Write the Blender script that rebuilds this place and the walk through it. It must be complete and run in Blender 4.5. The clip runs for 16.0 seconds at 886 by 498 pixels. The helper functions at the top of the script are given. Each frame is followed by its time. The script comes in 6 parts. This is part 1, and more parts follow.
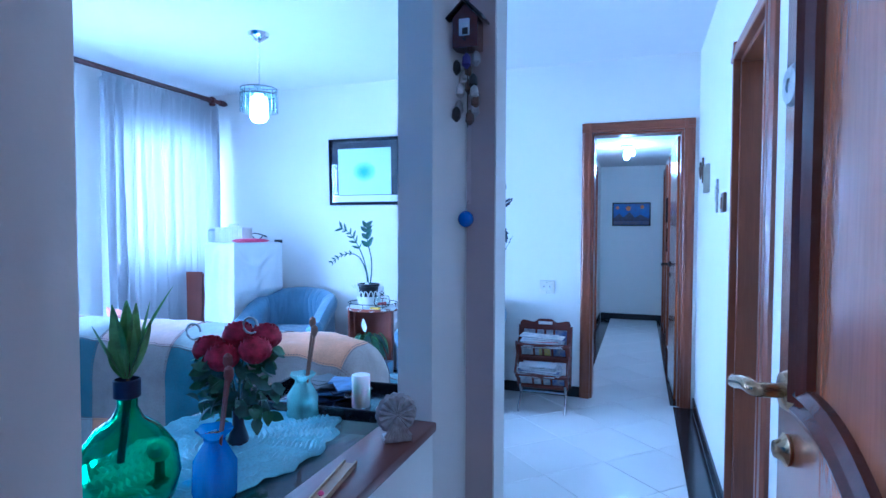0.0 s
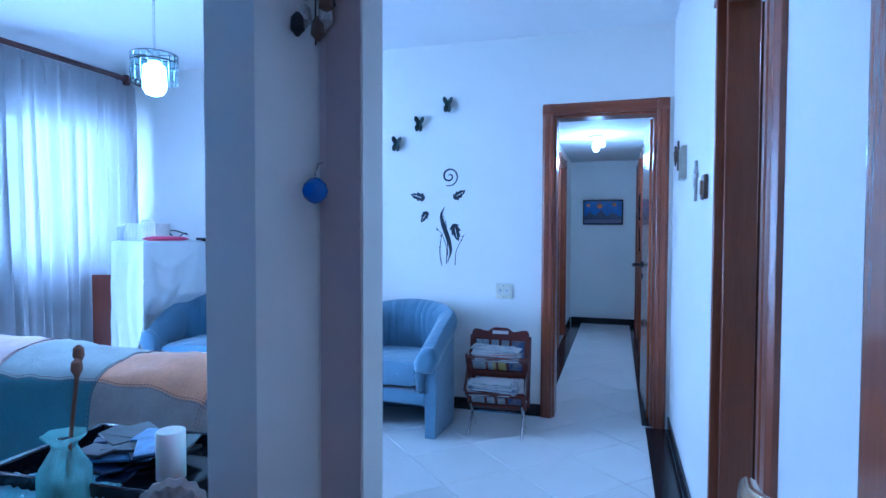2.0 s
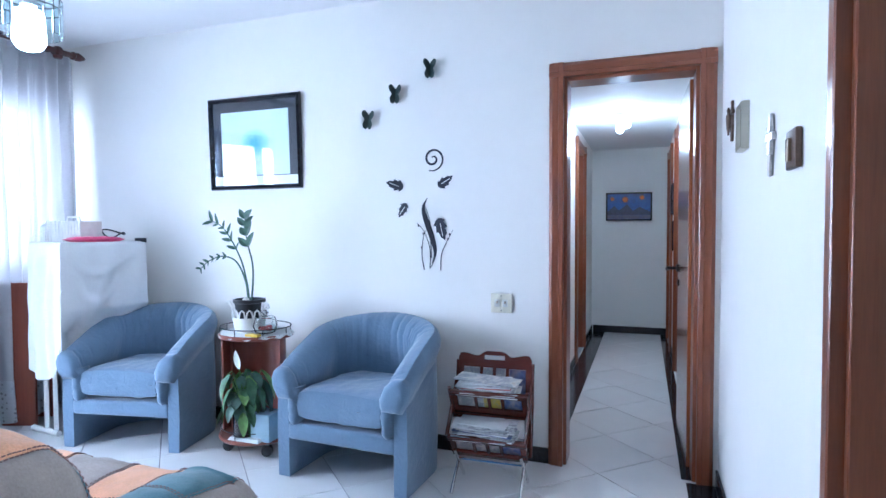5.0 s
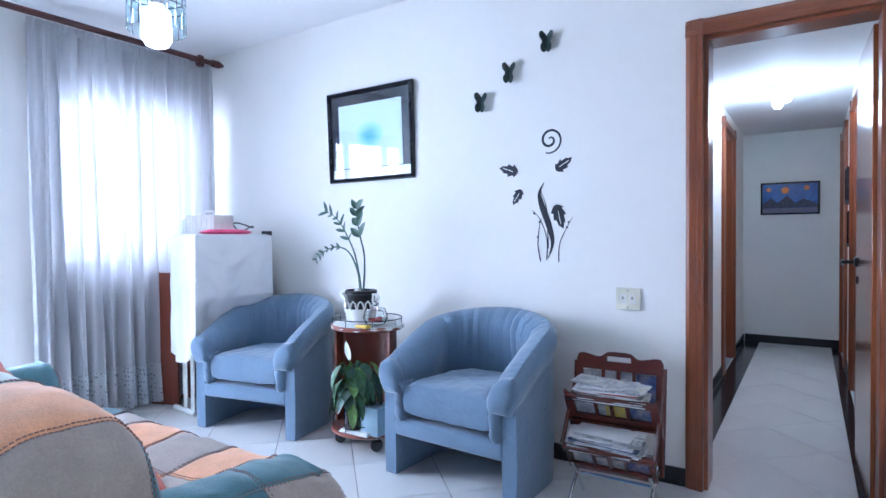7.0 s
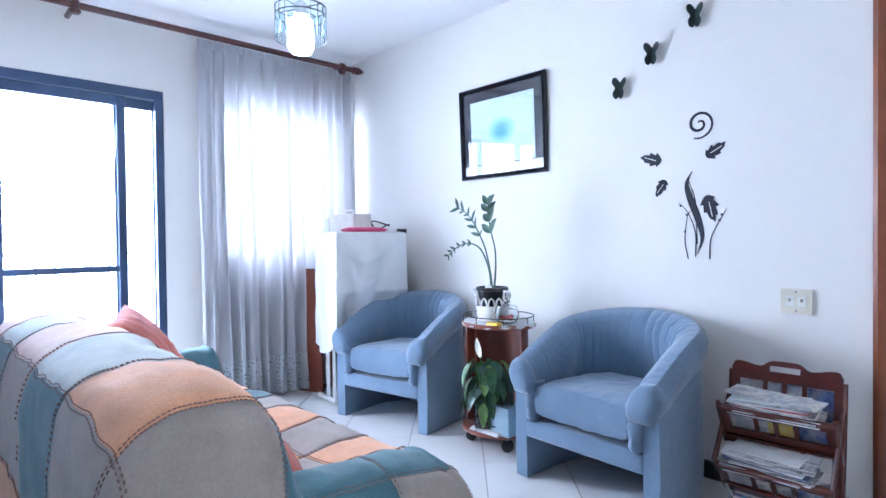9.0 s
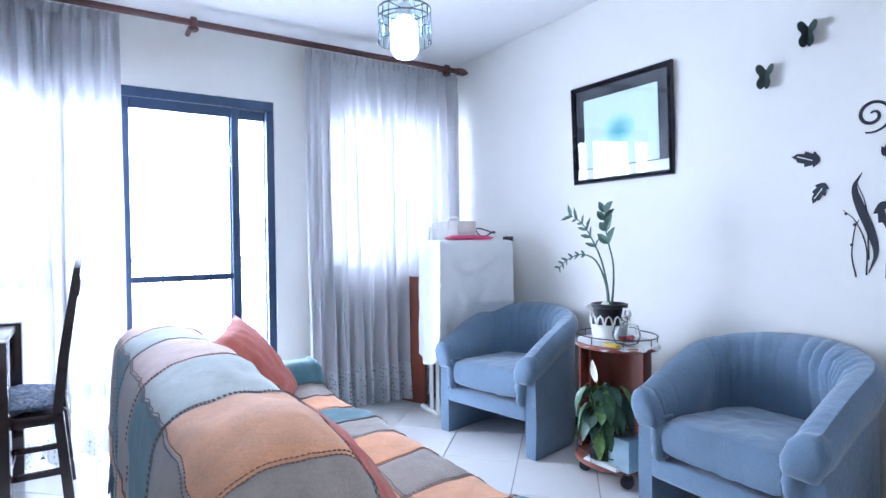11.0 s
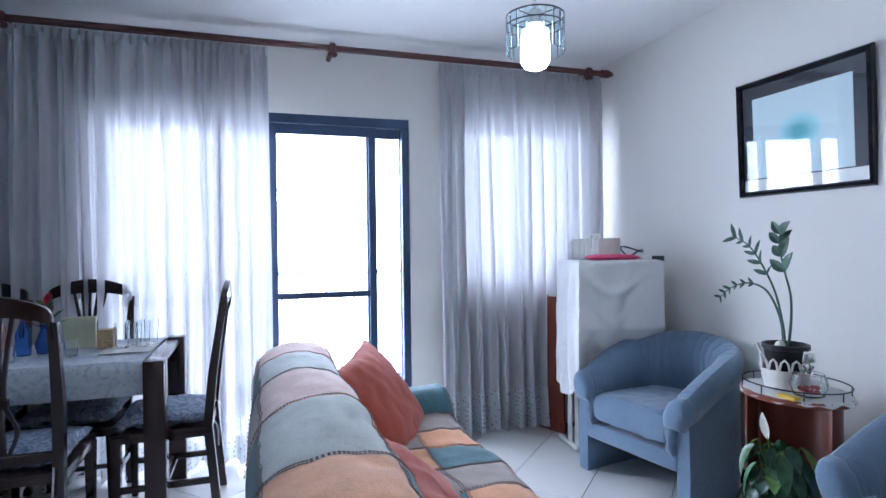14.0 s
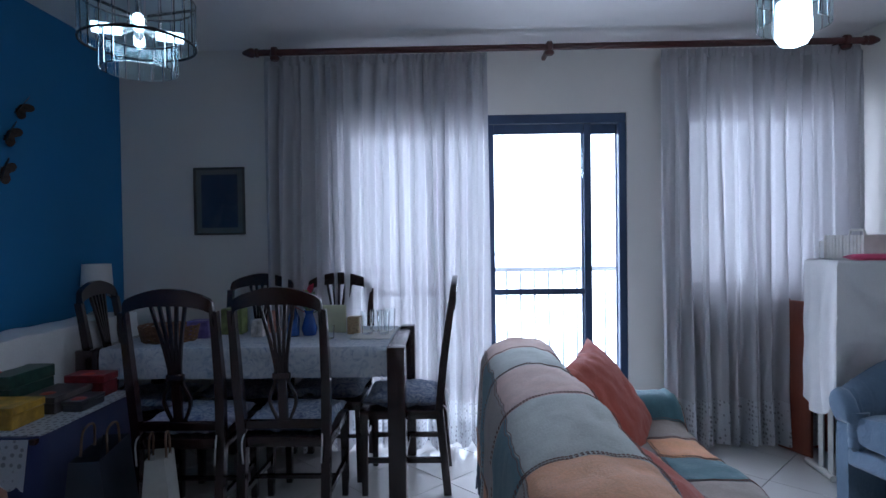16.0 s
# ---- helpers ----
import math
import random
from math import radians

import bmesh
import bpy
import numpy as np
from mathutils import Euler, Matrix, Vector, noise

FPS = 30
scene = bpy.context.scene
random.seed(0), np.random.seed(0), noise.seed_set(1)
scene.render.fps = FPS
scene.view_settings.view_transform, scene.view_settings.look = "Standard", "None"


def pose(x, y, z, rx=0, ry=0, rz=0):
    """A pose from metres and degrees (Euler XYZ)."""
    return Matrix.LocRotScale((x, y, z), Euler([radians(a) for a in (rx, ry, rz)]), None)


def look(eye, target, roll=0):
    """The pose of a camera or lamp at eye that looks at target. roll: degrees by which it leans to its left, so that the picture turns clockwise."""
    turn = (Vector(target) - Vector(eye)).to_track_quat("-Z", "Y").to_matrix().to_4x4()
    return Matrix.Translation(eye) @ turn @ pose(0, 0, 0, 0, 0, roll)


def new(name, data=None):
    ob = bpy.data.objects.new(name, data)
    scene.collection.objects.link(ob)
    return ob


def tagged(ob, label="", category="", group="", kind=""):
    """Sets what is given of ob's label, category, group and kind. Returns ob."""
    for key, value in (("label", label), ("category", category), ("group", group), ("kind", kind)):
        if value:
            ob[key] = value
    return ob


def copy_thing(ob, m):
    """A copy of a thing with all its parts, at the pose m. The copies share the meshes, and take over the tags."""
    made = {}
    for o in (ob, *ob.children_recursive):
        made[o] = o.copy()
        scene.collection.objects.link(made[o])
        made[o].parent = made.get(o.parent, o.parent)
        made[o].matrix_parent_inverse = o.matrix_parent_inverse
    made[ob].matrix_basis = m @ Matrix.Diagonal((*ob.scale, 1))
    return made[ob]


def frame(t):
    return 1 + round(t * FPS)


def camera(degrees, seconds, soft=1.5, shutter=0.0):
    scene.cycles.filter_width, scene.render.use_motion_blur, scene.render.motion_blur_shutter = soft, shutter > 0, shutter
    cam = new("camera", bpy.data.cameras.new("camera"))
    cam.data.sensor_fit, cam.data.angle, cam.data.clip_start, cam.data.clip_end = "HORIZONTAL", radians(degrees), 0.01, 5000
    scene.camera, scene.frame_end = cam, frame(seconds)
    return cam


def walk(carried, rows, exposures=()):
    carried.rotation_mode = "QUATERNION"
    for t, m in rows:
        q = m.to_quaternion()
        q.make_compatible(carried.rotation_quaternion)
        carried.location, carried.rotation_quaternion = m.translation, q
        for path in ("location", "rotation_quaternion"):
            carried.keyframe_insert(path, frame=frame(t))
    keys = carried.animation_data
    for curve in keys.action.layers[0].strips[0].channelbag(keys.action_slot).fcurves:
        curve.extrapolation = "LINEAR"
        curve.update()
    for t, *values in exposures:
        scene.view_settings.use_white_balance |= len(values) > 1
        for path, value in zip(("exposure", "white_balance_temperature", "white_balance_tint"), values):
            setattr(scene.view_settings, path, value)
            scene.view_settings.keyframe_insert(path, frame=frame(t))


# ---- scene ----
cam = camera(76.3, 16.0)
PATH = [
    (0, (0.118, 0.511, 1.321), (-0.546, 2.396, 1.248), 0.2),
    (0.5, (0.121, 0.68, 1.285), (-0.527, 2.571, 1.224), 0.2),
    (1, (0.111, 0.811, 1.291), (-0.502, 2.713, 1.224), 0.2),
    (1.5, (0.158, 0.973, 1.275), (-0.445, 2.879, 1.213), 0.3),
    (2, (0.168, 1.126, 1.277), (-0.423, 3.035, 1.212), 0.2),
    (2.5, (0.15, 1.299, 1.268), (-0.434, 3.211, 1.204), 0.3),
    (3, (0.119, 1.457, 1.264), (-0.451, 3.373, 1.202), 0.3),
    (5.5, (0.17, 2.085, 1.253), (-0.59, 3.933, 1.188), -0.4),
    (6, (0.183, 2.168, 1.224), (-0.695, 3.964, 1.169), -0.5),
    (6.5, (0.173, 2.209, 1.203), (-0.817, 3.946, 1.152), -0.6),
    (7, (0.152, 2.225, 1.167), (-0.939, 3.9, 1.123), -0.5),
    (7.5, (0.143, 2.243, 1.145), (-1.055, 3.844, 1.108), -0.5),
    (8, (0.128, 2.252, 1.136), (-1.167, 3.776, 1.1), -0.6),
    (8.5, (0.116, 2.261, 1.129), (-1.26, 3.712, 1.096), -0.6),
    (9, (0.121, 2.293, 1.135), (-1.335, 3.664, 1.102), -0.7),
    (9.5, (0.125, 2.309, 1.145), (-1.395, 3.608, 1.115), -0.8),
    (10, (0.107, 2.322, 1.158), (-1.476, 3.543, 1.126), -0.8),
    (12.5, (-0.258, 2.547, 1.272), (-2.043, 3.449, 1.244), -0.7),
    (13, (-0.235, 2.58, 1.29), (-2.059, 3.4, 1.264), -0.8),
    (13.5, (-0.192, 2.592, 1.307), (-2.057, 3.314, 1.28), -0.7),
    (14, (-0.182, 2.557, 1.308), (-2.084, 3.176, 1.286), -0.7),
    (14.5, (-0.165, 2.492, 1.299), (-2.108, 2.966, 1.282), -0.7),
    (15, (-0.142, 2.458, 1.298), (-2.125, 2.722, 1.284), -0.7),
    (15.5, (-0.152, 2.383, 1.297), (-2.149, 2.493, 1.282), -0.7),
    (16, (-0.182, 2.401, 1.324), (-2.181, 2.36, 1.294), -0.8),
]
EXPOSURES = [(0.0, 1.1, 3680, 9), (1.0, 1.0, 3580, 15), (2.0, 0.72, 3700, 9), (3.2, 0.55, 4150, 9), (5.3, 1.2, 4950, 14), (6.5, 1.05, 4950, 15), (8.0, 1.25, 5200, 18), (10.0, 1.1, 5200, 17), (12.5, 0.85, 5250, 17), (13.5, 0.48, 5300, 17), (14.5, 0.05, 5350, 17), (15.2, -0.4, 5350, 17), (16.0, -0.68, 5350, 17)]
walk(cam, [(t, look(eye, target, roll)) for t, eye, target, roll in PATH], EXPOSURES)

# ---- light ----
world = bpy.data.worlds.new("world")
scene.world = world
world.use_nodes = True
wn, wl = world.node_tree.nodes, world.node_tree.links
sky = wn.new("ShaderNodeTexSky")
sky.sky_type = "NISHITA"
sky.sun_disc = False
sky.sun_elevation, sky.sun_rotation = radians(48), radians(200)
wn["Background"].inputs["Strength"].default_value = 0.12
wl.new(sky.outputs[0], wn["Background"].inputs["Color"])


def sun_lamp(strength, elevation, heading, angle):
    data = bpy.data.lights.new("sun", "SUN")
    data.energy, data.angle, data.color = strength, radians(angle), (1.0, 0.96, 0.9)
    ob = new("sun", data)
    ob.rotation_euler = (radians(90 - elevation), 0, radians(heading))


sun_lamp(1.2, 48, 20, 12)


def sky_lamp(name, place, target, sx, sy, watts, color=(0.93, 0.97, 1.0)):
    data = bpy.data.lights.new(name, "AREA")
    data.shape, data.size, data.size_y, data.energy, data.color = "RECTANGLE", sx, sy, watts, color
    ob = new(name, data)
    ob.matrix_world = look(place, target)


# daylight standing beyond the balcony and the corner window
sky_lamp("daylight_balcony", (-5.75, 2.5, 1.65), (0, 2.5, 1.65), 8.4, 3.3, 940)


def bulb_or_fill_lamp(place, watts, color, radius=0.04):
    data = bpy.data.lights.new("bulb_or_fill_light", "POINT")
    data.energy, data.color, data.shadow_soft_size = watts, color, radius
    ob = new("bulb_or_fill_light", data)
    ob.location = place


COOL = (0.82, 0.95, 1.0)
bulb_or_fill_lamp((-2.28, 3.65, 1.955), 3, COOL, 0.05)
bulb_or_fill_lamp((-0.05, 7.0, 1.98), 10.5, COOL, 0.06)
bulb_or_fill_lamp((-2.05, 1.36, 1.86), 2.0, COOL, 0.06)
# added fill light for kitchen and landing; neither has a lamp of its own
bulb_or_fill_lamp((1.3, 3.2, 2.45), 14, (0.9, 1.0, 1.0), 0.1)
bulb_or_fill_lamp((0.05, 0.1, 2.4), 3.5, (1.0, 0.9, 0.8), 0.08)


# ---- materials ----
class Mat:
    def __init__(self, name):
        self.m = bpy.data.materials.new(name)
        self.m.use_nodes = True
        self.n, self.l = self.m.node_tree.nodes, self.m.node_tree.links
        self.b = self.n["Principled BSDF"]

    def node(self, kind, **inputs):
        nd = self.n.new(kind)
        for k, v in inputs.items():
            nd.inputs[k].default_value = v
        return nd

    def coords(self, scale=(1, 1, 1), kind="Object"):
        tc = self.n.new("ShaderNodeTexCoord")
        mp = self.n.new("ShaderNodeMapping")
        mp.inputs["Scale"].default_value = scale
        self.l.new(tc.outputs[kind], mp.inputs["Vector"])
        return mp.outputs[0]

    def noise(self, scale, detail=4, stretch=(1, 1, 1), rough=0.6, dist=0.0):
        nd = self.node("ShaderNodeTexNoise", Scale=scale, Detail=detail, Roughness=rough, Distortion=dist)
        self.l.new(self.coords(stretch), nd.inputs["Vector"])
        return nd.outputs["Fac"]

    def ramp(self, fac, stops):
        r = self.n.new("ShaderNodeValToRGB")
        el = r.color_ramp.elements
        while len(el) < len(stops):
            el.new(0.5)
        for e, (p, c) in zip(el, stops):
            e.position, e.color = p, (*c, 1)
        self.l.new(fac, r.inputs[0])
        return r.outputs[0]

    def mix(self, fac, a, b, mode="MIX"):
        mx = self.n.new("ShaderNodeMix")
        mx.data_type, mx.blend_type = "RGBA", mode
        for sock, v in ((mx.inputs[0], fac), (mx.inputs[6], a), (mx.inputs[7], b)):
            if hasattr(v, "is_output"):
                self.l.new(v, sock)
            elif isinstance(v, tuple):
                sock.default_value = (*v, 1)
            else:
                sock.default_value = v
        return mx.outputs[2]

    def bump(self, fac, strength, dist=0.01, base=None):
        bp = self.node("ShaderNodeBump", Strength=strength, Distance=dist)
        self.l.new(fac, bp.inputs["Height"])
        if base:
            self.l.new(base, bp.inputs["Normal"])
        self.l.new(bp.outputs[0], self.b.inputs["Normal"])
        return bp.outputs[0]

    def color(self, c):
        if isinstance(c, tuple):
            self.b.inputs["Base Color"].default_value = (*c, 1)
        else:
            self.l.new(c, self.b.inputs["Base Color"])

    def set(self, **k):
        for key, v in k.items():
            self.b.inputs[key.replace("_", " ")].default_value = v
        return self


def shade(c, f):
    return tuple(min(1, v * f) for v in c)


def plain(name, c, rough=0.5, metal=0.0, var=0.12, scale=9.0, bump=0.08, fine=60.0, **k):
    """Paint, plastic or metal: two scales of variation and a fine relief."""
    m = Mat(name)
    a = m.ramp(m.noise(scale), [(0.3, shade(c, 1 - var)), (0.7, shade(c, 1 + var))])
    m.color(a)
    m.set(Roughness=rough, Metallic=metal, **k)
    if bump:
        m.bump(m.noise(fine, 3), bump, 0.004)
    return m.m


def wood(name, dark, light, rough=0.3, axis=2, scale=3.0, coat=0.4):
    m = Mat(name)
    st = [9.0, 9.0, 9.0]
    st[axis] = 0.55
    grain = m.noise(scale, 6, tuple(st), 0.65, 0.6)
    fine = m.noise(scale * 9, 3, tuple(st), 0.6)
    c = m.ramp(grain, [(0.25, dark), (0.75, light)])
    c = m.mix(0.25, c, m.ramp(fine, [(0.35, dark), (0.65, light)]))
    big = m.noise(1.3, 2)
    c = m.mix(0.3, c, m.ramp(big, [(0.3, shade(dark, 0.8)), (0.7, shade(light, 1.1))]))
    m.color(c)
    m.set(Roughness=rough, Coat_Weight=coat, Coat_Roughness=0.18)
    m.bump(fine, 0.06, 0.003)
    return m.m


def fabric(name, c, weave=260.0, rough=0.9, var=0.14, bump=0.3, sheen=0.25, big=5.0, crease=0.0, size=12.0):
    m = Mat(name)
    a = m.ramp(m.noise(big, 4), [(0.3, shade(c, 1 - var)), (0.7, shade(c, 1 + var))])
    w = m.noise(weave, 2)
    a = m.mix(0.25, a, m.ramp(w, [(0.3, shade(c, 0.65)), (0.7, shade(c, 1.3))]))
    m.color(a)
    m.set(Roughness=rough, Sheen_Weight=sheen)
    soft = m.bump(m.noise(size, 3, dist=1.4), crease, 0.025) if crease else None
    m.bump(w, bump, 0.003, soft)
    return m.m


def wall_paint(name, c):
    m = Mat(name)
    a = m.ramp(m.noise(0.9, 3), [(0.3, shade(c, 0.965)), (0.7, shade(c, 1.02))])
    a = m.mix(0.15, a, m.ramp(m.noise(14, 5), [(0.35, shade(c, 0.93)), (0.6, c)]))
    m.color(a)
    m.set(Roughness=0.75)
    m.bump(m.noise(70, 4), 0.12, 0.004)
    return m.m


def glass(name, c=(1, 1, 1), rough=0.02, ior=1.45):
    m = Mat(name)
    m.color(c)
    m.set(Roughness=rough, IOR=ior, Transmission_Weight=1.0)
    return m.m


def glow(name, c, strength):
    m = Mat(name)
    m.color(c)
    m.b.inputs["Emission Color"].default_value = (*c, 1)
    m.b.inputs["Emission Strength"].default_value = strength
    return m.m


def sheer(name, c, thin=0.3, trans=0.6, eyelets=0.0):
    m = Mat(name)
    n, l = m.n, m.l
    weave = m.noise(400, 2, (1, 1, 0.3))
    col = m.ramp(weave, [(0.3, shade(c, 0.85)), (0.7, c)])
    d = n.new("ShaderNodeBsdfDiffuse")
    t = n.new("ShaderNodeBsdfTranslucent")
    tr = n.new("ShaderNodeBsdfTransparent")
    l.new(col, d.inputs[0])
    l.new(col, t.inputs[0])
    m1, m2 = n.new("ShaderNodeMixShader"), n.new("ShaderNodeMixShader")
    m1.inputs[0].default_value, m2.inputs[0].default_value = trans, thin
    if eyelets:
        # openwork: small holes between the threads
        v = m.node("ShaderNodeTexVoronoi", Scale=eyelets, Randomness=0.45)
        l.new(m.coords(), v.inputs["Vector"])
        hole = m.ramp(v.outputs["Distance"], [(0.24, (0.5, 0.5, 0.5)), (0.34, (thin, thin, thin))])
        l.new(hole, m2.inputs[0])
    l.new(d.outputs[0], m1.inputs[1])
    l.new(t.outputs[0], m1.inputs[2])
    l.new(m1.outputs[0], m2.inputs[1])
    l.new(tr.outputs[0], m2.inputs[2])
    l.new(m2.outputs[0], n["Material Output"].inputs["Surface"])
    return m.m


def tile_mat():
    m = Mat("floor_tile")
    c = (0.77, 0.755, 0.73)
    a = m.ramp(m.noise(2.0, 5, dist=0.5), [(0.3, shade(c, 0.93)), (0.7, shade(c, 1.05))])
    oi = m.n.new("ShaderNodeObjectInfo")
    a = m.mix(0.5, a, m.ramp(oi.outputs["Random"], [(0.0, shade(c, 0.95)), (1.0, shade(c, 1.05))]))
    m.color(a)
    m.set(Roughness=0.16, Coat_Weight=0.2, Coat_Roughness=0.08)
    m.bump(m.noise(6, 3), 0.02, 0.004)
    return m.m


def print_mat(name, cols, scale, rough=0.35, dist=1.5):
    """A printed picture in soft patches of colour."""
    m = Mat(name)
    k = len(cols)
    c = m.ramp(m.noise(scale, 4, dist=dist), [(0.25 + 0.5 * i / max(1, k - 1), v) for i, v in enumerate(cols)])
    m.color(c)
    m.set(Roughness=rough)
    return m.m


WHITE = wall_paint("white_wall_paint", (0.8, 0.775, 0.73))
TAUPE = wall_paint("taupe_wall", (0.5, 0.4, 0.38))
NEWS = print_mat("newsprint", [(0.72, 0.72, 0.7), (0.5, 0.5, 0.5), (0.68, 0.68, 0.67), (0.25, 0.25, 0.27), (0.7, 0.7, 0.7)], 16)
COVER = print_mat("pale_cover", [(0.6, 0.58, 0.5), (0.3, 0.32, 0.36), (0.65, 0.63, 0.58), (0.4, 0.3, 0.2)], 11)
CEIL = wall_paint("ceiling_paint", (0.82, 0.81, 0.8))
BLUEWALL = wall_paint("blue_wall_paint", (0.03, 0.2, 0.44))
TILE = tile_mat()
GROUT = plain("grout", (0.3, 0.29, 0.28), 0.9)
GRANITE = plain("black_granite", (0.018, 0.018, 0.022), 0.15, var=0.5, scale=120, bump=0)
TRIM = wood("varnished_trim", (0.14, 0.036, 0.014), (0.3, 0.092, 0.035), 0.28)
TRIM_H = wood("varnished_trim_across", (0.14, 0.036, 0.014), (0.3, 0.092, 0.035), 0.28, 0)
LEAF = wood("varnished_door", (0.24, 0.07, 0.025), (0.44, 0.15, 0.055), 0.24, 2, 2.0, 0.7)
# same door varnish, darkened: the kitchen doorway's shade is put into its colour
SHADELEAF = wood("shaded_varnished_door", (0.06, 0.02, 0.012), (0.12, 0.042, 0.024), 0.26, 2, 2.0, 0.6)
MOULD = wood("dark_moulding", (0.06, 0.016, 0.01), (0.13, 0.035, 0.02), 0.25)
DARKWOOD = wood("mahogany", (0.012, 0.004, 0.004), (0.042, 0.011, 0.01), 0.22, 2, 4.0, 0.6)
RACKWOOD = wood("red_rack_wood", (0.06, 0.012, 0.008), (0.13, 0.028, 0.016), 0.25, 0, 4.0, 0.5)
REDWOOD = wood("red_brown_panel", (0.16, 0.035, 0.018), (0.27, 0.07, 0.035), 0.35)
RODWOOD = wood("curtain_rod_wood", (0.05, 0.011, 0.01), (0.1, 0.024, 0.018), 0.35, 1)
LEDGE = wood("ledge_wood", (0.09, 0.02, 0.014), (0.18, 0.05, 0.03), 0.3, 1)
STRAWWOOD = wood("pale_wood", (0.36, 0.2, 0.09), (0.52, 0.33, 0.16), 0.5, 1)
CHAIRBLUE = fabric("blue_upholstery", (0.14, 0.212, 0.305), 240, var=0.1, sheen=0.4, crease=0.24, size=15)
SHEER = sheer("sheer_curtain", (0.6, 0.595, 0.615), 0.022, 0.195)
LACE = sheer("lace_hem", (0.68, 0.69, 0.71), 0.03, 0.24, 34.0)
LACEFINE = sheer("fine_lace", (0.75, 0.75, 0.74), 0.02, 0.1, 95.0)
WHITECLOTH = fabric("white_cotton", (0.8, 0.8, 0.8), 300, var=0.03, bump=0.15, crease=0.3, size=5)
ALU = plain("dark_blue_aluminium", (0.04, 0.068, 0.135), 0.4, 0.3, bump=0)
IRON = plain("dark_iron", (0.03, 0.032, 0.035), 0.45, 0.6)
CHROME = plain("chrome", (0.7, 0.7, 0.7), 0.12, 1.0, bump=0, var=0.03)
BRASS = plain("antique_brass", (0.5, 0.36, 0.2), 0.22, 1.0, bump=0, var=0.1)
BLACK = plain("black_plastic", (0.012, 0.012, 0.014), 0.4)
BLACKGLOSS = plain("black_lacquer", (0.012, 0.012, 0.018), 0.12, bump=0)
WHITEPL = plain("white_plastic", (0.78, 0.77, 0.72), 0.35, bump=0.02)
CLEAR = glass("clear_glass", (0.97, 1, 1))
PRISM = glass("prism_glass", (0.85, 0.97, 1.0), 0.05)
GREENGLASS = glass("green_glass", (0.22, 0.85, 0.46), 0.02)
MINT = sheer("mint_organza", (0.5, 0.8, 0.75), 0.45, 0.5)
BLUEGAUZE = sheer("blue_organza", (0.12, 0.3, 0.82), 0.45, 0.5)
TEALGLASS = glass("tabletop_glass", (0.75, 0.93, 0.95), 0.03)
BULB = glow("bulb_glow", (0.75, 0.95, 1.0), 9.0)
LEAFGREEN = plain("leaf_green", (0.06, 0.14, 0.06), 0.35, var=0.4, scale=30, bump=0.1)
LEAFDARK = plain("leaf_dark", (0.045, 0.1, 0.065), 0.3, var=0.35, scale=30, bump=0.1)
LEAFLIGHT = plain("leaf_light", (0.17, 0.31, 0.08), 0.35, var=0.35, scale=40, bump=0.1)
STEM = plain("stem_brown", (0.12, 0.07, 0.04), 0.7, var=0.3)
ROSE = plain("rose_red", (0.4, 0.014, 0.045), 0.65, var=0.45, scale=60)
VINYL = plain("black_vinyl", (0.014, 0.017, 0.03), 0.6, bump=0)
LILY = plain("white_petal", (0.8, 0.8, 0.7), 0.5)
SOIL = plain("soil", (0.05, 0.035, 0.025), 0.95, var=0.4, bump=0.5)
PAPER = plain("paper", (0.75, 0.75, 0.74), 0.6, var=0.06)
PAPERBLUE = plain("blue_print", (0.12, 0.2, 0.38), 0.4, var=0.5, scale=25)
PAPERRED = plain("red_print", (0.45, 0.06, 0.06), 0.4, var=0.5, scale=25)
PAPERMIX = print_mat("magazine_cover", [(0.03, 0.05, 0.14), (0.1, 0.14, 0.3), (0.3, 0.28, 0.3), (0.06, 0.06, 0.09)], 9)
CORAL = fabric("coral_cotton", (0.55, 0.12, 0.075), 300, var=0.1, crease=0.35, size=6)
PINK = plain("pink_plastic", (0.75, 0.08, 0.2), 0.4)
SILVER = plain("pewter", (0.5, 0.48, 0.46), 0.35, 0.9, var=0.25, scale=50)
CERAMIC = plain("grey_stoneware", (0.36, 0.32, 0.3), 0.5, 0.1, var=0.3, scale=60)
BRONZE = plain("bronze_plaque", (0.13, 0.085, 0.06), 0.4, 0.5, var=0.35, scale=40)
TEALPATCH = fabric("teal_cotton", (0.085, 0.195, 0.23), 170, var=0.16, bump=0.5, big=10, crease=0.16, size=6)
PEACHPATCH = fabric("peach_cotton", (0.78, 0.39, 0.2), 170, var=0.16, bump=0.5, big=10, crease=0.16, size=6)
GREYPATCH = fabric("grey_brown_cotton", (0.38, 0.32, 0.275), 170, var=0.16, bump=0.5, big=10, crease=0.16, size=6)
PALEPATCH = fabric("pale_pink_cotton", (0.7, 0.5, 0.43), 170, var=0.16, bump=0.5, big=10, crease=0.16, size=6)
BLUEPATCH = fabric("pale_blue_cotton", (0.5, 0.53, 0.49), 170, var=0.16, bump=0.5, big=10, crease=0.16, size=6)
STITCH = fabric("dark_stitch", (0.23, 0.125, 0.105), 200)
FRINGE = fabric("fringe_yarn", (0.1, 0.13, 0.17), 200)
SEATCLOTH = print_mat("blue_floral_cloth", [(0.66, 0.68, 0.7), (0.3, 0.36, 0.48), (0.05, 0.08, 0.2)], 22, 0.9, 2.5)
TABLECLOTH = print_mat("printed_tablecloth", [(0.7, 0.72, 0.74), (0.6, 0.63, 0.68), (0.26, 0.33, 0.46)], 15, 0.6, 3.0)
NAVY = fabric("navy_cloth", (0.02, 0.03, 0.11), 200)
DOILY = fabric("aqua_doily", (0.4, 0.62, 0.68), 120, bump=0.8)
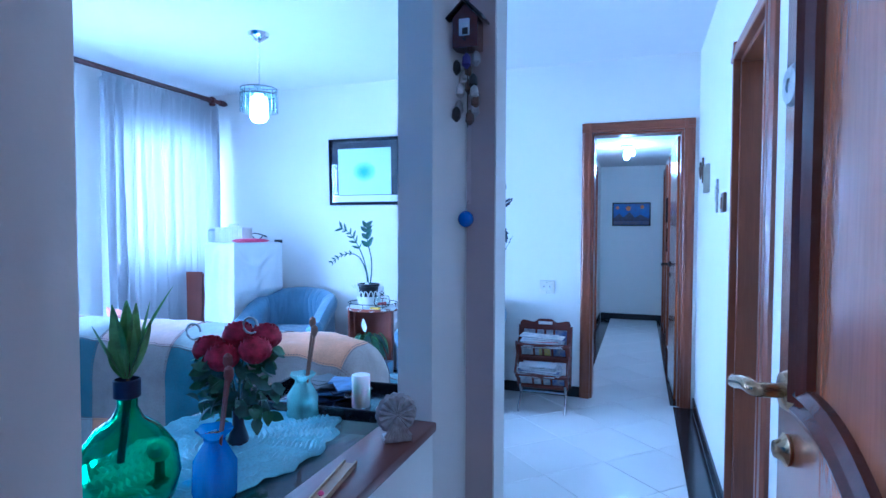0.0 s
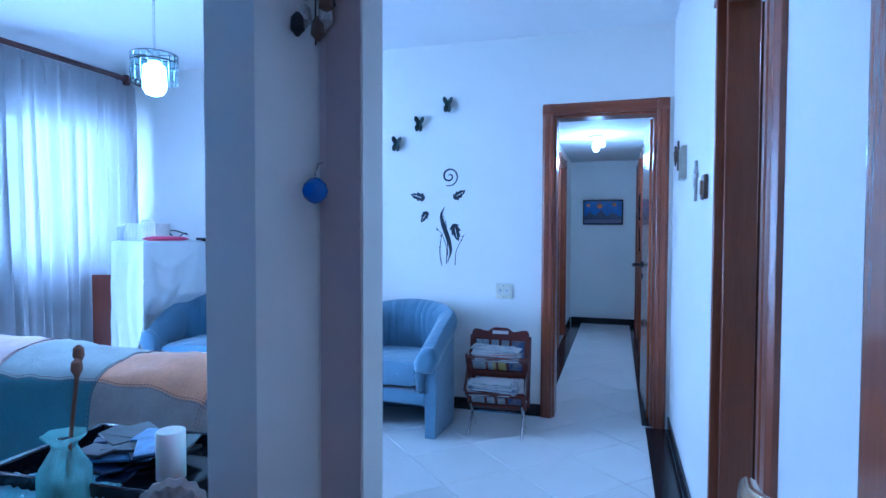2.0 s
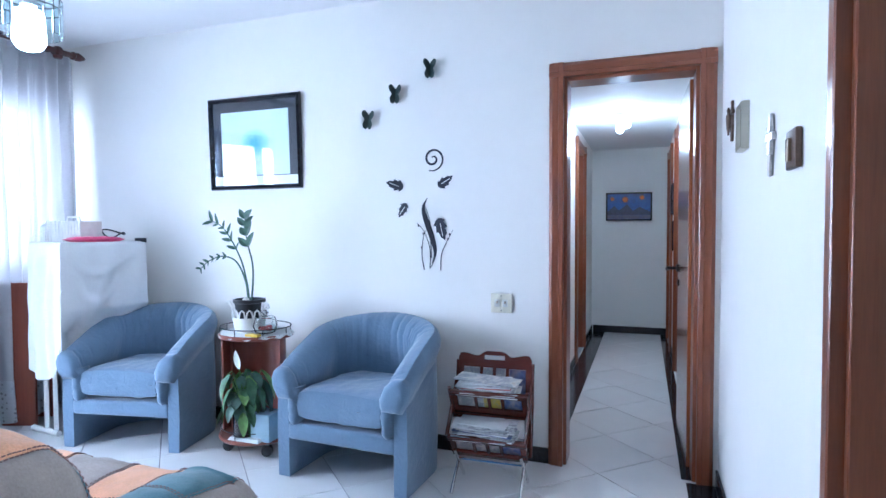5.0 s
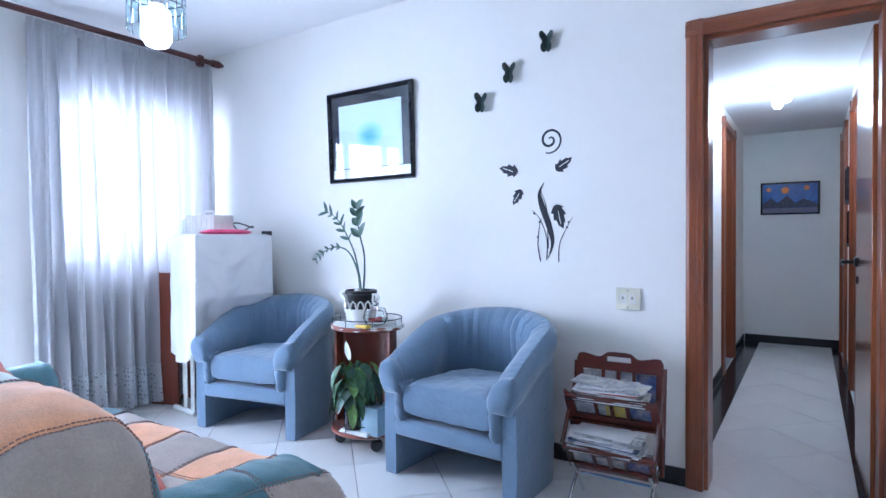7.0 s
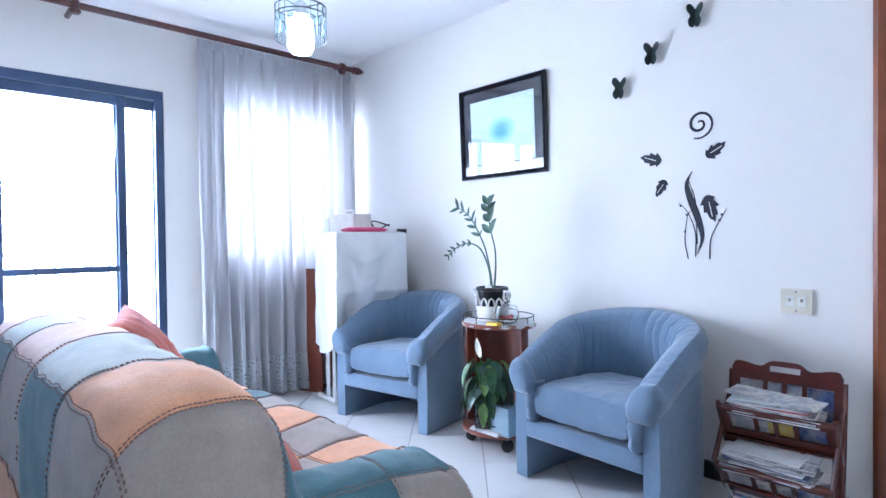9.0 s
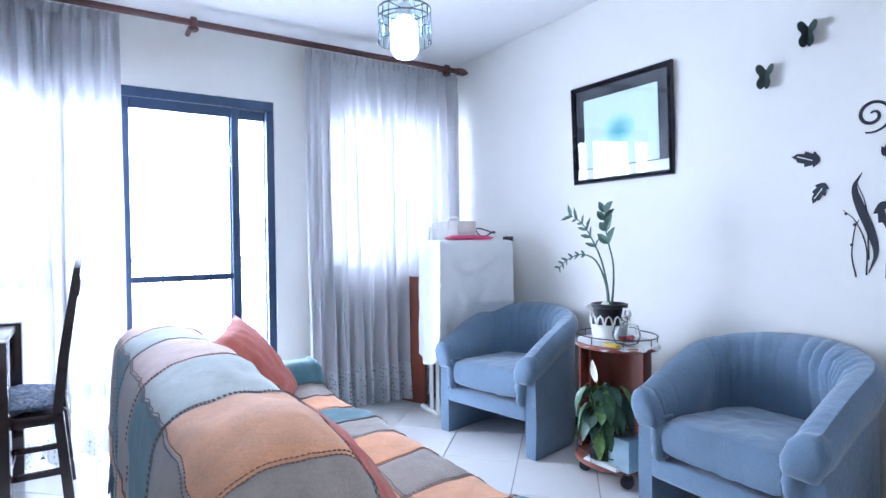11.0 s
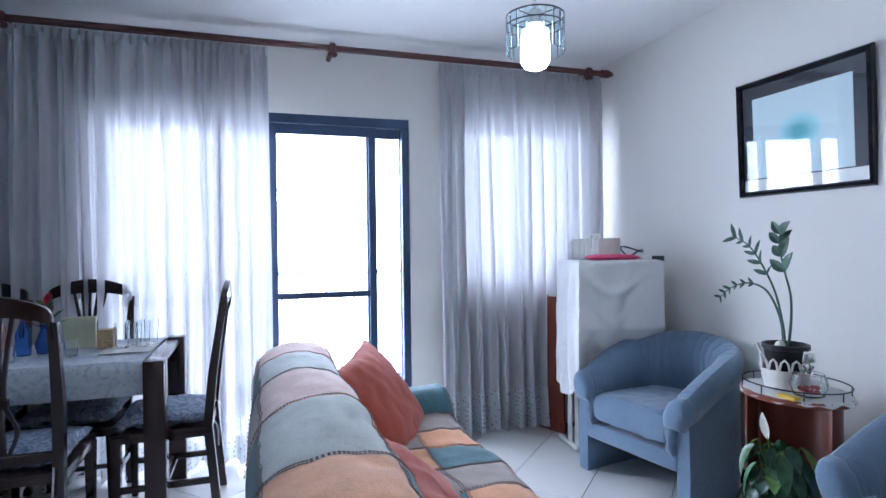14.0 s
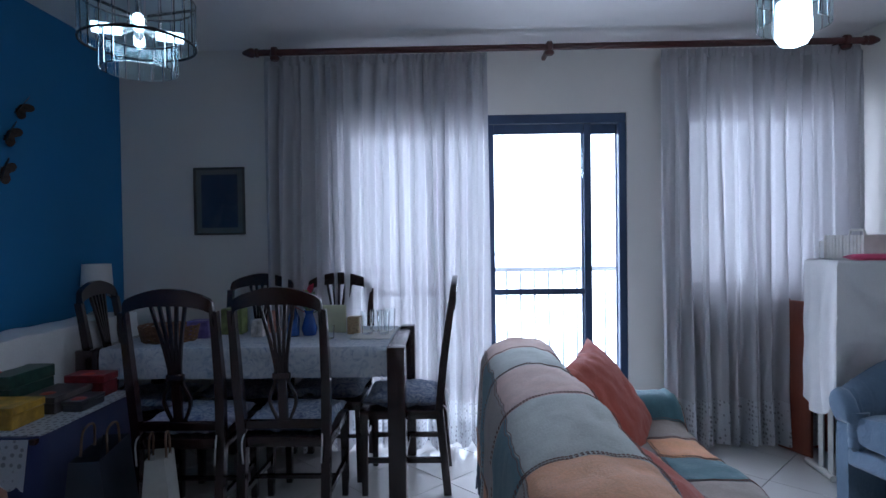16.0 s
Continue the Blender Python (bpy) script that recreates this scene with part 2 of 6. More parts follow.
RAILPAINT = plain("grey_rail_paint", (0.45, 0.47, 0.5), 0.5)


# ---- helpers of this scene ----
def smooth(me):
    me.polygons.foreach_set("use_smooth", [True] * len(me.polygons))


def part(name, bm, material, parent=None, label="", sharp=False):
    me = bpy.data.meshes.new(name)
    bmesh.ops.recalc_face_normals(bm, faces=bm.faces)
    bm.to_mesh(me)
    bm.free()
    if not sharp:
        smooth(me)
        me.set_sharp_from_angle(angle=radians(38))
    me.materials.append(material)
    ob = new(name, me)
    if parent:
        ob.parent = parent
    if label:
        ob["label"] = label
    return ob


def solid(name, bm, material, label, category, group="", kind=""):
    return tagged(part(name, bm, material), label, category, group, kind)


def thing(name, m, label, category, group="", kind=""):
    ob = new(name)
    ob.empty_display_size = 0.1
    ob.matrix_world = m
    return tagged(ob, label, category, group, kind)


def B():
    return bmesh.new()


def box(bm, x0, x1, y0, y1, z0, z1, bevel=0.0, seg=2, m=None):
    t = bmesh.new()
    bmesh.ops.create_cube(t, size=1)
    bmesh.ops.transform(t, verts=t.verts, matrix=Matrix.LocRotScale(((x0 + x1) / 2, (y0 + y1) / 2, (z0 + z1) / 2), None, (abs(x1 - x0), abs(y1 - y0), abs(z1 - z0))))
    if bevel:
        bmesh.ops.bevel(t, geom=t.edges[:], offset=bevel, segments=seg, affect="EDGES", profile=0.6)
    add(bm, t, m)
    return bm


def add(bm, t, m=None):
    if m is not None:
        bmesh.ops.transform(t, verts=t.verts, matrix=m)
    me = bpy.data.meshes.new("tmp")
    t.to_mesh(me)
    t.free()
    bm.from_mesh(me)
    bpy.data.meshes.remove(me)


def rings(bm, loops, closed=True, cap=True):
    """Skin a list of loops of points."""
    vs = [[bm.verts.new(p) for p in lp] for lp in loops]
    n = len(vs[0])
    for a, b in zip(vs, vs[1:]):
        for i in range(n if closed else n - 1):
            j = (i + 1) % n
            bm.faces.new((a[i], a[j], b[j], b[i]))
    if cap and closed:
        bm.faces.new(vs[0][::-1])
        bm.faces.new(vs[-1])
    return vs


def tube(bm, pts, r, seg=8, cap=True):
    pts = [Vector(p) for p in pts]
    rr = r if isinstance(r, (list, tuple)) else [r] * len(pts)
    loops = []
    for i, p in enumerate(pts):
        d = (pts[min(i + 1, len(pts) - 1)] - pts[max(i - 1, 0)]).normalized()
        u = d.cross(Vector((0, 0, 1)))
        if u.length < 1e-3:
            u = Vector((1, 0, 0))
        u.normalize()
        v = d.cross(u)
        loops.append([p + rr[i] * (math.cos(2 * math.pi * k / seg) * u + math.sin(2 * math.pi * k / seg) * v) for k in range(seg)])
    rings(bm, loops, True, cap)
    return bm


def lathe(bm, profile, c=(0, 0, 0), seg=24, wob=0.0, cap=True):
    loops = []
    for r, z in profile:
        loops.append([(c[0] + r * math.cos(a) * (1 + wob * math.sin(5 * a + z * 40)), c[1] + r * math.sin(a) * (1 + wob * math.cos(7 * a + z * 30)), c[2] + z) for a in [2 * math.pi * k / seg for k in range(seg)]])
    rings(bm, loops, True, cap)
    return bm


def sheet(bm, fn, nu, nv, thick=0.0):
    g = [[bm.verts.new(fn(i / nu, j / nv)) for j in range(nv + 1)] for i in range(nu + 1)]
    fs = [bm.faces.new((g[i][j], g[i + 1][j], g[i + 1][j + 1], g[i][j + 1])) for i in range(nu) for j in range(nv)]
    if thick:
        bmesh.ops.recalc_face_normals(bm, faces=fs)
        bmesh.ops.solidify(bm, geom=fs, thickness=thick)
    return bm


def spline(keys, n):
    """Smooth curve through the key points, n steps a span."""
    P = [Vector(k) for k in keys]
    P = [2 * P[0] - P[1]] + P + [2 * P[-1] - P[-2]]
    out = []
    for i in range(1, len(P) - 2):
        a, b, c, d = P[i - 1:i + 3]
        for k in range(n):
            t = k / n
            out.append(0.5 * ((2 * b) + (c - a) * t + (2 * a - 5 * b + 4 * c - d) * t * t + (3 * b - a - 3 * c + d) * t ** 3))
    out.append(P[-2])
    return out


def cushion(bm, w, d, h, puff=0.5, n=14, wrinkle=0.004, seed=0):
    """Soft pillow with a seam, lying in x and y."""
    for s in (1, -1):
        def f(u, v):
            x, y = 2 * u - 1, 2 * v - 1
            e = (max(0, 1 - abs(x) ** 2.6) * max(0, 1 - abs(y) ** 2.6)) ** puff
            pin = 1 - 0.06 * (1 - abs(x)) * abs(y) - 0.06 * (1 - abs(y)) * abs(x)
            return (w / 2 * x * pin, d / 2 * y * pin, s * h / 2 * e + wrinkle * noise.noise((x * 4 + seed, y * 4, s)))
        sheet(bm, f, n, n)
    bmesh.ops.remove_doubles(bm, verts=bm.verts, dist=0.002)
    return bm


# ---- the setting ----
XW, XR, YB, ZC = -3.9, 0.5, 5.0, 2.6
XP0, XP1 = -0.52, -0.415       # partition beside the entrance
YBLUE = 0.19


def wall(name, boxes, material, label):
    bm = B()
    for b in boxes:
        box(bm, *b)
    return solid(name, bm, material, label, "wall", "", "structure")


wall("wall_back", [(-4.1, -0.262, YB, 5.15, 0, 2.7), (0.412, 1.9, YB, 5.15, 0, 2.7), (-0.262, 0.412, YB, 5.15, 2.065, 2.7)], WHITE, "plain white painted wall with the passage doorway")
wall("wall_window", [(-4.1, XW, 0.04, 1.62, 0, 2.7), (-4.1, XW, 3.535, 3.92, 0, 2.7), (-4.1, XW, 4.86, 5.0, 0, 2.7), (-4.1, XW, 1.62, 3.535, 2.145, 2.7), (-4.1, XW, 3.92, 4.86, 2.145, 2.7), (-4.1, XW, 3.92, 4.86, 0, 0.98)], WHITE, "white painted wall with balcony door and window")
wall("wall_right", [(XR, 0.6, 0.65, 2.53, 0, 2.7), (XR, 0.6, 3.2, 5.0, 0, 2.7), (XR, 0.6, 2.53, 3.2, 2.05, 2.7)], WHITE, "white painted hall wall with the kitchen doorway")
wall("wall_blue", [(-4.1, XP0, 0.04, YBLUE, 0, 2.7)], BLUEWALL, "deep blue painted dining wall")
wall("wall_partition", [(XP0, XP1, 0.04, 0.922, 0, 2.7), (XP0, XP1, 0.922, 1.945, 0, 0.765), (XP0, XP0 + 0.02, 1.945, 2.05, 0, 2.7)], WHITE, "white half-height partition with a pass-through opening")
bm = B()
rings(bm, [[(x, y, z) for x, y in ((XP0 + 0.02, 1.945), (-0.418, 1.945), (-0.356, 2.05), (-0.268, 2.05), (-0.252, 2.1), (XP0 + 0.02, 2.1))] for z in (0, 2.7)])
# thin strip, darker and browner than the pillar's other faces
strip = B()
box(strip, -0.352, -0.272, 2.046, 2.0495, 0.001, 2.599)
solid("wall_strip", strip, TAUPE, "darker taupe strip on the face of the pillar", "wall", "", "structure")
solid("wall_pillar", bm, WHITE, "white faceted pillar at the end of the partition", "wall", "", "structure")
wall("wall_entrance", [(XP1, -0.36, 0.65, 0.8, 0, 2.7), (0.47, XR, 0.65, 0.8, 0, 2.7), (-0.36, 0.47, 0.65, 0.8, 2.12, 2.7)], TAUPE, "taupe painted wall round the entrance doorway")
wall("wall_landing", [(-0.56, XP0, -1.2, 0.04, 0, 2.7), (XP0, 1.2, -1.35, -1.2, 0, 2.7), (1.2, 1.35, -1.35, 0.65, 0, 2.7), (0.6, 1.35, 0.65, 0.8, 0, 2.7)], WHITE, "plain landing walls outside the entrance")
wall("wall_kitchen", [(0.6, 2.3, 4.86, 5.0, 0, 2.7), (2.16, 2.3, 0.8, 4.86, 0, 2.7), (0.6, 2.16, 0.8, 0.94, 0, 2.7)], WHITE, "plain kitchen walls behind the tiles")
wall("wall_passage_left", [(-0.6, -0.46, 5.15, 5.75, 0, 2.35), (-0.6, -0.46, 6.5, 7.4, 0, 2.35), (-0.6, -0.46, 8.15, 9.3, 0, 2.35), (-0.6, -0.46, 5.75, 6.5, 2.07, 2.35), (-0.6, -0.46, 7.4, 8.15, 2.07, 2.35)], WHITE, "white passage wall with two doorways")
wall("wall_passage_right", [(0.42, 0.56, 5.15, 6.6, 0, 2.35), (0.42, 0.56, 7.35, 8.2, 0, 2.35), (0.42, 0.56, 8.95, 9.3, 0, 2.35), (0.42, 0.56, 6.6, 7.35, 2.07, 2.35), (0.42, 0.56, 8.2, 8.95, 2.07, 2.35)], WHITE, "white passage wall with two doorways")
wall("wall_passage_end", [(-0.46, 0.42, 9.15, 9.3, 0, 2.35)], WHITE, "white end wall of the passage")

bm = B()
box(bm, -4.1, 2.3, -1.35, 5.15, 2.6, 2.75)
solid("ceiling", bm, CEIL, "flat white painted ceiling", "ceiling", "", "structure")
bm = B()
box(bm, -0.6, 0.56, 5.15, 9.3, 2.23, 2.38)
solid("ceiling_passage", bm, CEIL, "lower white ceiling of the passage", "ceiling", "", "structure")
bm = B()
box(bm, -4.1, 2.3, -1.35, 9.3, -0.12, -0.005)
floor = solid("floor", bm, GROUT, "pale polished floor tiles laid diagonally", "floor", "", "structure")


def skirting(name, segs, label="black granite skirting"):
    bm = B()
    for x0, x1, y0, y1 in segs:
        box(bm, x0, x1, y0, y1, 0.002, 0.085, 0.003, 1)
    return solid(name, bm, GRANITE, label, "baseboard", "", "structure")


skirting("baseboard_back", [(-3.88, -0.325, 4.985, 4.999)])
skirting("baseboard_hall", [(0.485, 0.499, 3.265, 4.985), (0.485, 0.499, 1.72, 2.46)])
skirting("baseboard_window", [(-3.899, -3.885, 0.2, 1.61), (-3.899, -3.885, 3.545, 4.98)])
skirting("baseboard_passage", [(-0.459, -0.445, 5.2, 5.68), (-0.459, -0.445, 6.57, 7.33), (-0.459, -0.445, 8.22, 9.13), (0.405, 0.419, 6.05, 6.53), (0.405, 0.419, 7.42, 8.13), (-0.44, 0.4, 9.135, 9.149)])
bm = B()
box(bm, -0.444, -0.3, 5.02, 9.13, -0.004, 0.004)
box(bm, 0.335, 0.404, 5.02, 9.13, -0.004, 0.004)
box(bm, 0.355, 0.484, 1.2, 4.98, -0.004, 0.004)
solid("floor_border", bm, GRANITE, "black granite border along the floor", "border", "", "structure")


def trim_frame(name, m, w, h, depth, label, face=0.075):
    """Door lining with moulded architraves; the opening is w by h, x along the wall, y into it."""
    t = thing(name, m, label, "door frame", "", "structure")
    for s in (-1, 1):
        bm = B()
        prof = [(0, -0.012), (0, -0.026), (0.004, -0.029), (0.022, -0.028), (0.026, -0.024), (0.03, -0.025), (0.058, -0.023), (0.062, -0.019), (face - 0.004, -0.016), (face, -0.012), (face, 0.0), (0, 0.0)]
        rings(bm, [[(s * (w / 2 - 0.012 + px), py, z) for px, py in prof] for z in (0.002, h + 0.062)])
        part("jamb_moulding", bm, TRIM, t)
        bm = B()
        box(bm, s * w / 2, s * (w / 2 - 0.03), 0.0, depth, 0.002, h, 0.003, 1)
        part("jamb_lining", bm, TRIM, t)
    bm = B()
    rings(bm, [[(x, py, h - 0.012 + px) for px, py in prof] for x in (-w / 2 - 0.063, w / 2 + 0.063)])
    part("head_moulding", bm, TRIM_H, t)
    bm = B()
    box(bm, -w / 2 + 0.03, w / 2 - 0.03, 0.0, depth, h - 0.03, h, 0.003, 1)
    part("head_lining", bm, TRIM_H, t)
    return t


trim_frame("door_frame_passage", pose(0.075, YB, 0), 0.674, 2.065, 0.15, "varnished brown wooden frame of the passage doorway")
trim_frame("door_frame_kitchen", pose(XR, 2.865, 0, 0, 0, -90), 0.67, 2.05, 0.1, "varnished brown wooden frame of the kitchen doorway")
for k, (x, y, s) in enumerate(((-0.46, 6.125, 90), (-0.46, 7.775, 90), (0.42, 6.975, -90), (0.42, 8.575, -90))):
    trim_frame("door_frame_room", pose(x, y, 0, 0, 0, s), 0.75, 2.07, 0.14, "varnished brown frame of a room doorway", 0.06)


def lever(t, x, y, z, side, mat, s=1.0):
    """Lever handle with rose on a door face that looks to -y (side -1) or +y."""
    bm = B()
    lathe(bm, [(0.026 * s, 0), (0.03 * s, 0.004), (0.026 * s, 0.012), (0.014 * s, 0.016)], seg=20)
    bmesh.ops.transform(bm, verts=bm.verts, matrix=pose(x, y, z, 90 if side < 0 else -90))
    h = part("handle", bm, mat, t, "lever handle")
    bm = B()
    pts = spline([(x, y + side * 0.012, z), (x, y + side * 0.052, z), (x + 0.03 * s, y + side * 0.06, z + 0.001), (x + 0.08 * s, y + side * 0.062, z - 0.012), (x + 0.125 * s, y + side * 0.05, z - 0.018)], 6)
    tube(bm, pts, [0.011 * s] * (len(pts) - 8) + [0.011 * s * (1 - 0.05 * i) for i in range(8)], 10)
    part("lever", bm, mat, h)


def room_door(name, m, w, h, label, dark=False):
    t = thing(name, m, label, "door", "", "structure")
    bm = B()
    box(bm, 0, w, -0.018, 0.018, 0.008, h, 0.003, 1)
    part("door_leaf", bm, SHADELEAF if dark else LEAF, t)
    for s in (-1, 1):
        lever(t, w - 0.06, s * 0.018, 1.02, s, IRON, 0.9)
        bm = B()
        lathe(bm, [(0.02, 0), (0.02, 0.006), (0.006, 0.008)], seg=14)
        bmesh.ops.transform(bm, verts=bm.verts, matrix=pose(w - 0.06, s * 0.018, 0.93, 90 if s < 0 else -90))
        part("keyhole_plate", bm, IRON, t)
    return t


room_door("door_passage", pose(0.385, 5.17, 0, 0, 0, 91.5), 0.64, 2.03, "varnished brown door standing open against the passage wall")
room_door("door_kitchen", pose(0.618, 3.182, 0, 0, 0, 73), 0.61, 2.02, "varnished brown kitchen door standing open, shade put into its colour", True)
for x, y, a in ((-0.565, 6.47, -90), (-0.565, 8.12, -90), (0.525, 6.64, 90), (0.525, 8.24, 90)):
    room_door("door_room", pose(x, y, 0, 0, 0, a), 0.68, 2.03, "closed varnished brown room door")


def entrance_door():
    a = math.degrees(math.atan2(1.67 - 0.83, 0.368 - 0.455))
    t = thing("door_entrance", pose(0.455, 0.83, 0, 0, 0, a), "glossy varnished wooden entrance door with curved moulding, open", "door", "", "structure")
    w, h = 0.82, 2.1
    bm = B()
    box(bm, 0, w, -0.02, 0.02, 0.008, h, 0.004, 2)
    part("door_leaf", bm, LEAF, t)
    prof = [(-0.03, 0.0), (-0.028, 0.012), (-0.014, 0.022), (-0.004, 0.014), (0.008, 0.026), (0.022, 0.02), (0.03, 0.006), (0.03, 0.0)]
    xo, xi = w - 0.13, 0.13
    curve = [(xo, 1.05)] + [(xo - (xo - xi) * k / 24, 1.05 - 0.14 * (k / 24) ** 1.0 + 0.045 * math.sin(k / 24 * math.pi * 2) - 0.05 * math.sin(k / 24 * math.pi)) for k in range(1, 25)]
    for path in ([(xo, 1.98), (xo, 1.05)], curve, [(xi, 0.9), (xi, 1.98)], [(xi, 1.98), (xo, 1.98)]):
        bm = B()
        loops = []
        for i, (px, pz) in enumerate(path):
            q0, q1 = path[max(0, i - 1)], path[min(len(path) - 1, i + 1)]
            dx, dz = q1[0] - q0[0], q1[1] - q0[1]
            L = math.hypot(dx, dz)
            nx, nz = -dz / L, dx / L
            loops.append([(px + nx * o, 0.02 + hgt, pz + nz * o) for o, hgt in prof])
        rings(bm, loops)
        part("moulding", bm, MOULD, t, "dark raised moulding")
    lever(t, w - 0.055, 0.02, 1.05, 1, BRASS, 1.15)
    bm = B()
    lathe(bm, [(0.026, 0), (0.028, 0.006), (0.018, 0.012), (0.014, 0.022), (0.008, 0.024)], seg=20)
    bmesh.ops.transform(bm, verts=bm.verts, matrix=pose(w - 0.055, 0.02, 0.95, -90))
    part("lower_lock", bm, BRASS, t, "round brass lock")
    bm = B()
    lathe(bm, [(0.034, 0), (0.036, 0.006), (0.03, 0.012), (0.012, 0.013), (0.012, 0.01)], seg=24)
    bmesh.ops.transform(bm, verts=bm.verts, matrix=pose(w - 0.05, 0.02, 1.56, -90))
    part("upper_lock", bm, SILVER, t, "round steel safety lock")


entrance_door()

# pass-through cap
bm = B()
box(bm, XP0 - 0.02, XP1 + 0.012, 0.9225, 1.944, 0.766, 0.792, 0.006, 2)
solid("window_ledge", bm, LEDGE, "dark varnished wooden cap on the half wall", "ledge", "", "structure")


# ---- balcony door, window, balcony ----
def frame_bar(t, x0, x1, y0, y1, z0, z1, name="frame_bar"):
    bm = B()
    box(bm, x0, x1, y0, y1, z0, z1, 0.004, 1)
    part(name, bm, ALU, t)


def pane(t, x, y0, y1, z0, z1):
    bm = B()
    box(bm, x - 0.003, x + 0.003, y0, y1, z0, z1)
    ob = part("pane", bm, CLEAR, t, "clear window glass")
    ob.visible_shadow = False


bd = thing("door_balcony", pose(-3.96, 0, 0), "dark blue aluminium sliding balcony door", "door", "", "structure")
frame_bar(bd, -0.04, 0.05, 1.62, 3.535, 2.085, 2.145)
frame_bar(bd, -0.04, 0.05, 1.62, 1.67, 0.02, 2.085)
frame_bar(bd, -0.04, 0.05, 3.485, 3.535, 0.02, 2.085)
frame_bar(bd, -0.04, 0.05, 1.62, 3.535, 0.0, 0.02, "track")
for y0, y1, dx in ((1.67, 2.34, 0.015), (2.29, 2.67, -0.02), (2.62, 3.31, 0.015), (3.25, 3.53, -0.02)):
    sash = part("sash", box(B(), dx - 0.018, dx + 0.018, y0, y0 + 0.05, 0.022, 2.083, 0.003, 1), ALU, bd)
    for args in ((dx - 0.018, dx + 0.018, y1 - 0.05, y1, 0.022, 2.083), (dx - 0.018, dx + 0.018, y0 + 0.05, y1 - 0.05, 2.02, 2.083), (dx - 0.018, dx + 0.018, y0 + 0.05, y1 - 0.05, 0.022, 0.1)):
        frame_bar(bd, *args, "sash_rail")
    if y1 - y0 > 0.5:
        frame_bar(bd, dx - 0.018, dx + 0.018, y0 + 0.05, y1 - 0.05, 0.955, 0.995, "sash_rail")
    pane(bd, dx, y0 + 0.05, y1 - 0.05, 0.1, 2.02)
wd = thing("window_1", pose(-3.98, 0, 0), "dark blue aluminium sliding window behind the curtain", "window", "", "structure")
for a in ((3.92, 4.86, 2.095, 2.145), (3.92, 4.86, 0.98, 1.02), (3.92, 3.96, 1.02, 2.095), (4.82, 4.86, 1.02, 2.095), (4.37, 4.42, 1.02, 2.095)):
    frame_bar(wd, -0.03, 0.03, *a)
pane(wd, 0, 3.96, 4.37, 1.02, 2.095)
pane(wd, 0, 4.42, 4.82, 1.02, 2.095)

bm = B()
box(bm, -5.3, -4.1, 0.6, 5.6, -0.14, -0.02)
solid("balcony_floor", bm, TILE, "pale balcony floor slab", "floor", "", "structure")
bm = B()
box(bm, -5.3, -4.1, 0.6, 5.6, 2.62, 2.78)
solid("balcony_ceiling", bm, CEIL, "white balcony slab above", "ceiling", "", "structure")
rail = thing("balcony_railing", pose(-5.15, 0, -0.02), "grey painted iron balcony railing with upright bars", "railing", "", "structure")
part("top_rail", box(B(), -0.03, 0.03, 0.6, 5.6, 1.06, 1.1, 0.006, 1), RAILPAINT, rail)
part("bottom_rail", box(B(), -0.02, 0.02, 0.6, 5.6, 0.1, 0.13, 0.004, 1), RAILPAINT, rail)
bar = bpy.data.meshes.new("bar")
tb = box(B(), -0.008, 0.008, -0.008, 0.008, 0.13, 1.06)
tb.to_mesh(bar)
tb.free()
bar.materials.append(RAILPAINT)
for k in range(41):
    ob = new("bar", bar)
    ob.parent, ob.location = rail, (0, 0.64 + 0.123 * k, 0)
bm = B()
box(bm, -900, 900, -900, 900, -12.2, -12)
solid("ground", bm, plain("distant_ground", (0.2, 0.2, 0.18), 0.9, var=0.3, scale=0.05), "distant ground far below the balcony", "ground", "", "structure")


# ---- curtains ----
def curtain(y0, y1, label, seed, dense):
    t = thing("curtain", pose(-3.74, (y0 + y1) / 2, 0), label, "curtain", "sheer curtains on the rod")
    w = y1 - y0

    def f(u, v):
        y = (u - 0.5) * w
        z = 0.3 + 2.16 * v
        amp = (0.034 + 0.024 * (1 - v)) * (1 + 0.5 * noise.noise((u * 11, seed * 3, 0.2)))
        ph = u * w * dense + seed + 2.2 * noise.noise((u * 6, seed, v * 0.6))
        x = amp * math.sin(ph) + 0.35 * amp * math.sin(2.3 * ph + 1.7) + 0.012 * noise.noise((u * 4, v * 2, seed))
        x += (0.01 * math.sin(u * w * 150 + seed) if v > 0.955 else 0)
        y += 0.012 * math.sin(ph * 0.5 + v * 3) * (1 - v)
        return (x, y, z)
    part("panel", sheet(B(), f, int(w * 190), 26), SHEER, t)

    def hem(u, v):
        x, y, _ = f(u, 0.0)
        low = 0.05 - 0.034 * abs(math.sin(u * w * 34)) ** 0.7
        return (x * (1 + 0.3 * (1 - v)) + 0.003, y, low + (0.3 - low) * v)
    part("lace_hem", sheet(B(), hem, int(w * 260), 8), LACE, t, "scalloped white openwork lace hem")
    bm = B()
    sheet(bm, lambda u, v: (0.012 * math.sin(u * w * 150 + seed) + 0.01, (u - 0.5) * w, 2.44 + 0.055 * v), int(w * 150), 2)
    part("heading", bm, SHEER, t, "gathered heading tape")
    return t


curtain(1.22, 2.62, "sheer pale grey curtain gathered beside the balcony door", 0.4, 62)
curtain(3.7, 4.93, "sheer pale grey curtain in the corner over the window", 3.1, 66)

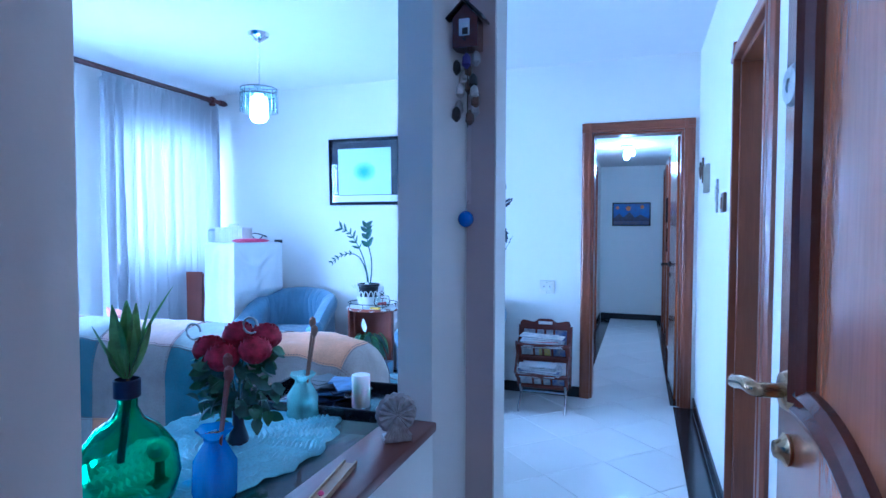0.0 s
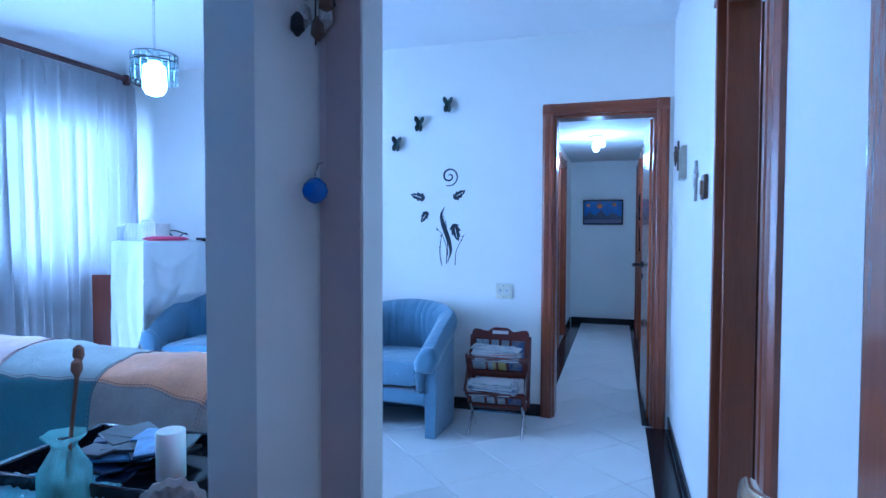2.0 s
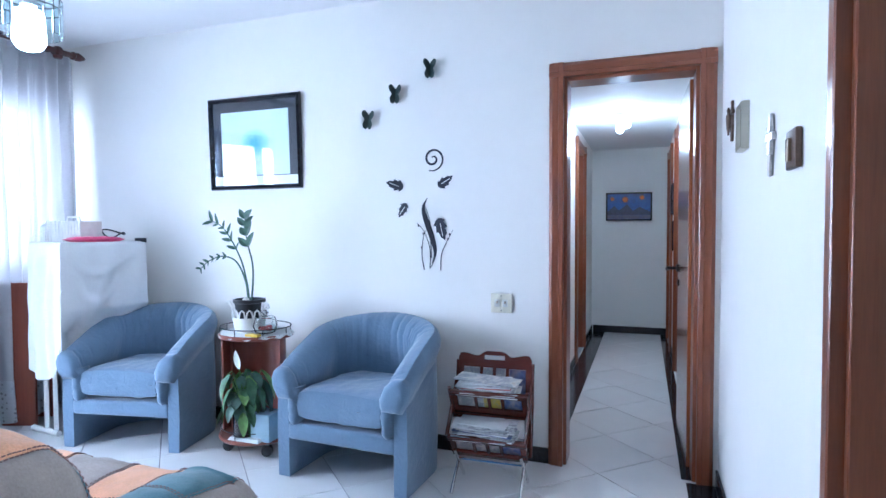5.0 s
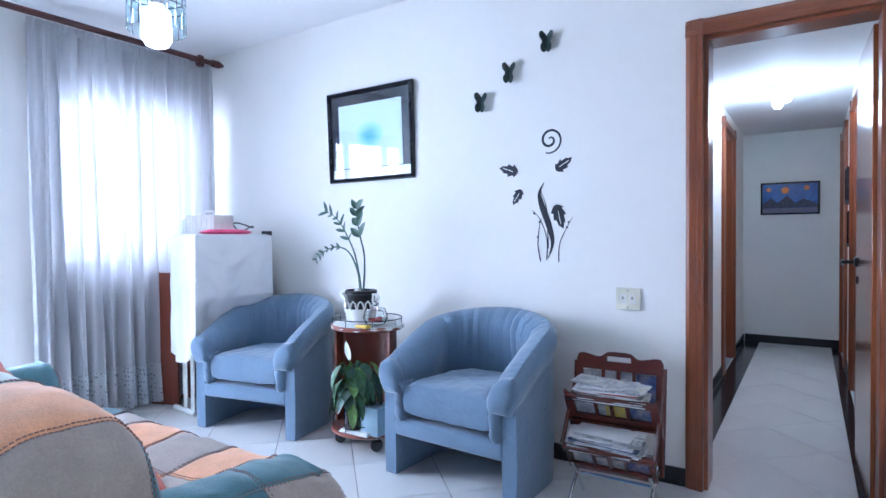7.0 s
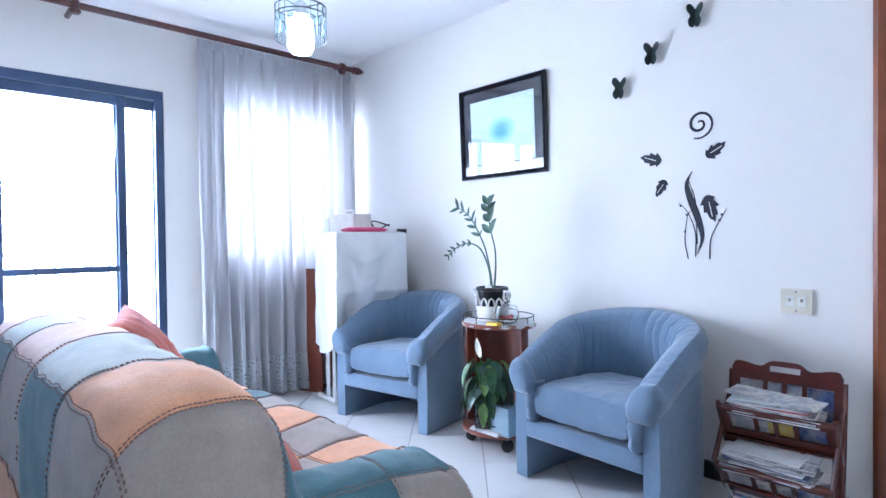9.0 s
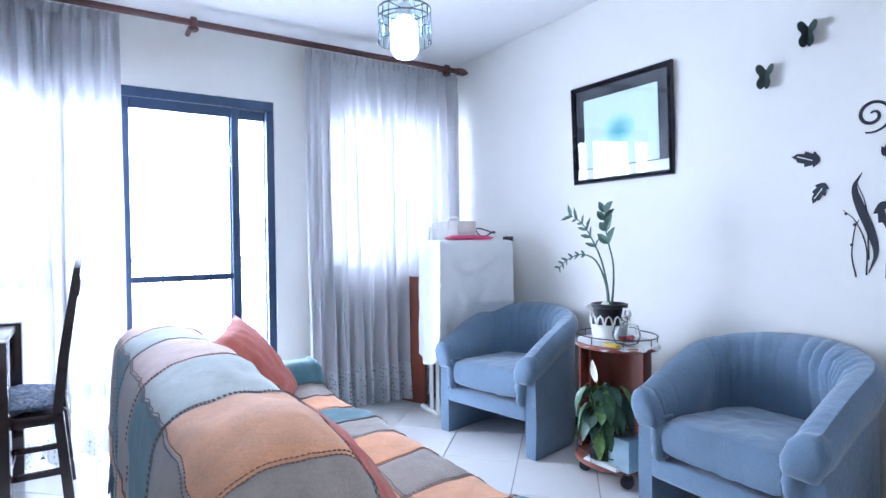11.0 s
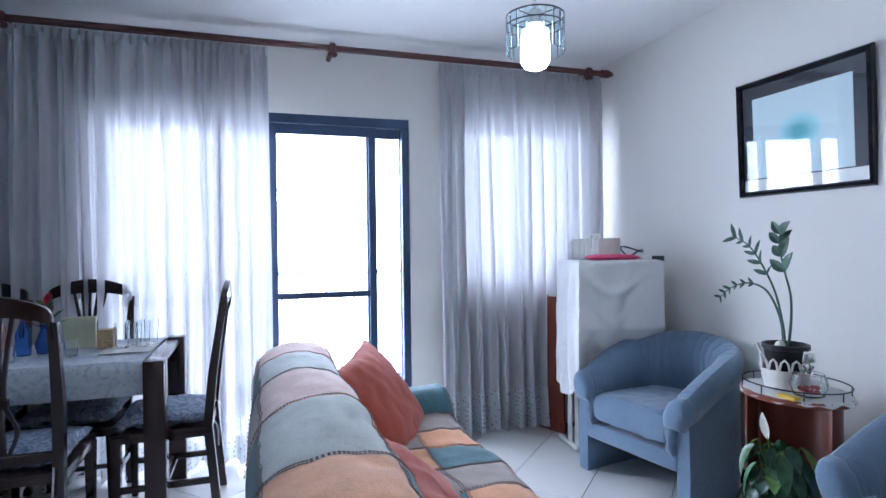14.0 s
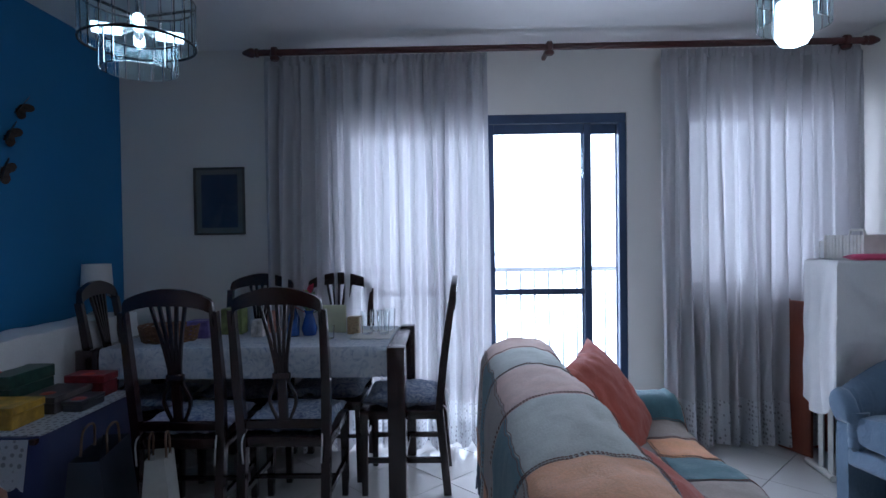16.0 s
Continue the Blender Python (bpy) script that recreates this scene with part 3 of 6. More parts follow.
rod = thing("curtain_rod", pose(-3.68, 0, 2.505), "dark red wooden curtain rod with turned ends", "curtain rod")
part("pole", tube(B(), [(0, 1.2, 0), (0, 4.9, 0)], 0.02, 14), RODWOOD, rod)
for y, s in ((1.2, -1), (4.9, 1)):
    bm = B()
    lathe(bm, [(0.02, 0), (0.028, 0.004), (0.028, 0.016), (0.022, 0.022), (0.03, 0.04), (0.026, 0.062), (0.01, 0.098), (0.003, 0.1)], seg=16)
    bmesh.ops.transform(bm, verts=bm.verts, matrix=pose(0, y, 0, -90 * s))
    part("finial", bm, RODWOOD, rod, "pointed turned finial")
for y in (1.3, 3.0, 4.8):
    bm = B()
    lathe(bm, [(0.022, -0.02), (0.034, -0.014), (0.036, 0), (0.034, 0.014), (0.022, 0.02)], seg=18, cap=False)
    bmesh.ops.transform(bm, verts=bm.verts, matrix=pose(0, y, 0, 90))
    br = part("bracket", bm, RODWOOD, rod)
    bm = B()
    tube(bm, [(0, y, 0), (-0.1, y, 0.002), (-0.218, y, 0.0)], 0.016, 10)
    lathe(bm, [(0.022, -0.05), (0.03, -0.04), (0.03, -0.03), (0.018, -0.02)], (0, y, 0), 14)
    part("bracket_arm", bm, RODWOOD, br)


# ---- living room ----
def armchair(m, label):
    """Tub chair: padded shell on slab sides that reach the floor, loose seat cushion."""
    t = thing("armchair", m, label, "armchair", "blue tub armchairs by the wall")
    W, D = 0.365, 0.6

    def path(u):
        """Round the shell from the front of one arm to the other; x across, y to the back."""
        s = 2 * u - 1
        a = abs(s)
        if a > 0.52:
            k = (a - 0.52) / 0.48
            return Vector((math.copysign(W, s), 0.31 * (1 - k), 0))
        an = s / 0.52 * math.pi / 2
        return Vector((W * math.sin(an), 0.31 + (D - 0.31) * math.cos(an) if abs(an) < 1.5707 else 0.31, 0))

    def top(u):
        a = abs(2 * u - 1)
        return 0.555 + 0.215 * (1 - min(1, a / 0.98) ** 1.7)

    N = 56
    bm = B()
    loops = []
    for i in range(N + 1):
        u = i / N
        p = path(u)
        d = (path(min(1, u + 0.01)) - path(max(0, u - 0.01))).normalized()
        nrm = Vector((d.y, -d.x, 0))
        if nrm.dot(p - Vector((0, 0.25, 0))) < 0:
            nrm = -nrm
        o, q = p + nrm * 0.0, p - nrm * 0.065
        h = top(u) - 0.06
        loops.append([(q.x, q.y, 0.004), (o.x, o.y, 0.004), (o.x + nrm.x * 0.006, o.y + nrm.y * 0.006, 0.2), (o.x, o.y, h), (q.x, q.y, h)])
    rings(bm, loops)
    bmesh.ops.bevel(bm, geom=[e for e in bm.edges if e.is_manifold and e.calc_face_angle(0) > 1.0], offset=0.012, segments=2, affect="EDGES")
    part("shell", bm, CHAIRBLUE, t)
    # padded roll over the top and down the inside, gathered at the back, drooping over the arm fronts
    bm = B()
    loops = []
    M = 320
    for i in range(-10, M + 11):
        u = min(1, max(0, i / M))
        over = max(0, -i, i - M) / 10
        p = path(u) + Vector((0, -0.05 * math.sin(over * 1.57), 0))
        d = (path(min(1, u + 0.012)) - path(max(0, u - 0.012))).normalized()
        nrm = Vector((d.y, -d.x, 0))
        if nrm.dot(p - Vector((0, 0.25, 0))) < 0:
            nrm = -nrm
        sw = max(0.12, math.cos(over * 1.5) ** 0.6)
        h = top(u)
        a = abs(2 * u - 1)
        prof = [(0.008, -0.105), (0.02, -0.075), (0.024, -0.04), (0.012, -0.006), (-0.012, 0.014), (-0.06, 0.01), (-0.105, -0.026), (-0.128, -0.085), (-0.122, -0.17), (-0.105, -0.26), (-0.09, -0.34), (-0.05, -0.34), (-0.02, -0.2)]
        rise = min(1, max(0, (a - 0.8) / 0.18))
        prof = [(o, max(z, -0.34 + 0.19 * rise * rise * (3 - 2 * rise))) for o, z in prof]
        lp = []
        for k, (o, z) in enumerate(prof):
            # fine pleats fan out from the top of the back and from the arm ends
            fan = max(math.exp(-(a / 0.42) ** 4), 0.7 * math.exp(-((1 - a) / 0.12) ** 2)) * math.exp(-((k - 6) / 2.6) ** 2)
            pleat = max(0, 0.34 - abs(noise.noise((u * 34 + 0.06 * k, k * 0.1, 3.0)))) / 0.34
            gather = (-0.011 * pleat ** 1.5 + 0.004 * noise.noise((u * 90, k * 0.25, 7.0))) * fan
            lump = 0.006 * noise.noise((u * 9, k * 0.5, 1.3))
            off = (o + 0.05) * sw - 0.05 - (gather + lump if k > 4 else 0)
            lp.append((p.x + nrm.x * off, p.y + nrm.y * off, h - 0.075 + (z + 0.075) * sw + gather * 0.25))
        loops.append(lp)
    rings(bm, loops)
    part("padded_roll", bm, CHAIRBLUE, t, "gathered padded back and arms")
    for s in (-1, 1):
        bm = B()
        def f(u, v, s=s):
            """Pad that tapers down between the slab and the cushion."""
            r = 0.03 + 0.014 * v - 0.02 * max(0, 0.12 - v) / 0.12
            tuck = 0.006 * noise.noise((u * 5, v * 8, s)) + 0.003 * math.sin(v * 60 + 4 * u) * max(0, v - 0.7)
            return (s * (W - 0.098 + (r + tuck) * math.cos(2 * math.pi * u)), 0.02 + (r + 0.012 + tuck) * math.sin(2 * math.pi * u), 0.272 + 0.2 * v)
        rings(bm, [[f(k / 16, j / 18) for k in range(16)] for j in range(19)])
        part("arm_facing", bm, CHAIRBLUE, t, "soft padded arm front")
    bm = B()
    box(bm, -W + 0.06, W - 0.06, -0.005, 0.45, 0.2, 0.285, 0.02, 3)
    part("seat_rail", bm, CHAIRBLUE, t)
    bm = B()
    cushion(bm, 2 * W - 0.235, 0.54, 0.19, 0.12, 44, 0.006, m.translation.x)
    bmesh.ops.transform(bm, verts=bm.verts, matrix=pose(0, 0.25, 0.379, -2))
    part("seat_cushion", bm, CHAIRBLUE, t, "loose rounded seat cushion")
    return t


armchair(pose(-2.67, 4.37, 0, 0, 0, 11), "blue upholstered tub armchair beside the draped ironing board")
armchair(pose(-1.245, 4.375, 0, 0, 0, -3), "blue upholstered tub armchair beside the magazine rack")


def blob_leaf(bm, base, tip, width, up=(0, 0, 1), curl=0.15, n=8):
    """A pointed leaf with a folded midrib."""
    base, tip = Vector(base), Vector(tip)
    d = tip - base
    side = d.cross(Vector(up))
    if side.length < 1e-4:
        side = Vector((1, 0, 0))
    side.normalize()
    nrm = side.cross(d).normalized()
    rows = []
    for i in range(n + 1):
        k = i / n
        w = width * math.sin(math.pi * min(1, k * 0.93 + 0.05)) ** 0.8 * (1 - 0.3 * k)
        c = base + d * k - nrm * (curl * d.length * k * k) + nrm * 0.0
        rows.append([bm.verts.new(c - side * w + nrm * w * 0.35), bm.verts.new(c), bm.verts.new(c + side * w + nrm * w * 0.35)])
    for a, b in zip(rows, rows[1:]):
        bm.faces.new((a[0], a[1], b[1], b[0]))
        bm.faces.new((a[1], a[2], b[2], b[1]))


def trolley():
    t = thing("side_table", pose(-1.95, 4.66, 0), "red-brown wooden round side table on castors with a gallery top", "side table")

    def oval(z0, z1, rx, ry, bev=0.006):
        bm = B()
        lathe(bm, [(0.97, z0), (1, z0 + bev), (1, z1 - bev), (0.97, z1)], seg=40)
        bmesh.ops.transform(bm, verts=bm.verts, matrix=Matrix.Diagonal((rx, ry, 1, 1)))
        return bm
    part("tabletop", oval(0.655, 0.68, 0.215, 0.19), REDWOOD, t)
    part("bottom_shelf", oval(0.085, 0.108, 0.215, 0.2), REDWOOD, t)
    bm = B()
    rings(bm, [[((0.172 - dr) * math.sin(a), (0.15 - dr) * math.cos(a), z) for a in [math.radians(-96 + 192 * k / 24) for k in range(25)] for dr in (0,)] + [((0.157) * math.sin(a), 0.135 * math.cos(a), z) for a in [math.radians(96 - 192 * k / 24) for k in range(25)]] for z in (0.108, 0.655)])
    part("curved_panel", bm, REDWOOD, t)
    bm = B()
    box(bm, -0.2, -0.185, -0.06, 0.1, 0.108, 0.655, 0.003, 1)
    part("side_panel", bm, REDWOOD, t)
    bm = B()
    ring = [(0.205 * math.cos(a), 0.18 * math.sin(a), 0.715) for a in [2 * math.pi * k / 40 for k in range(41)]]
    tube(bm, ring, 0.003, 6)
    for k in range(0, 40, 5):
        tube(bm, [(*ring[k][:2], 0.68), ring[k]], 0.0025, 6)
    part("gallery_rail", bm, IRON, t, "thin dark wire gallery rail")
    bm = B()
    ring = [(0.205 * math.cos(a), 0.19 * math.sin(a), 0.15) for a in [2 * math.pi * k / 40 for k in range(41)]]
    tube(bm, ring, 0.003, 6)
    for k in range(0, 40, 5):
        tube(bm, [(*ring[k][:2], 0.108), ring[k]], 0.0025, 6)
    part("gallery_rail", bm, IRON, t, "thin dark wire gallery rail")
    for a in (35, 145, 215, 325):
        x, y = 0.16 * math.cos(radians(a)), 0.15 * math.sin(radians(a))
        bm = B()
        lathe(bm, [(0.012, -0.026), (0.03, -0.02), (0.034, 0), (0.03, 0.02), (0.012, 0.026)], seg=16)
        bmesh.ops.transform(bm, verts=bm.verts, matrix=pose(x, y, 0.036, 90, 0, 30))
        c = part("castor", bm, BLACK, t, "black castor wheel")
        part("fork", tube(B(), [(x, y, 0.05), (x, y, 0.086)], 0.012, 8), CHROME, c)


trolley()


def zz_plant():
    t = thing("potted_plant", pose(-1.985, 4.65, 0.682), "leafy plant with glossy paired leaves in a black pot", "plant")
    part("pot", lathe(B(), [(0.05, 0.03), (0.062, 0.05), (0.082, 0.165), (0.09, 0.168), (0.09, 0.185), (0.08, 0.187), (0.076, 0.16)], seg=28), BLACK, t, "black plastic pot")
    part("soil", lathe(B(), [(0.07, 0.148), (0.078, 0.158), (0.03, 0.166)], seg=20), SOIL, t)
    part("bulb", lathe(B(), [(0.018, 0.15), (0.024, 0.17), (0.018, 0.19), (0.006, 0.2)], (0.0, -0.03, 0), 12), LILY, t, "pale plant bulb")
    stems = [([(0.012, 0, 0.16), (0.026, 0, 0.27), (0.025, 0, 0.39), (0.006, -0.01, 0.49), (-0.013, -0.015, 0.595), (-0.004, -0.02, 0.665)], 0.6, 4, 0.085, 0.3),
             ([(0, 0, 0.16), (-0.012, 0, 0.26), (-0.05, 0, 0.4), (-0.1, -0.02, 0.52), (-0.16, -0.03, 0.6), (-0.25, -0.03, 0.645)], 0.5, 3, 0.062, 0.17),
             ([(-0.005, 0, 0.16), (-0.025, 0, 0.29), (-0.08, -0.01, 0.4), (-0.17, -0.02, 0.43), (-0.26, -0.03, 0.4), (-0.325, -0.03, 0.35)], 0.55, 3, 0.036, 0.22)]
    for keys, start, step, size, slim in stems:
        pts = spline(keys, 7)
        st = part("stem", tube(B(), pts, [0.0062 - 0.0042 * i / len(pts) for i in range(len(pts))], 7), LEAFDARK, t)
        first = int(len(pts) * start)
        for i in range(first, len(pts), step):
            d = (pts[min(i + 1, len(pts) - 1)] - pts[i - 1]).normalized()
            for s in (-1, 1):
                side = d.cross(Vector((0, 1, 0))).normalized() * s
                ln = size * random.uniform(0.75, 1.15)
                tip = pts[i] + (side * 0.8 + d * random.uniform(0.5, 1.0) + Vector((0, random.uniform(-0.5, 0.2), 0.1))).normalized() * ln
                leaf = B()
                blob_leaf(leaf, pts[i], tip, ln * slim, (random.uniform(-0.3, 0.3), -1, random.uniform(0, 0.5)), 0.12)
                part("leaf", leaf, LEAFDARK, st)
    return t


zz_plant()


def lace_basket():
    t = thing("lace_basket", pose(-1.985, 4.65, 0.682), "white plastic openwork basket round the black pot", "basket")
    part("wall", lathe(B(), [(0.075, 0.002), (0.08, 0.004), (0.095, 0.085), (0.09, 0.085), (0.073, 0.006)], seg=28, cap=False), WHITEPL, t)
    bm = B()
    for k in range(14):
        a = 2 * math.pi * k / 14
        tube(bm, [(0.094 * math.cos(a + o), 0.094 * math.sin(a + o), z) for o, z in ((-0.2, 0.085), (-0.13, 0.118), (0, 0.13), (0.13, 0.118), (0.2, 0.085))], 0.005, 6)
    part("scalloped_rim", bm, WHITEPL, t)
    for s in (-1, 1):
        bm = B()
        tube(bm, [(s * 0.09, 0.02, 0.12), (s * 0.13, 0, 0.14), (s * 0.14, -0.02, 0.165), (s * 0.115, -0.03, 0.17), (s * 0.1, -0.02, 0.13)], 0.007, 8)
        part("handle", bm, WHITEPL, t)


lace_basket()
def lace_round(u, v):
    """Small round cloth, its edge dropping over the rim of the top."""
    a = 2 * math.pi * u
    r = 0.01 + 0.2 * v * (1 + 0.02 * math.sin(14 * a))
    over = max(0, r - 0.2)
    return (-1.95 + min(r, 0.222) * 1.06 * math.cos(a), 4.66 + min(r, 0.222) * 0.9 * math.sin(a), 0.6815 - 1.3 * over - (0.012 * over / 0.04) * math.sin(9 * a))


solid("lace_cloth", sheet(B(), lace_round, 90, 16), LACEFINE, "white lace cloth spread on the side table top", "cloth")
bowl = thing("glass_bowl", pose(-1.84, 4.6, 0.682), "small clear glass bowl holding sweets", "bowl")
part("bowl", lathe(B(), [(0.03, 0.002), (0.055, 0.012), (0.068, 0.05), (0.055, 0.095), (0.05, 0.097), (0.062, 0.05), (0.048, 0.016), (0.01, 0.01)], seg=28), CLEAR, bowl)
part("knob", lathe(B(), [(0.018, 0.097), (0.008, 0.105), (0.02, 0.122), (0.006, 0.136)], seg=16), CLEAR, bowl)
bm = B()
for k in range(12):
    lathe(bm, [(0.004, -0.008), (0.012, 0), (0.004, 0.008)], (0.03 * math.cos(k * 2.4), 0.03 * math.sin(k * 2.4), 0.026 + 0.004 * (k % 4)), 8)
part("sweets", bm, PAPERRED, bowl)
bm = B()
box(bm, -1.9, -1.82, 4.5, 4.54, 0.6805, 0.695, 0.004, 2)
solid("yellow_packet", bm, plain("yellow_wrap", (0.75, 0.5, 0.04), 0.4), "small yellow packet lying on the side table", "packet")


def peace_lily():
    t = thing("peace_lily", pose(-1.93, 4.53, 0.11), "peace lily with one white flower in a glass jar", "plant")
    part("jar", lathe(B(), [(0.06, 0.0), (0.064, 0.006), (0.064, 0.17), (0.06, 0.172), (0.058, 0.168), (0.058, 0.01), (0.02, 0.008)], seg=28), CLEAR, t, "clear glass jar")
    part("pebbles", lathe(B(), [(0.05, 0.012), (0.055, 0.02), (0.055, 0.07), (0.02, 0.08)], seg=18, wob=0.05), SOIL, t)
    rnd = random.Random(4)
    for k in range(95):
        a = rnd.uniform(0, 2 * math.pi)
        r = rnd.uniform(0.06, 0.185)
        h = rnd.uniform(0.14, 0.38)
        base = Vector((0.01 * math.cos(a), 0.01 * math.sin(a), 0.1))
        mid = Vector((0.5 * r * math.cos(a), 0.5 * r * math.sin(a), h))
        end = Vector((r * 1.15 * math.cos(a), r * 0.95 * math.sin(a), h - rnd.uniform(0.02, 0.14)))
        bm = B()
        tube(bm, [base, (base + mid) / 2 + Vector((0, 0, 0.04)), mid], 0.0025, 5)
        blob_leaf(bm, mid, end, 0.024 + 0.014 * rnd.random(), (0, 0, 1), 0.3)
        part("leaf", bm, (LEAFGREEN, LEAFLIGHT, LEAFDARK, LEAFGREEN, LEAFDARK)[k % 5], t)
    part("flower_stem", tube(B(), [(0, 0, 0.1), (0.0, -0.02, 0.3), (-0.01, -0.03, 0.4)], 0.003, 6), LEAFLIGHT, t)
    bm = B()
    blob_leaf(bm, (-0.01, -0.03, 0.39), (-0.015, -0.04, 0.5), 0.026, (0, -1, 0), -0.1)
    part("flower", bm, LILY, t, "white spathe flower")


peace_lily()
bm = B()
box(bm, -1.87, -1.75, 4.5, 4.62, 0.11, 0.26, 0.004, 2)
solid("blue_box", bm, plain("pale_blue_card", (0.36, 0.5, 0.58), 0.5), "pale blue box on the lower shelf", "box")
bm = B()
for k in range(5):
    box(bm, -2.0 + 0.004 * k, -1.8, 4.47, 4.56, 0.1095 + 0.004 * k, 0.1125 + 0.004 * k)
solid("paper_stack", bm, PAPER, "few loose papers on the lower shelf", "paper")


def magazine_rack():
    t = thing("magazine_rack", pose(-0.545, 4.6, 0, 0, 0, 2), "red-stained wooden two-tier magazine rack on chrome crossed legs", "magazine rack")
    w = 0.185

    def board(name, z0, z1, y0, y1, mould, th=0.014):
        """A sloping slatted board from (y0, z0) to (y1, z1)."""
        d = Vector((0, y1 - y0, z1 - z0))
        L = d.length
        a = math.degrees(math.atan2(y0 - y1, z1 - z0))
        m = pose(0, y0, z0, a)
        p = part(name, box(B(), -w, w, -th / 2, th / 2, 0, 0.04, 0.005, 2, m), RACKWOOD, t)
        if mould:
            def crest(x):
                return L + 0.026 * math.exp(-(x / 0.068) ** 6) + 0.013 * math.exp(-((abs(x) - 0.158) / 0.045) ** 2) - 0.02 * max(0, (abs(x) - 0.172) / 0.013) ** 2
            bm = B()
            # two shoulders, and a grip bridging the hand hole between them
            for x0, x1, lo, hi in ((-w, -0.052, lambda x: L - 0.055, crest), (0.052, w, lambda x: L - 0.055, crest), (-0.052, 0.052, lambda x: L - 0.055, lambda x: L - 0.016), (-0.052, 0.052, lambda x: L + 0.006, crest)):
                xs = [x0 + (x1 - x0) * i / 14 for i in range(15)]
                rings(bm, [[tuple(m @ Vector(q)) for q in ((x, -th / 2, lo(x)), (x, th / 2, lo(x)), (x, th / 2, hi(x)), (x, -th / 2, hi(x)))] for x in xs])
            part("crest_rail", bm, RACKWOOD, p, "shaped crest rail with a hand hole")
        else:
            part("top_rail", box(B(), -w - 0.006, w + 0.006, -th / 2 - 0.006, th / 2 + 0.003, L - 0.034, L, 0.007, 3, m), RACKWOOD, p)
        for x, hw in ((-w + 0.014, 0.014), (-0.066, 0.008), (0.0, 0.008), (0.066, 0.008), (w - 0.014, 0.014)):
            part("slat", box(B(), x - hw, x + hw, -th / 2 + 0.002, th / 2 - 0.002, 0.036, L - 0.03, 0.002, 1, m), RACKWOOD, p)

    board("back_board", 0.2, 0.625, 0.06, 0.11, True)
    board("upper_front", 0.36, 0.49, 0.03, -0.05, False)
    board("lower_front", 0.155, 0.28, 0.0, -0.09, False)
    for s in (-1, 1):
        bm = B()
        for y0, z0, y1, z1 in ((-0.1, 0.28, 0.075, 0.5), (0.11, 0.6, 0.05, 0.16), (-0.055, 0.5, 0.04, 0.33)):
            pts = [Vector((s * (w + 0.004), y0 + (y1 - y0) * k / 6, z0 + (z1 - z0) * k / 6)) for k in range(7)]
            tube(bm, pts, 0.01, 8)
        part("side_frame", bm, RACKWOOD, t)
        for y0, y1 in ((-0.11, 0.1), (0.12, -0.06)):
            part("leg", tube(B(), [(s * (w - 0.02), y0, 0.006), (s * (w - 0.025), y1, 0.2)], 0.008, 10), CHROME, t, "chrome tube leg")
    part("cross_bar", tube(B(), [(-w + 0.02, 0.02, 0.125), (w - 0.02, 0.02, 0.125)], 0.007, 8), CHROME, t, "chrome cross bar")
    for zb, yb in ((0.2, 0.0), (0.38, 0.03)):
        part("tray", box(B(), -w, w, yb - 0.02, yb + 0.06, zb - 0.03, zb - 0.02, 0.002, 1), RACKWOOD, t)


magazine_rack()
rnd = random.Random(2)
YELLOWPRINT = print_mat("yellow_print", [(0.35, 0.38, 0.42), (0.6, 0.45, 0.05), (0.4, 0.42, 0.46)], 9)
# magazines standing in the two troughs, covers to the slats
for zb, yb, lean, tall in ((0.165, -0.006, 35.5, 0.125), (0.368, 0.022, 31.5, 0.13), (0.4, 0.072, -6, 0.17)):
    for k in range(7):
        wd_ = rnd.uniform(0.055, 0.085) if k < 3 else rnd.uniform(0.12, 0.15)
        x_ = -0.1 + 0.095 * k if k < 3 else rnd.uniform(-0.015, 0.015)
        bm = box(B(), -wd_, wd_, -0.002, 0.002, 0, tall * rnd.uniform(0.85, 1.0), 0.001, 1, pose(0, 0, 0, lean - 1.5 * k))
        o = solid("magazine", bm, (COVER, YELLOWPRINT if 0.3 < zb < 0.39 else COVER, PAPERMIX, COVER, NEWS, PAPERMIX, NEWS)[k], "magazine with a printed cover standing in the rack", "magazine", "magazines in the rack")
        o.location = (-0.545 + x_, 4.6 + yb + 0.013 + 0.0052 * k, zb)
# newspapers and letters piled across the tops of the troughs
for zz, yy, n in ((0.472, -0.004, 11), (0.262, -0.04, 13)):
    for k in range(n):
        x0, x1 = -0.165 + 0.05 * rnd.random(), 0.11 + 0.05 * rnd.random()
        bm = box(B(), x0, x1, -0.05, 0.06, 0, 0.0045, 0.001, 1, pose(0, 0, 0, rnd.uniform(6, 11), rnd.uniform(-2.5, 2.5), rnd.uniform(-7, 7)))
        o = solid("newspaper", bm, (PAPER, NEWS, PAPER, COVER, NEWS, PAPER, PAPERRED if zz > 0.4 else PAPERMIX)[k % 7], "folded newspaper lying across the rack", "newspaper", "newspapers on the rack")
        o.location = (-0.555, 4.6 + yy, zz + 0.0062 * k)


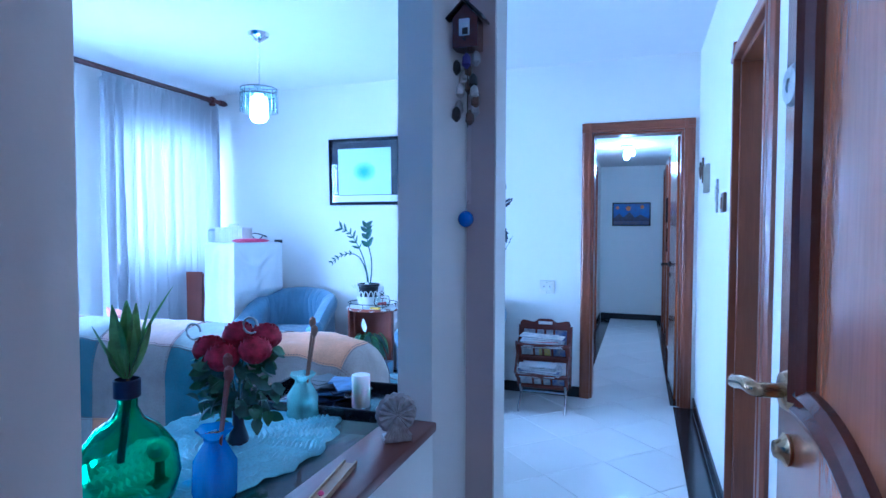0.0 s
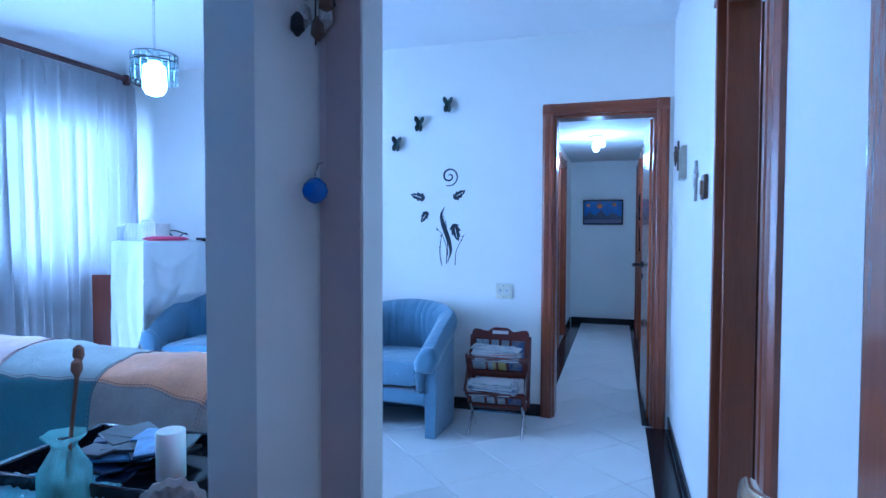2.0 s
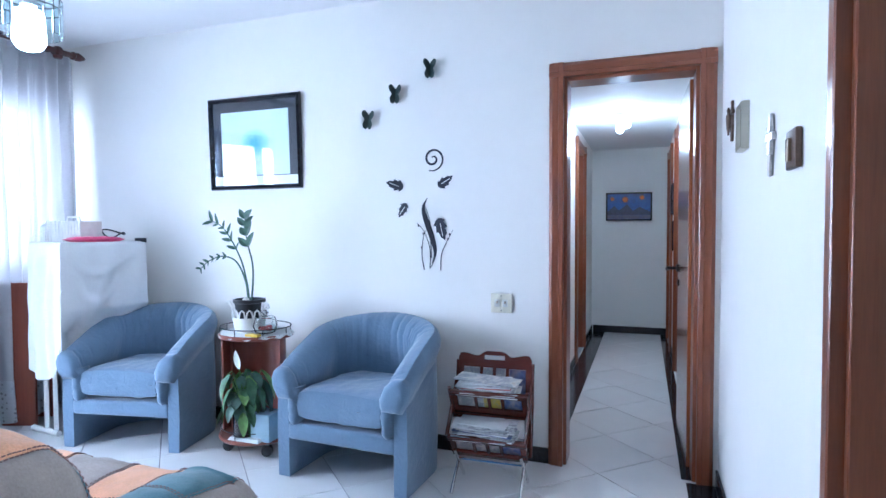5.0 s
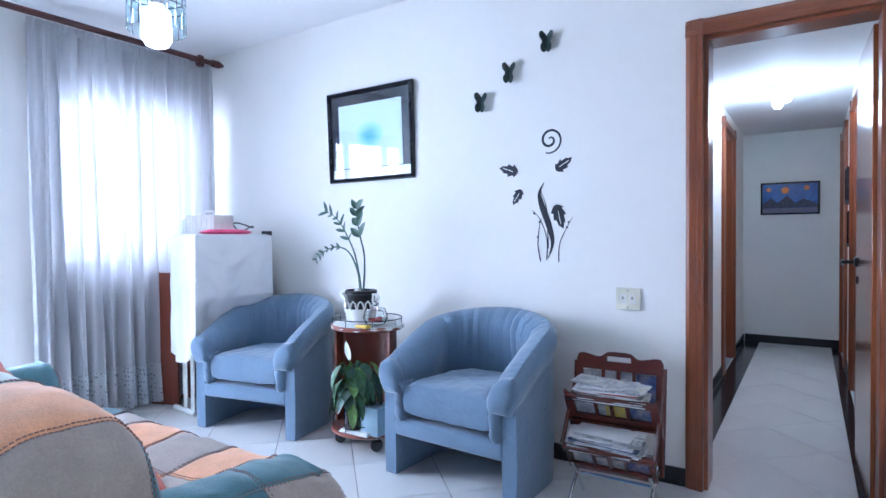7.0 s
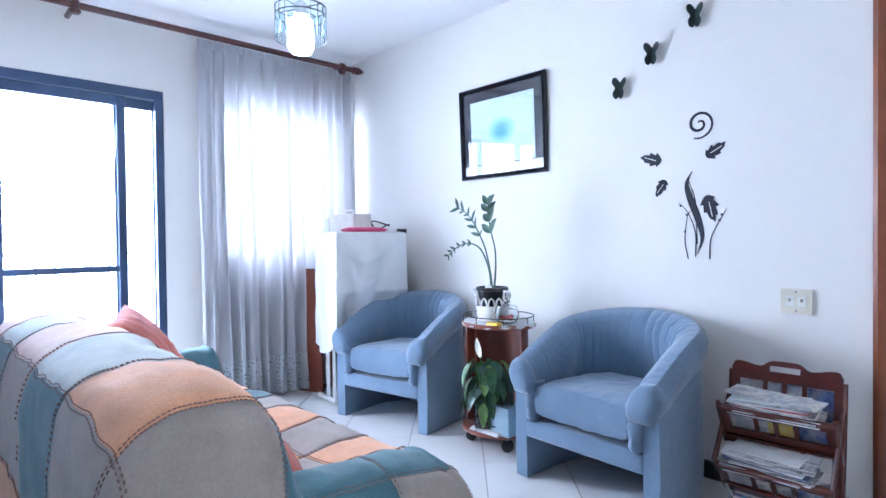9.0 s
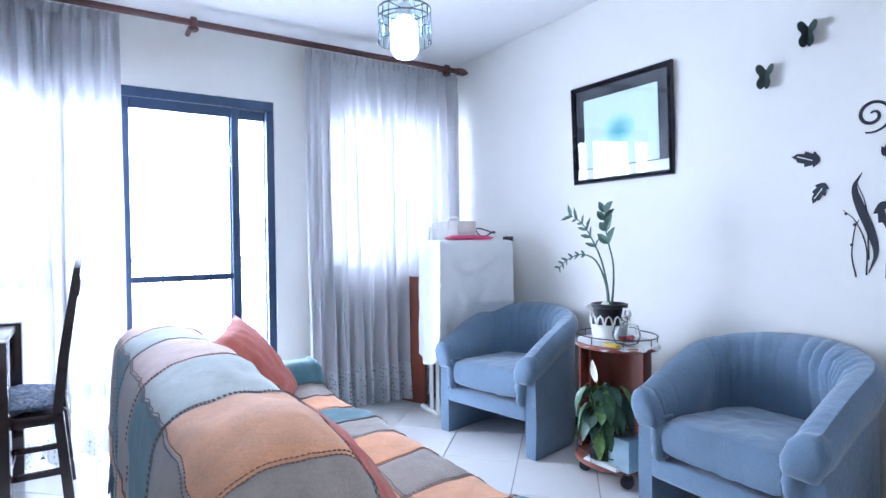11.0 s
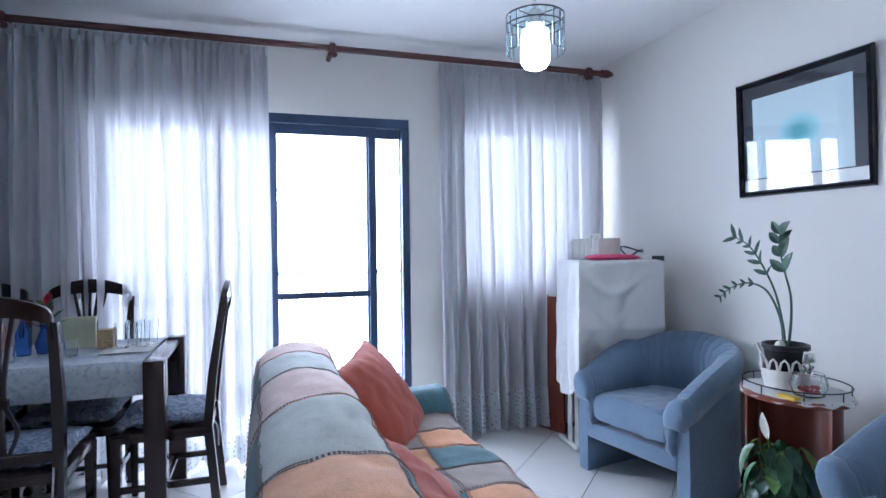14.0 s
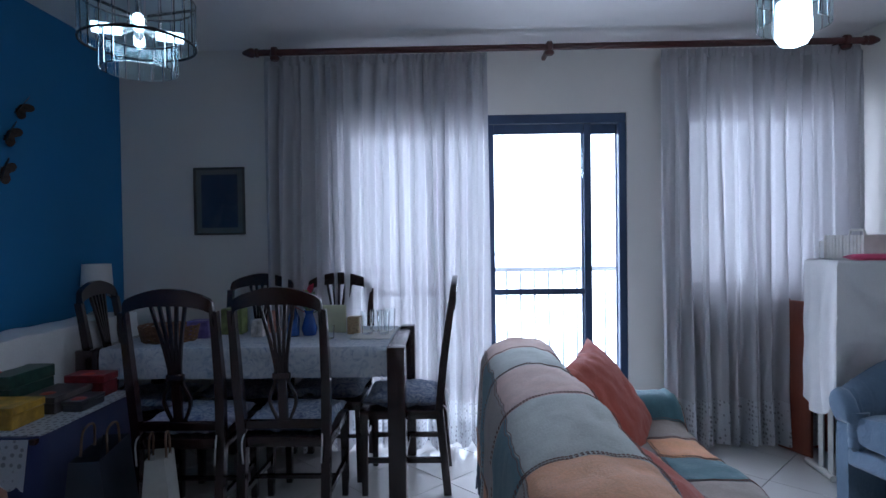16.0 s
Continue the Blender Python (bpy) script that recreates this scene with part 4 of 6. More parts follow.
def ironing_board():
    t = thing("ironing_board", pose(-3.29, 4.32, 0, 0, 0, 0), "folded ironing stand draped with a white cotton sheet", "ironing board")
    A, Bc, C, Dc = Vector((0.24, 0.0, 0)), Vector((0.345, 0.5, 0)), Vector((-0.1, 0.58, 0)), Vector((-0.1, 0.05, 0))
    per = [A, Bc, C, Dc]

    def around(u):
        u = (u % 1) * 4
        i = int(u)
        return per[i].lerp(per[(i + 1) % 4], u - i)
    cen = (A + Bc + C + Dc) / 4

    def low(u):
        s = (u % 1) * 4
        return 0.42 + 0.08 * s if s < 1 else (0.5 - 0.1 * (s - 1) if s < 2 else 0.4 + 0.03 * math.sin(s * 5) + (0.0 if s < 3.8 else (s - 3.8) * 1.0))

    def f(u, v):
        p = around(u)
        r = p - cen
        s = (u % 1) * 4
        e = s % 1
        z = low(u) + (1.185 - low(u)) * min(1, v * 1.06)
        drop = 1.185 - z
        mid = math.sin(math.pi * e)
        fold = 0.02 * math.sin(u * 62 + 2 * math.sin(drop * 4)) * mid * min(1, drop * 5) + 0.006 * noise.noise((u * 14, v * 5, 1))
        if s < 1:
            swag = math.sin(math.pi * e ** 0.75)
            for dep, amp in ((0.16, 0.024), (0.31, 0.016), (0.45, 0.01)):
                fold += amp * math.exp(-((drop - dep * (0.15 + swag ** 1.5)) / 0.03) ** 2) * swag
        k = 1 + 0.05 * (1 - v) + fold / r.length
        if v > 0.94:
            k *= 1 - (v - 0.94) * 1.2
            z = 1.185 + 0.01 * math.sin((v - 0.94) * 26)
        q = cen + r * k
        if s < 1.3:
            # pushed aside by the armchair
            q.x -= 0.11 * min(1, max(0, (0.79 - z) / 0.14)) * min(1, s * 5)
        return (q.x, q.y, z)
    bm = sheet(B(), f, 128, 60)
    bmesh.ops.remove_doubles(bm, verts=bm.verts, dist=0.0006)
    part("sheet", bm, WHITECLOTH, t, "white cotton sheet hanging in folds")
    bm = B()
    rings(bm, [[tuple(cen + (p - cen) * 0.96 + Vector((0, 0, z))) for p in (around(k / 40) for k in range(40))] for z in (1.165, 1.188)])
    part("board", bm, WHITECLOTH, t)
    for x, y in ((-0.06, 0.11), (0.02, 0.11), (0.0, 0.5), (-0.06, 0.5)):
        part("leg", tube(B(), [(x, y, 0.03), (x, y, 1.165)], 0.017, 4), WHITEPL, t, "cream metal leg")
    part("foot", tube(B(), [(-0.2, 0.12, 0.019), (0.07, 0.09, 0.019)], 0.018, 10), WHITEPL, t, "cream foot bar")
    part("foot", tube(B(), [(-0.2, 0.51, 0.019), (0.03, 0.49, 0.019)], 0.018, 10), WHITEPL, t, "cream foot bar")
    part("tip", tube(B(), [(0.3, 0.46, 1.2), (0.345, 0.51, 1.2)], 0.016, 10), BLACK, t, "black plastic end")


ironing_board()
bk = thing("storage_basket", pose(-3.25, 4.56, 1.19, 0, 0, 8), "white perforated plastic basket on the ironing stand", "basket")
bm = B()
for z in (0.006, 0.045, 0.084, 0.122):
    box(bm, -0.13, 0.13, -0.08, 0.08, z, z + 0.012, 0.003, 1)
part("band", bm, WHITEPL, bk)
for a_ in ((-0.126, 0.126, -0.079, -0.076), (-0.126, 0.126, 0.076, 0.079), (-0.129, -0.126, -0.079, 0.079), (0.126, 0.129, -0.079, 0.079)):
    part("side_wall", box(B(), *a_, 0.004, 0.13), WHITEPL, bk)
for k in range(12):
    x = -0.125 + 0.0227 * k
    for y in (-0.082, 0.082):
        bm = B()
        box(bm, x - 0.005, x + 0.005, y - 0.002, y + 0.002, 0.004, 0.134)
        part("rib", bm, WHITEPL, bk)
part("handle", tube(B(), [(-0.05, 0, 0.128), (-0.04, 0, 0.16), (0.04, 0, 0.16), (0.05, 0, 0.128)], 0.007, 8), WHITEPL, bk)
bm = B()
cushion(bm, 0.32, 0.13, 0.036, 0.3, 12, 0.004)
bmesh.ops.transform(bm, verts=bm.verts, matrix=pose(-3.07, 4.56, 1.209, 0, 0, 78))
solid("pink_tray", bm, PINK, "bright pink plastic tray on the ironing stand", "tray")
bm = B()
tube(bm, spline([(-3.13, 4.72, 1.2), (-3.16, 4.68, 1.26), (-3.08, 4.66, 1.27), (-3.05, 4.75, 1.24), (-3.12, 4.8, 1.25), (-3.1, 4.7, 1.21)], 6), 0.005, 6)
solid("cable_coil", bm, BLACK, "thin dark cable coiled on the stand", "cable")
bm = B()
lathe(bm, [(0.045, 0), (0.05, 0.004), (0.05, 0.1), (0.03, 0.115)], (-3.47, 4.56, 1.19), 16)
solid("plastic_bottle", bm, glass("cloudy_plastic", (0.9, 0.95, 0.97), 0.3), "clear plastic container on the stand", "container")

pn = thing("folded_panel", pose(-3.64, 4.46, 0, 0, 0, 20), "red-brown wooden folded panel standing by the curtain", "panel")
part("front_board", box(B(), -0.1, 0.1, 0.0, 0.022, 0.003, 0.93, 0.003, 1), REDWOOD, pn)
part("side_board", box(B(), -0.122, -0.1, 0.0, 0.2, 0.003, 0.93, 0.003, 1), REDWOOD, pn)
part("back_board", box(B(), -0.1, 0.1, 0.18, 0.2, 0.003, 0.9, 0.003, 1), REDWOOD, pn)


def framed_picture(name, m, w, h, bar, matw, frame_mat, mat_mat, art, label, glassy=True):
    """A picture facing -y with its back on the plane y = 0."""
    t = thing(name, m, label, "picture")
    prof = [(0, 0), (0, -0.016), (bar * 0.2, -0.026), (bar * 0.5, -0.018), (bar * 0.8, -0.024), (bar, -0.012), (bar, 0)]
    for (x0, z0), (x1, z1) in (((-w / 2, -h / 2), (w / 2, -h / 2)), ((w / 2, -h / 2), (w / 2, h / 2)), ((w / 2, h / 2), (-w / 2, h / 2)), ((-w / 2, h / 2), (-w / 2, -h / 2))):
        bm = B()
        dx, dz = (x1 - x0), (z1 - z0)
        L = math.hypot(dx, dz)
        dx, dz = dx / L, dz / L
        rings(bm, [[(x + dx * s * o - dz * o, y, z + dz * s * o + dx * o) for o, y in prof] for x, z, s in ((x0, z0, 1), (x1, z1, -1))])
        part("frame_side", bm, frame_mat, t)
    bm = B()
    box(bm, -w / 2 + bar * 0.8, w / 2 - bar * 0.8, -0.006, -0.001, -h / 2 + bar * 0.8, h / 2 - bar * 0.8)
    part("mount", bm, mat_mat, t)
    bm = B()
    box(bm, -w / 2 + bar + matw, w / 2 - bar - matw, -0.0085, -0.0062, -h / 2 + bar + matw, h / 2 - bar - matw)
    part("print", bm, art, t)
    if glassy:
        bm = B()
        box(bm, -w / 2 + bar * 0.9, w / 2 - bar * 0.9, -0.0125, -0.0105, -h / 2 + bar * 0.9, h / 2 - bar * 0.9)
        g = part("glazing", bm, CLEAR, t, "picture glass")
        g.visible_shadow = False
    return t


seaart = Mat("sea_print")
gr = seaart.n.new("ShaderNodeTexGradient")
gr.gradient_type = "SPHERICAL"
seaart.l.new(seaart.coords((7, 7, 9)), gr.inputs[0])
mixn = seaart.mix(0.5, gr.outputs[0], seaart.noise(16, 4, dist=1.0), "MULTIPLY")
seaart.color(seaart.ramp(mixn, [(0.12, (0.66, 0.74, 0.76)), (0.3, (0.42, 0.7, 0.72)), (0.6, (0.16, 0.45, 0.5))]))
seaart.set(Roughness=0.6)
framed_picture("picture_frame", pose(-2.198, 4.998, 1.82, 2.2), 0.7, 0.59, 0.03, 0.062, BLACKGLOSS, plain("navy_mount", (0.02, 0.018, 0.03), 0.5, bump=0), seaart.m, "pale sea picture in a wide glossy black frame")
dark_art = print_mat("dark_tapestry", [(0.02, 0.022, 0.05), (0.03, 0.03, 0.06), (0.09, 0.08, 0.1)], 7)
framed_picture("picture_frame", pose(-3.898, 0.85, 1.605, 0, 0, 90), 0.335, 0.445, 0.012, 0.035, plain("grey_frame", (0.12, 0.11, 0.1), 0.5), plain("taupe_mount", (0.2, 0.18, 0.16), 0.7), dark_art, "dark picture in a taupe mount on the window wall")
land = print_mat("mountain_print", [(0.008, 0.02, 0.08), (0.012, 0.05, 0.22), (0.02, 0.07, 0.28), (0.3, 0.07, 0.03), (0.02, 0.06, 0.24)], 11)
mountain = framed_picture("picture_frame", pose(-0.03, 9.148, 1.535), 0.53, 0.34, 0.016, 0.004, BLACKGLOSS, BLACK, print_mat("night_sky_print", [(0.008, 0.03, 0.14), (0.015, 0.07, 0.32), (0.03, 0.12, 0.42)], 9), "blue and orange mountain picture on the passage wall", False)
ridge = [(-0.245, -0.06), (-0.17, 0.01), (-0.11, -0.045), (-0.02, 0.03), (0.05, -0.05), (0.12, -0.005), (0.245, -0.065), (0.245, -0.1), (-0.245, -0.1)]
bm = B()
rings(bm, [[(x, y, z) for x, z in ridge] for y in (-0.0105, -0.0088)])
part("painted_mountains", bm, plain("mountain_paint", (0.03, 0.03, 0.07), 0.5, var=0.5, scale=30), mountain)
part("painted_lake", box(B(), -0.245, 0.245, -0.0105, -0.0088, -0.148, -0.102), print_mat("lake_print", [(0.01, 0.04, 0.16), (0.12, 0.1, 0.14), (0.01, 0.05, 0.2)], 25), mountain)
for x, z, r in ((-0.04, 0.085, 0.034), (-0.19, 0.095, 0.022), (0.15, 0.105, 0.025)):
    bm = lathe(B(), [(r, -0.0008), (r * 0.9, 0.0008)], seg=20, wob=0.12)
    bmesh.ops.transform(bm, verts=bm.verts, matrix=pose(x, -0.0097, z, 90))
    part("painted_sun", bm, print_mat("sun_print", [(0.5, 0.06, 0.02), (0.6, 0.25, 0.04)], 30), mountain)
framed_picture("picture_frame", pose(0.418, 7.9, 1.55, 0, 0, -90), 0.2, 0.3, 0.015, 0.02, BLACKGLOSS, PAPER, land, "small dark picture on the passage side wall", False)
framed_picture("picture_frame", pose(0.418, 7.6, 1.2, 0, 0, -90), 0.2, 0.28, 0.015, 0.02, BLACKGLOSS, PAPER, dark_art, "small dark picture on the passage side wall", False)
framed_picture("picture_frame", pose(0.498, 4.3, 1.63, 0, 0, -90), 0.13, 0.17, 0.01, 0.015, plain("gilt", (0.5, 0.47, 0.38), 0.35, 0.6), PAPER, print_mat("icon", [(0.3, 0.28, 0.22), (0.5, 0.48, 0.42), (0.15, 0.16, 0.2)], 22), "small gilt framed icon on the hall wall")


def butterfly(m, label, mat, size=0.075, group="butterflies on the wall"):
    t = thing("butterfly", m, label, "butterfly", group)
    for s in (-1, 1):
        keys = [(0, 0.35), (0.25, 0.75), (0.6, 1.0), (0.85, 0.85), (0.8, 0.5), (0.55, 0.2), (0.7, -0.15), (0.62, -0.5), (0.35, -0.62), (0.1, -0.35), (0, -0.2)]
        bm = B()
        pts = spline([(s * x * size, 0, z * size) for x, z in keys], 4)
        tilt = pose(0, 0, 0, 0, 0, 55 if s < 0 else -24)
        rings(bm, [[tuple(tilt @ (p + Vector((0, y, 0)))) for p in pts] for y in (-0.012, -0.0135)])
        part("wing", bm, mat, t)
    part("body", tube(B(), [(0, -0.01, -0.4 * size), (0, -0.014, 0), (0, -0.012, 0.45 * size)], [0.002, 0.005, 0.003], 8), BLACK, t)
    bm = B()
    tube(bm, [(0, -0.012, 0), (0, -0.001, 0)], 0.003, 6)
    part("pin", bm, BLACK, t)


BFLY = plain("butterfly_green_black", (0.02, 0.04, 0.035), 0.45, var=0.6, scale=60)
BROWN = plain("butterfly_brown", (0.06, 0.04, 0.03), 0.5, var=0.5, scale=50)
for x, z, a in ((-1.0, 2.155, 2), (-1.215, 2.03, 4), (-1.39, 1.895, 6)):
    butterfly(pose(x, 4.999, z, 0, a, 0), "dark green butterfly ornament fixed to the white wall", BFLY, 0.066)
for x, z, a in ((-3.0, 2.02, 40), (-2.92, 1.87, 30), (-2.88, 1.68, 20)):
    butterfly(pose(x, YBLUE + 0.001, z, 0, a, 180), "dark brown butterfly ornament on the blue wall", BROWN, 0.075, "butterflies on the blue wall")


def decal():
    """Vinyl plant sticker on the wall."""
    t = thing("wall_sticker", pose(-0.985, 4.9985, 0), "black vinyl plant sticker with a spiral tendril", "wall sticker")

    def ribbon(name, pts, w):
        bm = B()
        n = len(pts)
        L, R = [], []
        for i, p in enumerate(pts):
            d = (pts[min(i + 1, n - 1)] - pts[max(i - 1, 0)]).normalized()
            nx = Vector((-d.z, 0, d.x))
            ww = w(i / (n - 1))
            L.append(p + nx * ww)
            R.append(p - nx * ww)
        rings(bm, [[(p.x, y, p.z) for p in L + R[::-1]] for y in (0.0012, -0.0008)])
        part(name, bm, VINYL, t)
    sp = [Vector(((0.008 + 0.062 * k / 40) * math.cos(-k * 0.26 + 2.2), 0, 1.665 + (0.008 + 0.062 * k / 40) * math.sin(-k * 0.26 + 2.2))) for k in range(41)]
    sp += [Vector((0.045, 0, 1.585)), Vector((0.035, 0, 1.565))] if sp[-1].x > 0 else []
    ribbon("spiral", sp, lambda k: 0.0035 + 0.003 * math.sin(k * math.pi))
    ribbon("main_stem", spline([(-0.035, 0, 1.445), (-0.06, 0, 1.39), (-0.045, 0, 1.32), (-0.008, 0, 1.22), (0.012, 0, 1.13), (-0.012, 0, 1.05)], 6), lambda k: 0.0015 + 0.015 * math.sin(k * math.pi) ** 1.3)
    for keys in ([(-0.055, 0, 1.03), (-0.07, 0, 1.12), (-0.06, 0, 1.22), (-0.045, 0, 1.26)], [(-0.02, 0, 1.04), (-0.02, 0, 1.15), (-0.055, 0, 1.25), (-0.1, 0, 1.3)], [(-0.012, 0, 1.1), (-0.02, 0, 1.3), (-0.05, 0, 1.4)], [(0.045, 0, 1.03), (0.05, 0, 1.12), (0.08, 0, 1.19), (0.12, 0, 1.26)]):
        ribbon("thin_stem", spline(keys, 7), lambda k: 0.0028 - 0.0018 * k)
    for x, z, a, s in ((-0.24, 1.525, -75, 0.115), (0.075, 1.535, 55, 0.105), (-0.19, 1.375, -150, 0.095), (0.05, 1.265, 162, 0.13)):
        bm = B()
        out = []
        for k in range(81):
            q = k / 80
            up = q < 0.5
            r = q * 2 if up else (1 - q) * 2
            wv = 0.3 * math.sin(math.pi * r ** 0.62) ** 0.8 * (0.68 + 0.42 * ((r * 3.4 + (0 if up else 0.35)) % 1) ** 1.5)
            out.append(Vector(((wv if up else -wv) * s, 0, (r - 0.5) * s)))
        mm = pose(x, 0, z, 0, a, 0)
        rings(bm, [[tuple(mm @ (p + Vector((0, y, 0)))) for p in out] for y in (0.0012, -0.0008)])
        lf = part("leaf", bm, VINYL, t)
        bm = B()
        box(bm, -0.0018, 0.0018, -0.0022, -0.0008, -0.25 * s, 0.3 * s, 0, 1, mm @ pose(0, 0, 0, 0, 6, 0))
        part("leaf_vein", bm, WHITE, lf)
    for x, z in ((-0.07, 1.16), (-0.09, 1.285), (-0.06, 1.24), (0.09, 1.21), (0.1, 1.235), (-0.025, 1.31)):
        bm = B()
        lathe(bm, [(0.006, -0.001), (0.006, 0.001)], seg=10)
        bmesh.ops.transform(bm, verts=bm.verts, matrix=pose(x, 0.0002, z, 90))
        part("bud", bm, VINYL, t)


decal()
sk = thing("light_switch", pose(-0.585, 4.999, 0.858), "cream plastic wall plate with two switches", "switch")
part("plate", box(B(), -0.058, 0.058, -0.012, 0, -0.053, 0.053, 0.004, 2), plain("cream_plastic", (0.72, 0.68, 0.55), 0.35, bump=0), sk)
for x in (-0.022, 0.022):
    p_ = part("socket_recess", box(B(), x - 0.015, x + 0.015, -0.0145, -0.0122, -0.02, 0.02, 0.002, 1), WHITEPL, sk)
    part("toggle", box(B(), x - 0.005, x + 0.005, -0.021, -0.0147, -0.002, 0.012, 0.002, 1), plain("tan_plastic", (0.35, 0.28, 0.2), 0.4, bump=0), p_)
for z in (-0.04, 0.04):
    bm = B()
    lathe(bm, [(0.003, 0), (0.003, 0.002)], seg=8)
    bmesh.ops.transform(bm, verts=bm.verts, matrix=pose(0, -0.0122, z, 90))
    part("screw", bm, IRON, sk)

# hall wall objects
cx = thing("crucifix", pose(0.499, 4.62, 1.71, 0, 0, -90), "dark carved crucifix on the hall wall", "crucifix")
bm = B()
box(bm, -0.009, 0.009, -0.012, 0, -0.085, 0.085, 0.003, 1)
part("upright", bm, BRONZE, cx)
part("crossbar", box(B(), -0.04, 0.04, -0.0135, -0.001, 0.025, 0.042, 0.003, 1), BRONZE, cx)
bm = B()
lathe(bm, [(0.003, -0.06), (0.008, -0.03), (0.011, 0.02), (0.005, 0.03), (0.008, 0.045), (0.003, 0.056)], (0, -0.02, 0), 10)
part("figure", bm, BRONZE, cx, "plain carved figure")
cr_ = thing("wall_cross", pose(0.499, 3.84, 1.5, 0, 0, -90), "pewter wall cross with stepped arms", "cross")
for nm, a in (("upright", (-0.012, 0.012, -0.012, 0, -0.09, 0.09)), ("crossbar", (-0.045, 0.045, -0.0135, -0.001, 0.01, 0.034)), ("upper_arm", (-0.022, 0.022, -0.015, -0.001, 0.034, 0.055)), ("lower_arm", (-0.022, 0.022, -0.0145, -0.001, -0.03, 0.01))):
    part(nm, box(B(), *a, 0.003, 1), SILVER, cr_)
pq = thing("wall_plaque", pose(0.499, 3.56, 1.452, 0, 0, -90), "dark bronze relief plaque on the hall wall", "plaque")
part("plate", box(B(), -0.05, 0.05, -0.016, 0, -0.048, 0.048, 0.006, 2), BRONZE, pq)
part("relief", box(B(), -0.018, 0.012, -0.022, -0.0165, -0.03, 0.026, 0.006, 2), plain("worn_bronze", (0.35, 0.25, 0.16), 0.4, 0.5), pq)


def pendant():
    t = thing("pendant_lamp", pose(-2.28, 3.65, 0), "pendant lamp with a ring of hanging glass strips", "lamp")
    part("ceiling_rose", lathe(B(), [(0.02, 2.545), (0.065, 2.575), (0.07, 2.598)], seg=24), CHROME, t, "chrome ceiling rose")
    for k in range(13):
        z = 2.54 - 0.021 * k
        ring = [(0.008 * math.cos(a) * (k % 2), 0.008 * math.cos(a) * (1 - k % 2), z + 0.013 * math.sin(a)) for a in [2 * math.pi * j / 10 for j in range(11)]]
        part("chain_link", tube(B(), ring, 0.002, 5), CHROME, t)
    part("cap", lathe(B(), [(0.012, 2.27), (0.03, 2.255), (0.034, 2.2), (0.02, 2.19)], seg=20), CHROME, t)
    for z in (2.235, 2.195):
        part("hoop", tube(B(), [(0.118 * math.cos(a), 0.118 * math.sin(a), z) for a in [2 * math.pi * j / 36 for j in range(37)]], 0.003, 6), IRON, t, "thin dark hoop")
    for k in range(4):
        a = math.pi / 2 * k + 0.4
        part("spoke", tube(B(), [(0.02 * math.cos(a), 0.02 * math.sin(a), 2.235), (0.118 * math.cos(a), 0.118 * math.sin(a), 2.235)], 0.0025, 6), IRON, t)
    for k in range(20):
        a = 2 * math.pi * k / 20
        bm = B()
        box(bm, -0.016, 0.016, -0.0025, 0.0025, 2.085, 2.23, 0.0015, 1, pose(0.118 * math.cos(a), 0.118 * math.sin(a), 0, 0, 0, math.degrees(a) + 90))
        part("glass_strip", bm, PRISM, t, "pale blue glass strip")
    part("bulb", lathe(B(), [(0.03, 2.19), (0.055, 2.175), (0.06, 2.1), (0.06, 2.05), (0.045, 2.025), (0.02, 2.015)], seg=24), BULB, t, "lit white glass cylinder")


pendant()
pl = thing("ceiling_lamp", pose(-0.05, 7.0, 0), "lit passage ceiling lamp with bare bulb", "lamp")
part("base", lathe(B(), [(0.05, 2.2), (0.07, 2.215), (0.07, 2.228)], seg=20), WHITEPL, pl)
part("bulb", lathe(B(), [(0.015, 2.2), (0.02, 2.18), (0.035, 2.14), (0.035, 2.1), (0.02, 2.075), (0.005, 2.07)], seg=16), BULB, pl)
part("bulb", lathe(B(), [(0.015, 2.2), (0.02, 2.18), (0.03, 2.15), (0.02, 2.12), (0.005, 2.115)], (0.06, 0.02, 0), 16), BULB, pl)


# ---- sofa ----
SX0, SX1 = -3.02, -1.02


def sofa():
    t = thing("sofa", pose(-2.02, 2.98, 0), "long sofa hidden under a patchwork throw", "sofa")
    w = 0.98
    base = plain("beige_sofa_fabric", (0.42, 0.36, 0.3), 0.9)
    part("seat_base", box(B(), -w, w, -0.38, 0.46, 0.07, 0.4, 0.05, 3), base, t)
    bm = B()
    box(bm, -w, w, -0.44, -0.1, 0.07, 0.77, 0.1, 4, None)
    part("backrest", bm, base, t)
    for s in (-1, 1):
        part("arm", box(B(), s * w, s * (w - 0.2), -0.36, 0.46, 0.07, 0.52 if s < 0 else 0.43, 0.08, 4), base, t)
        for y in (-0.36, 0.4):
            part("foot", lathe(B(), [(0.025, 0.003), (0.032, 0.07)], (s * 0.9, y, 0), 12), DARKWOOD, t)


sofa()


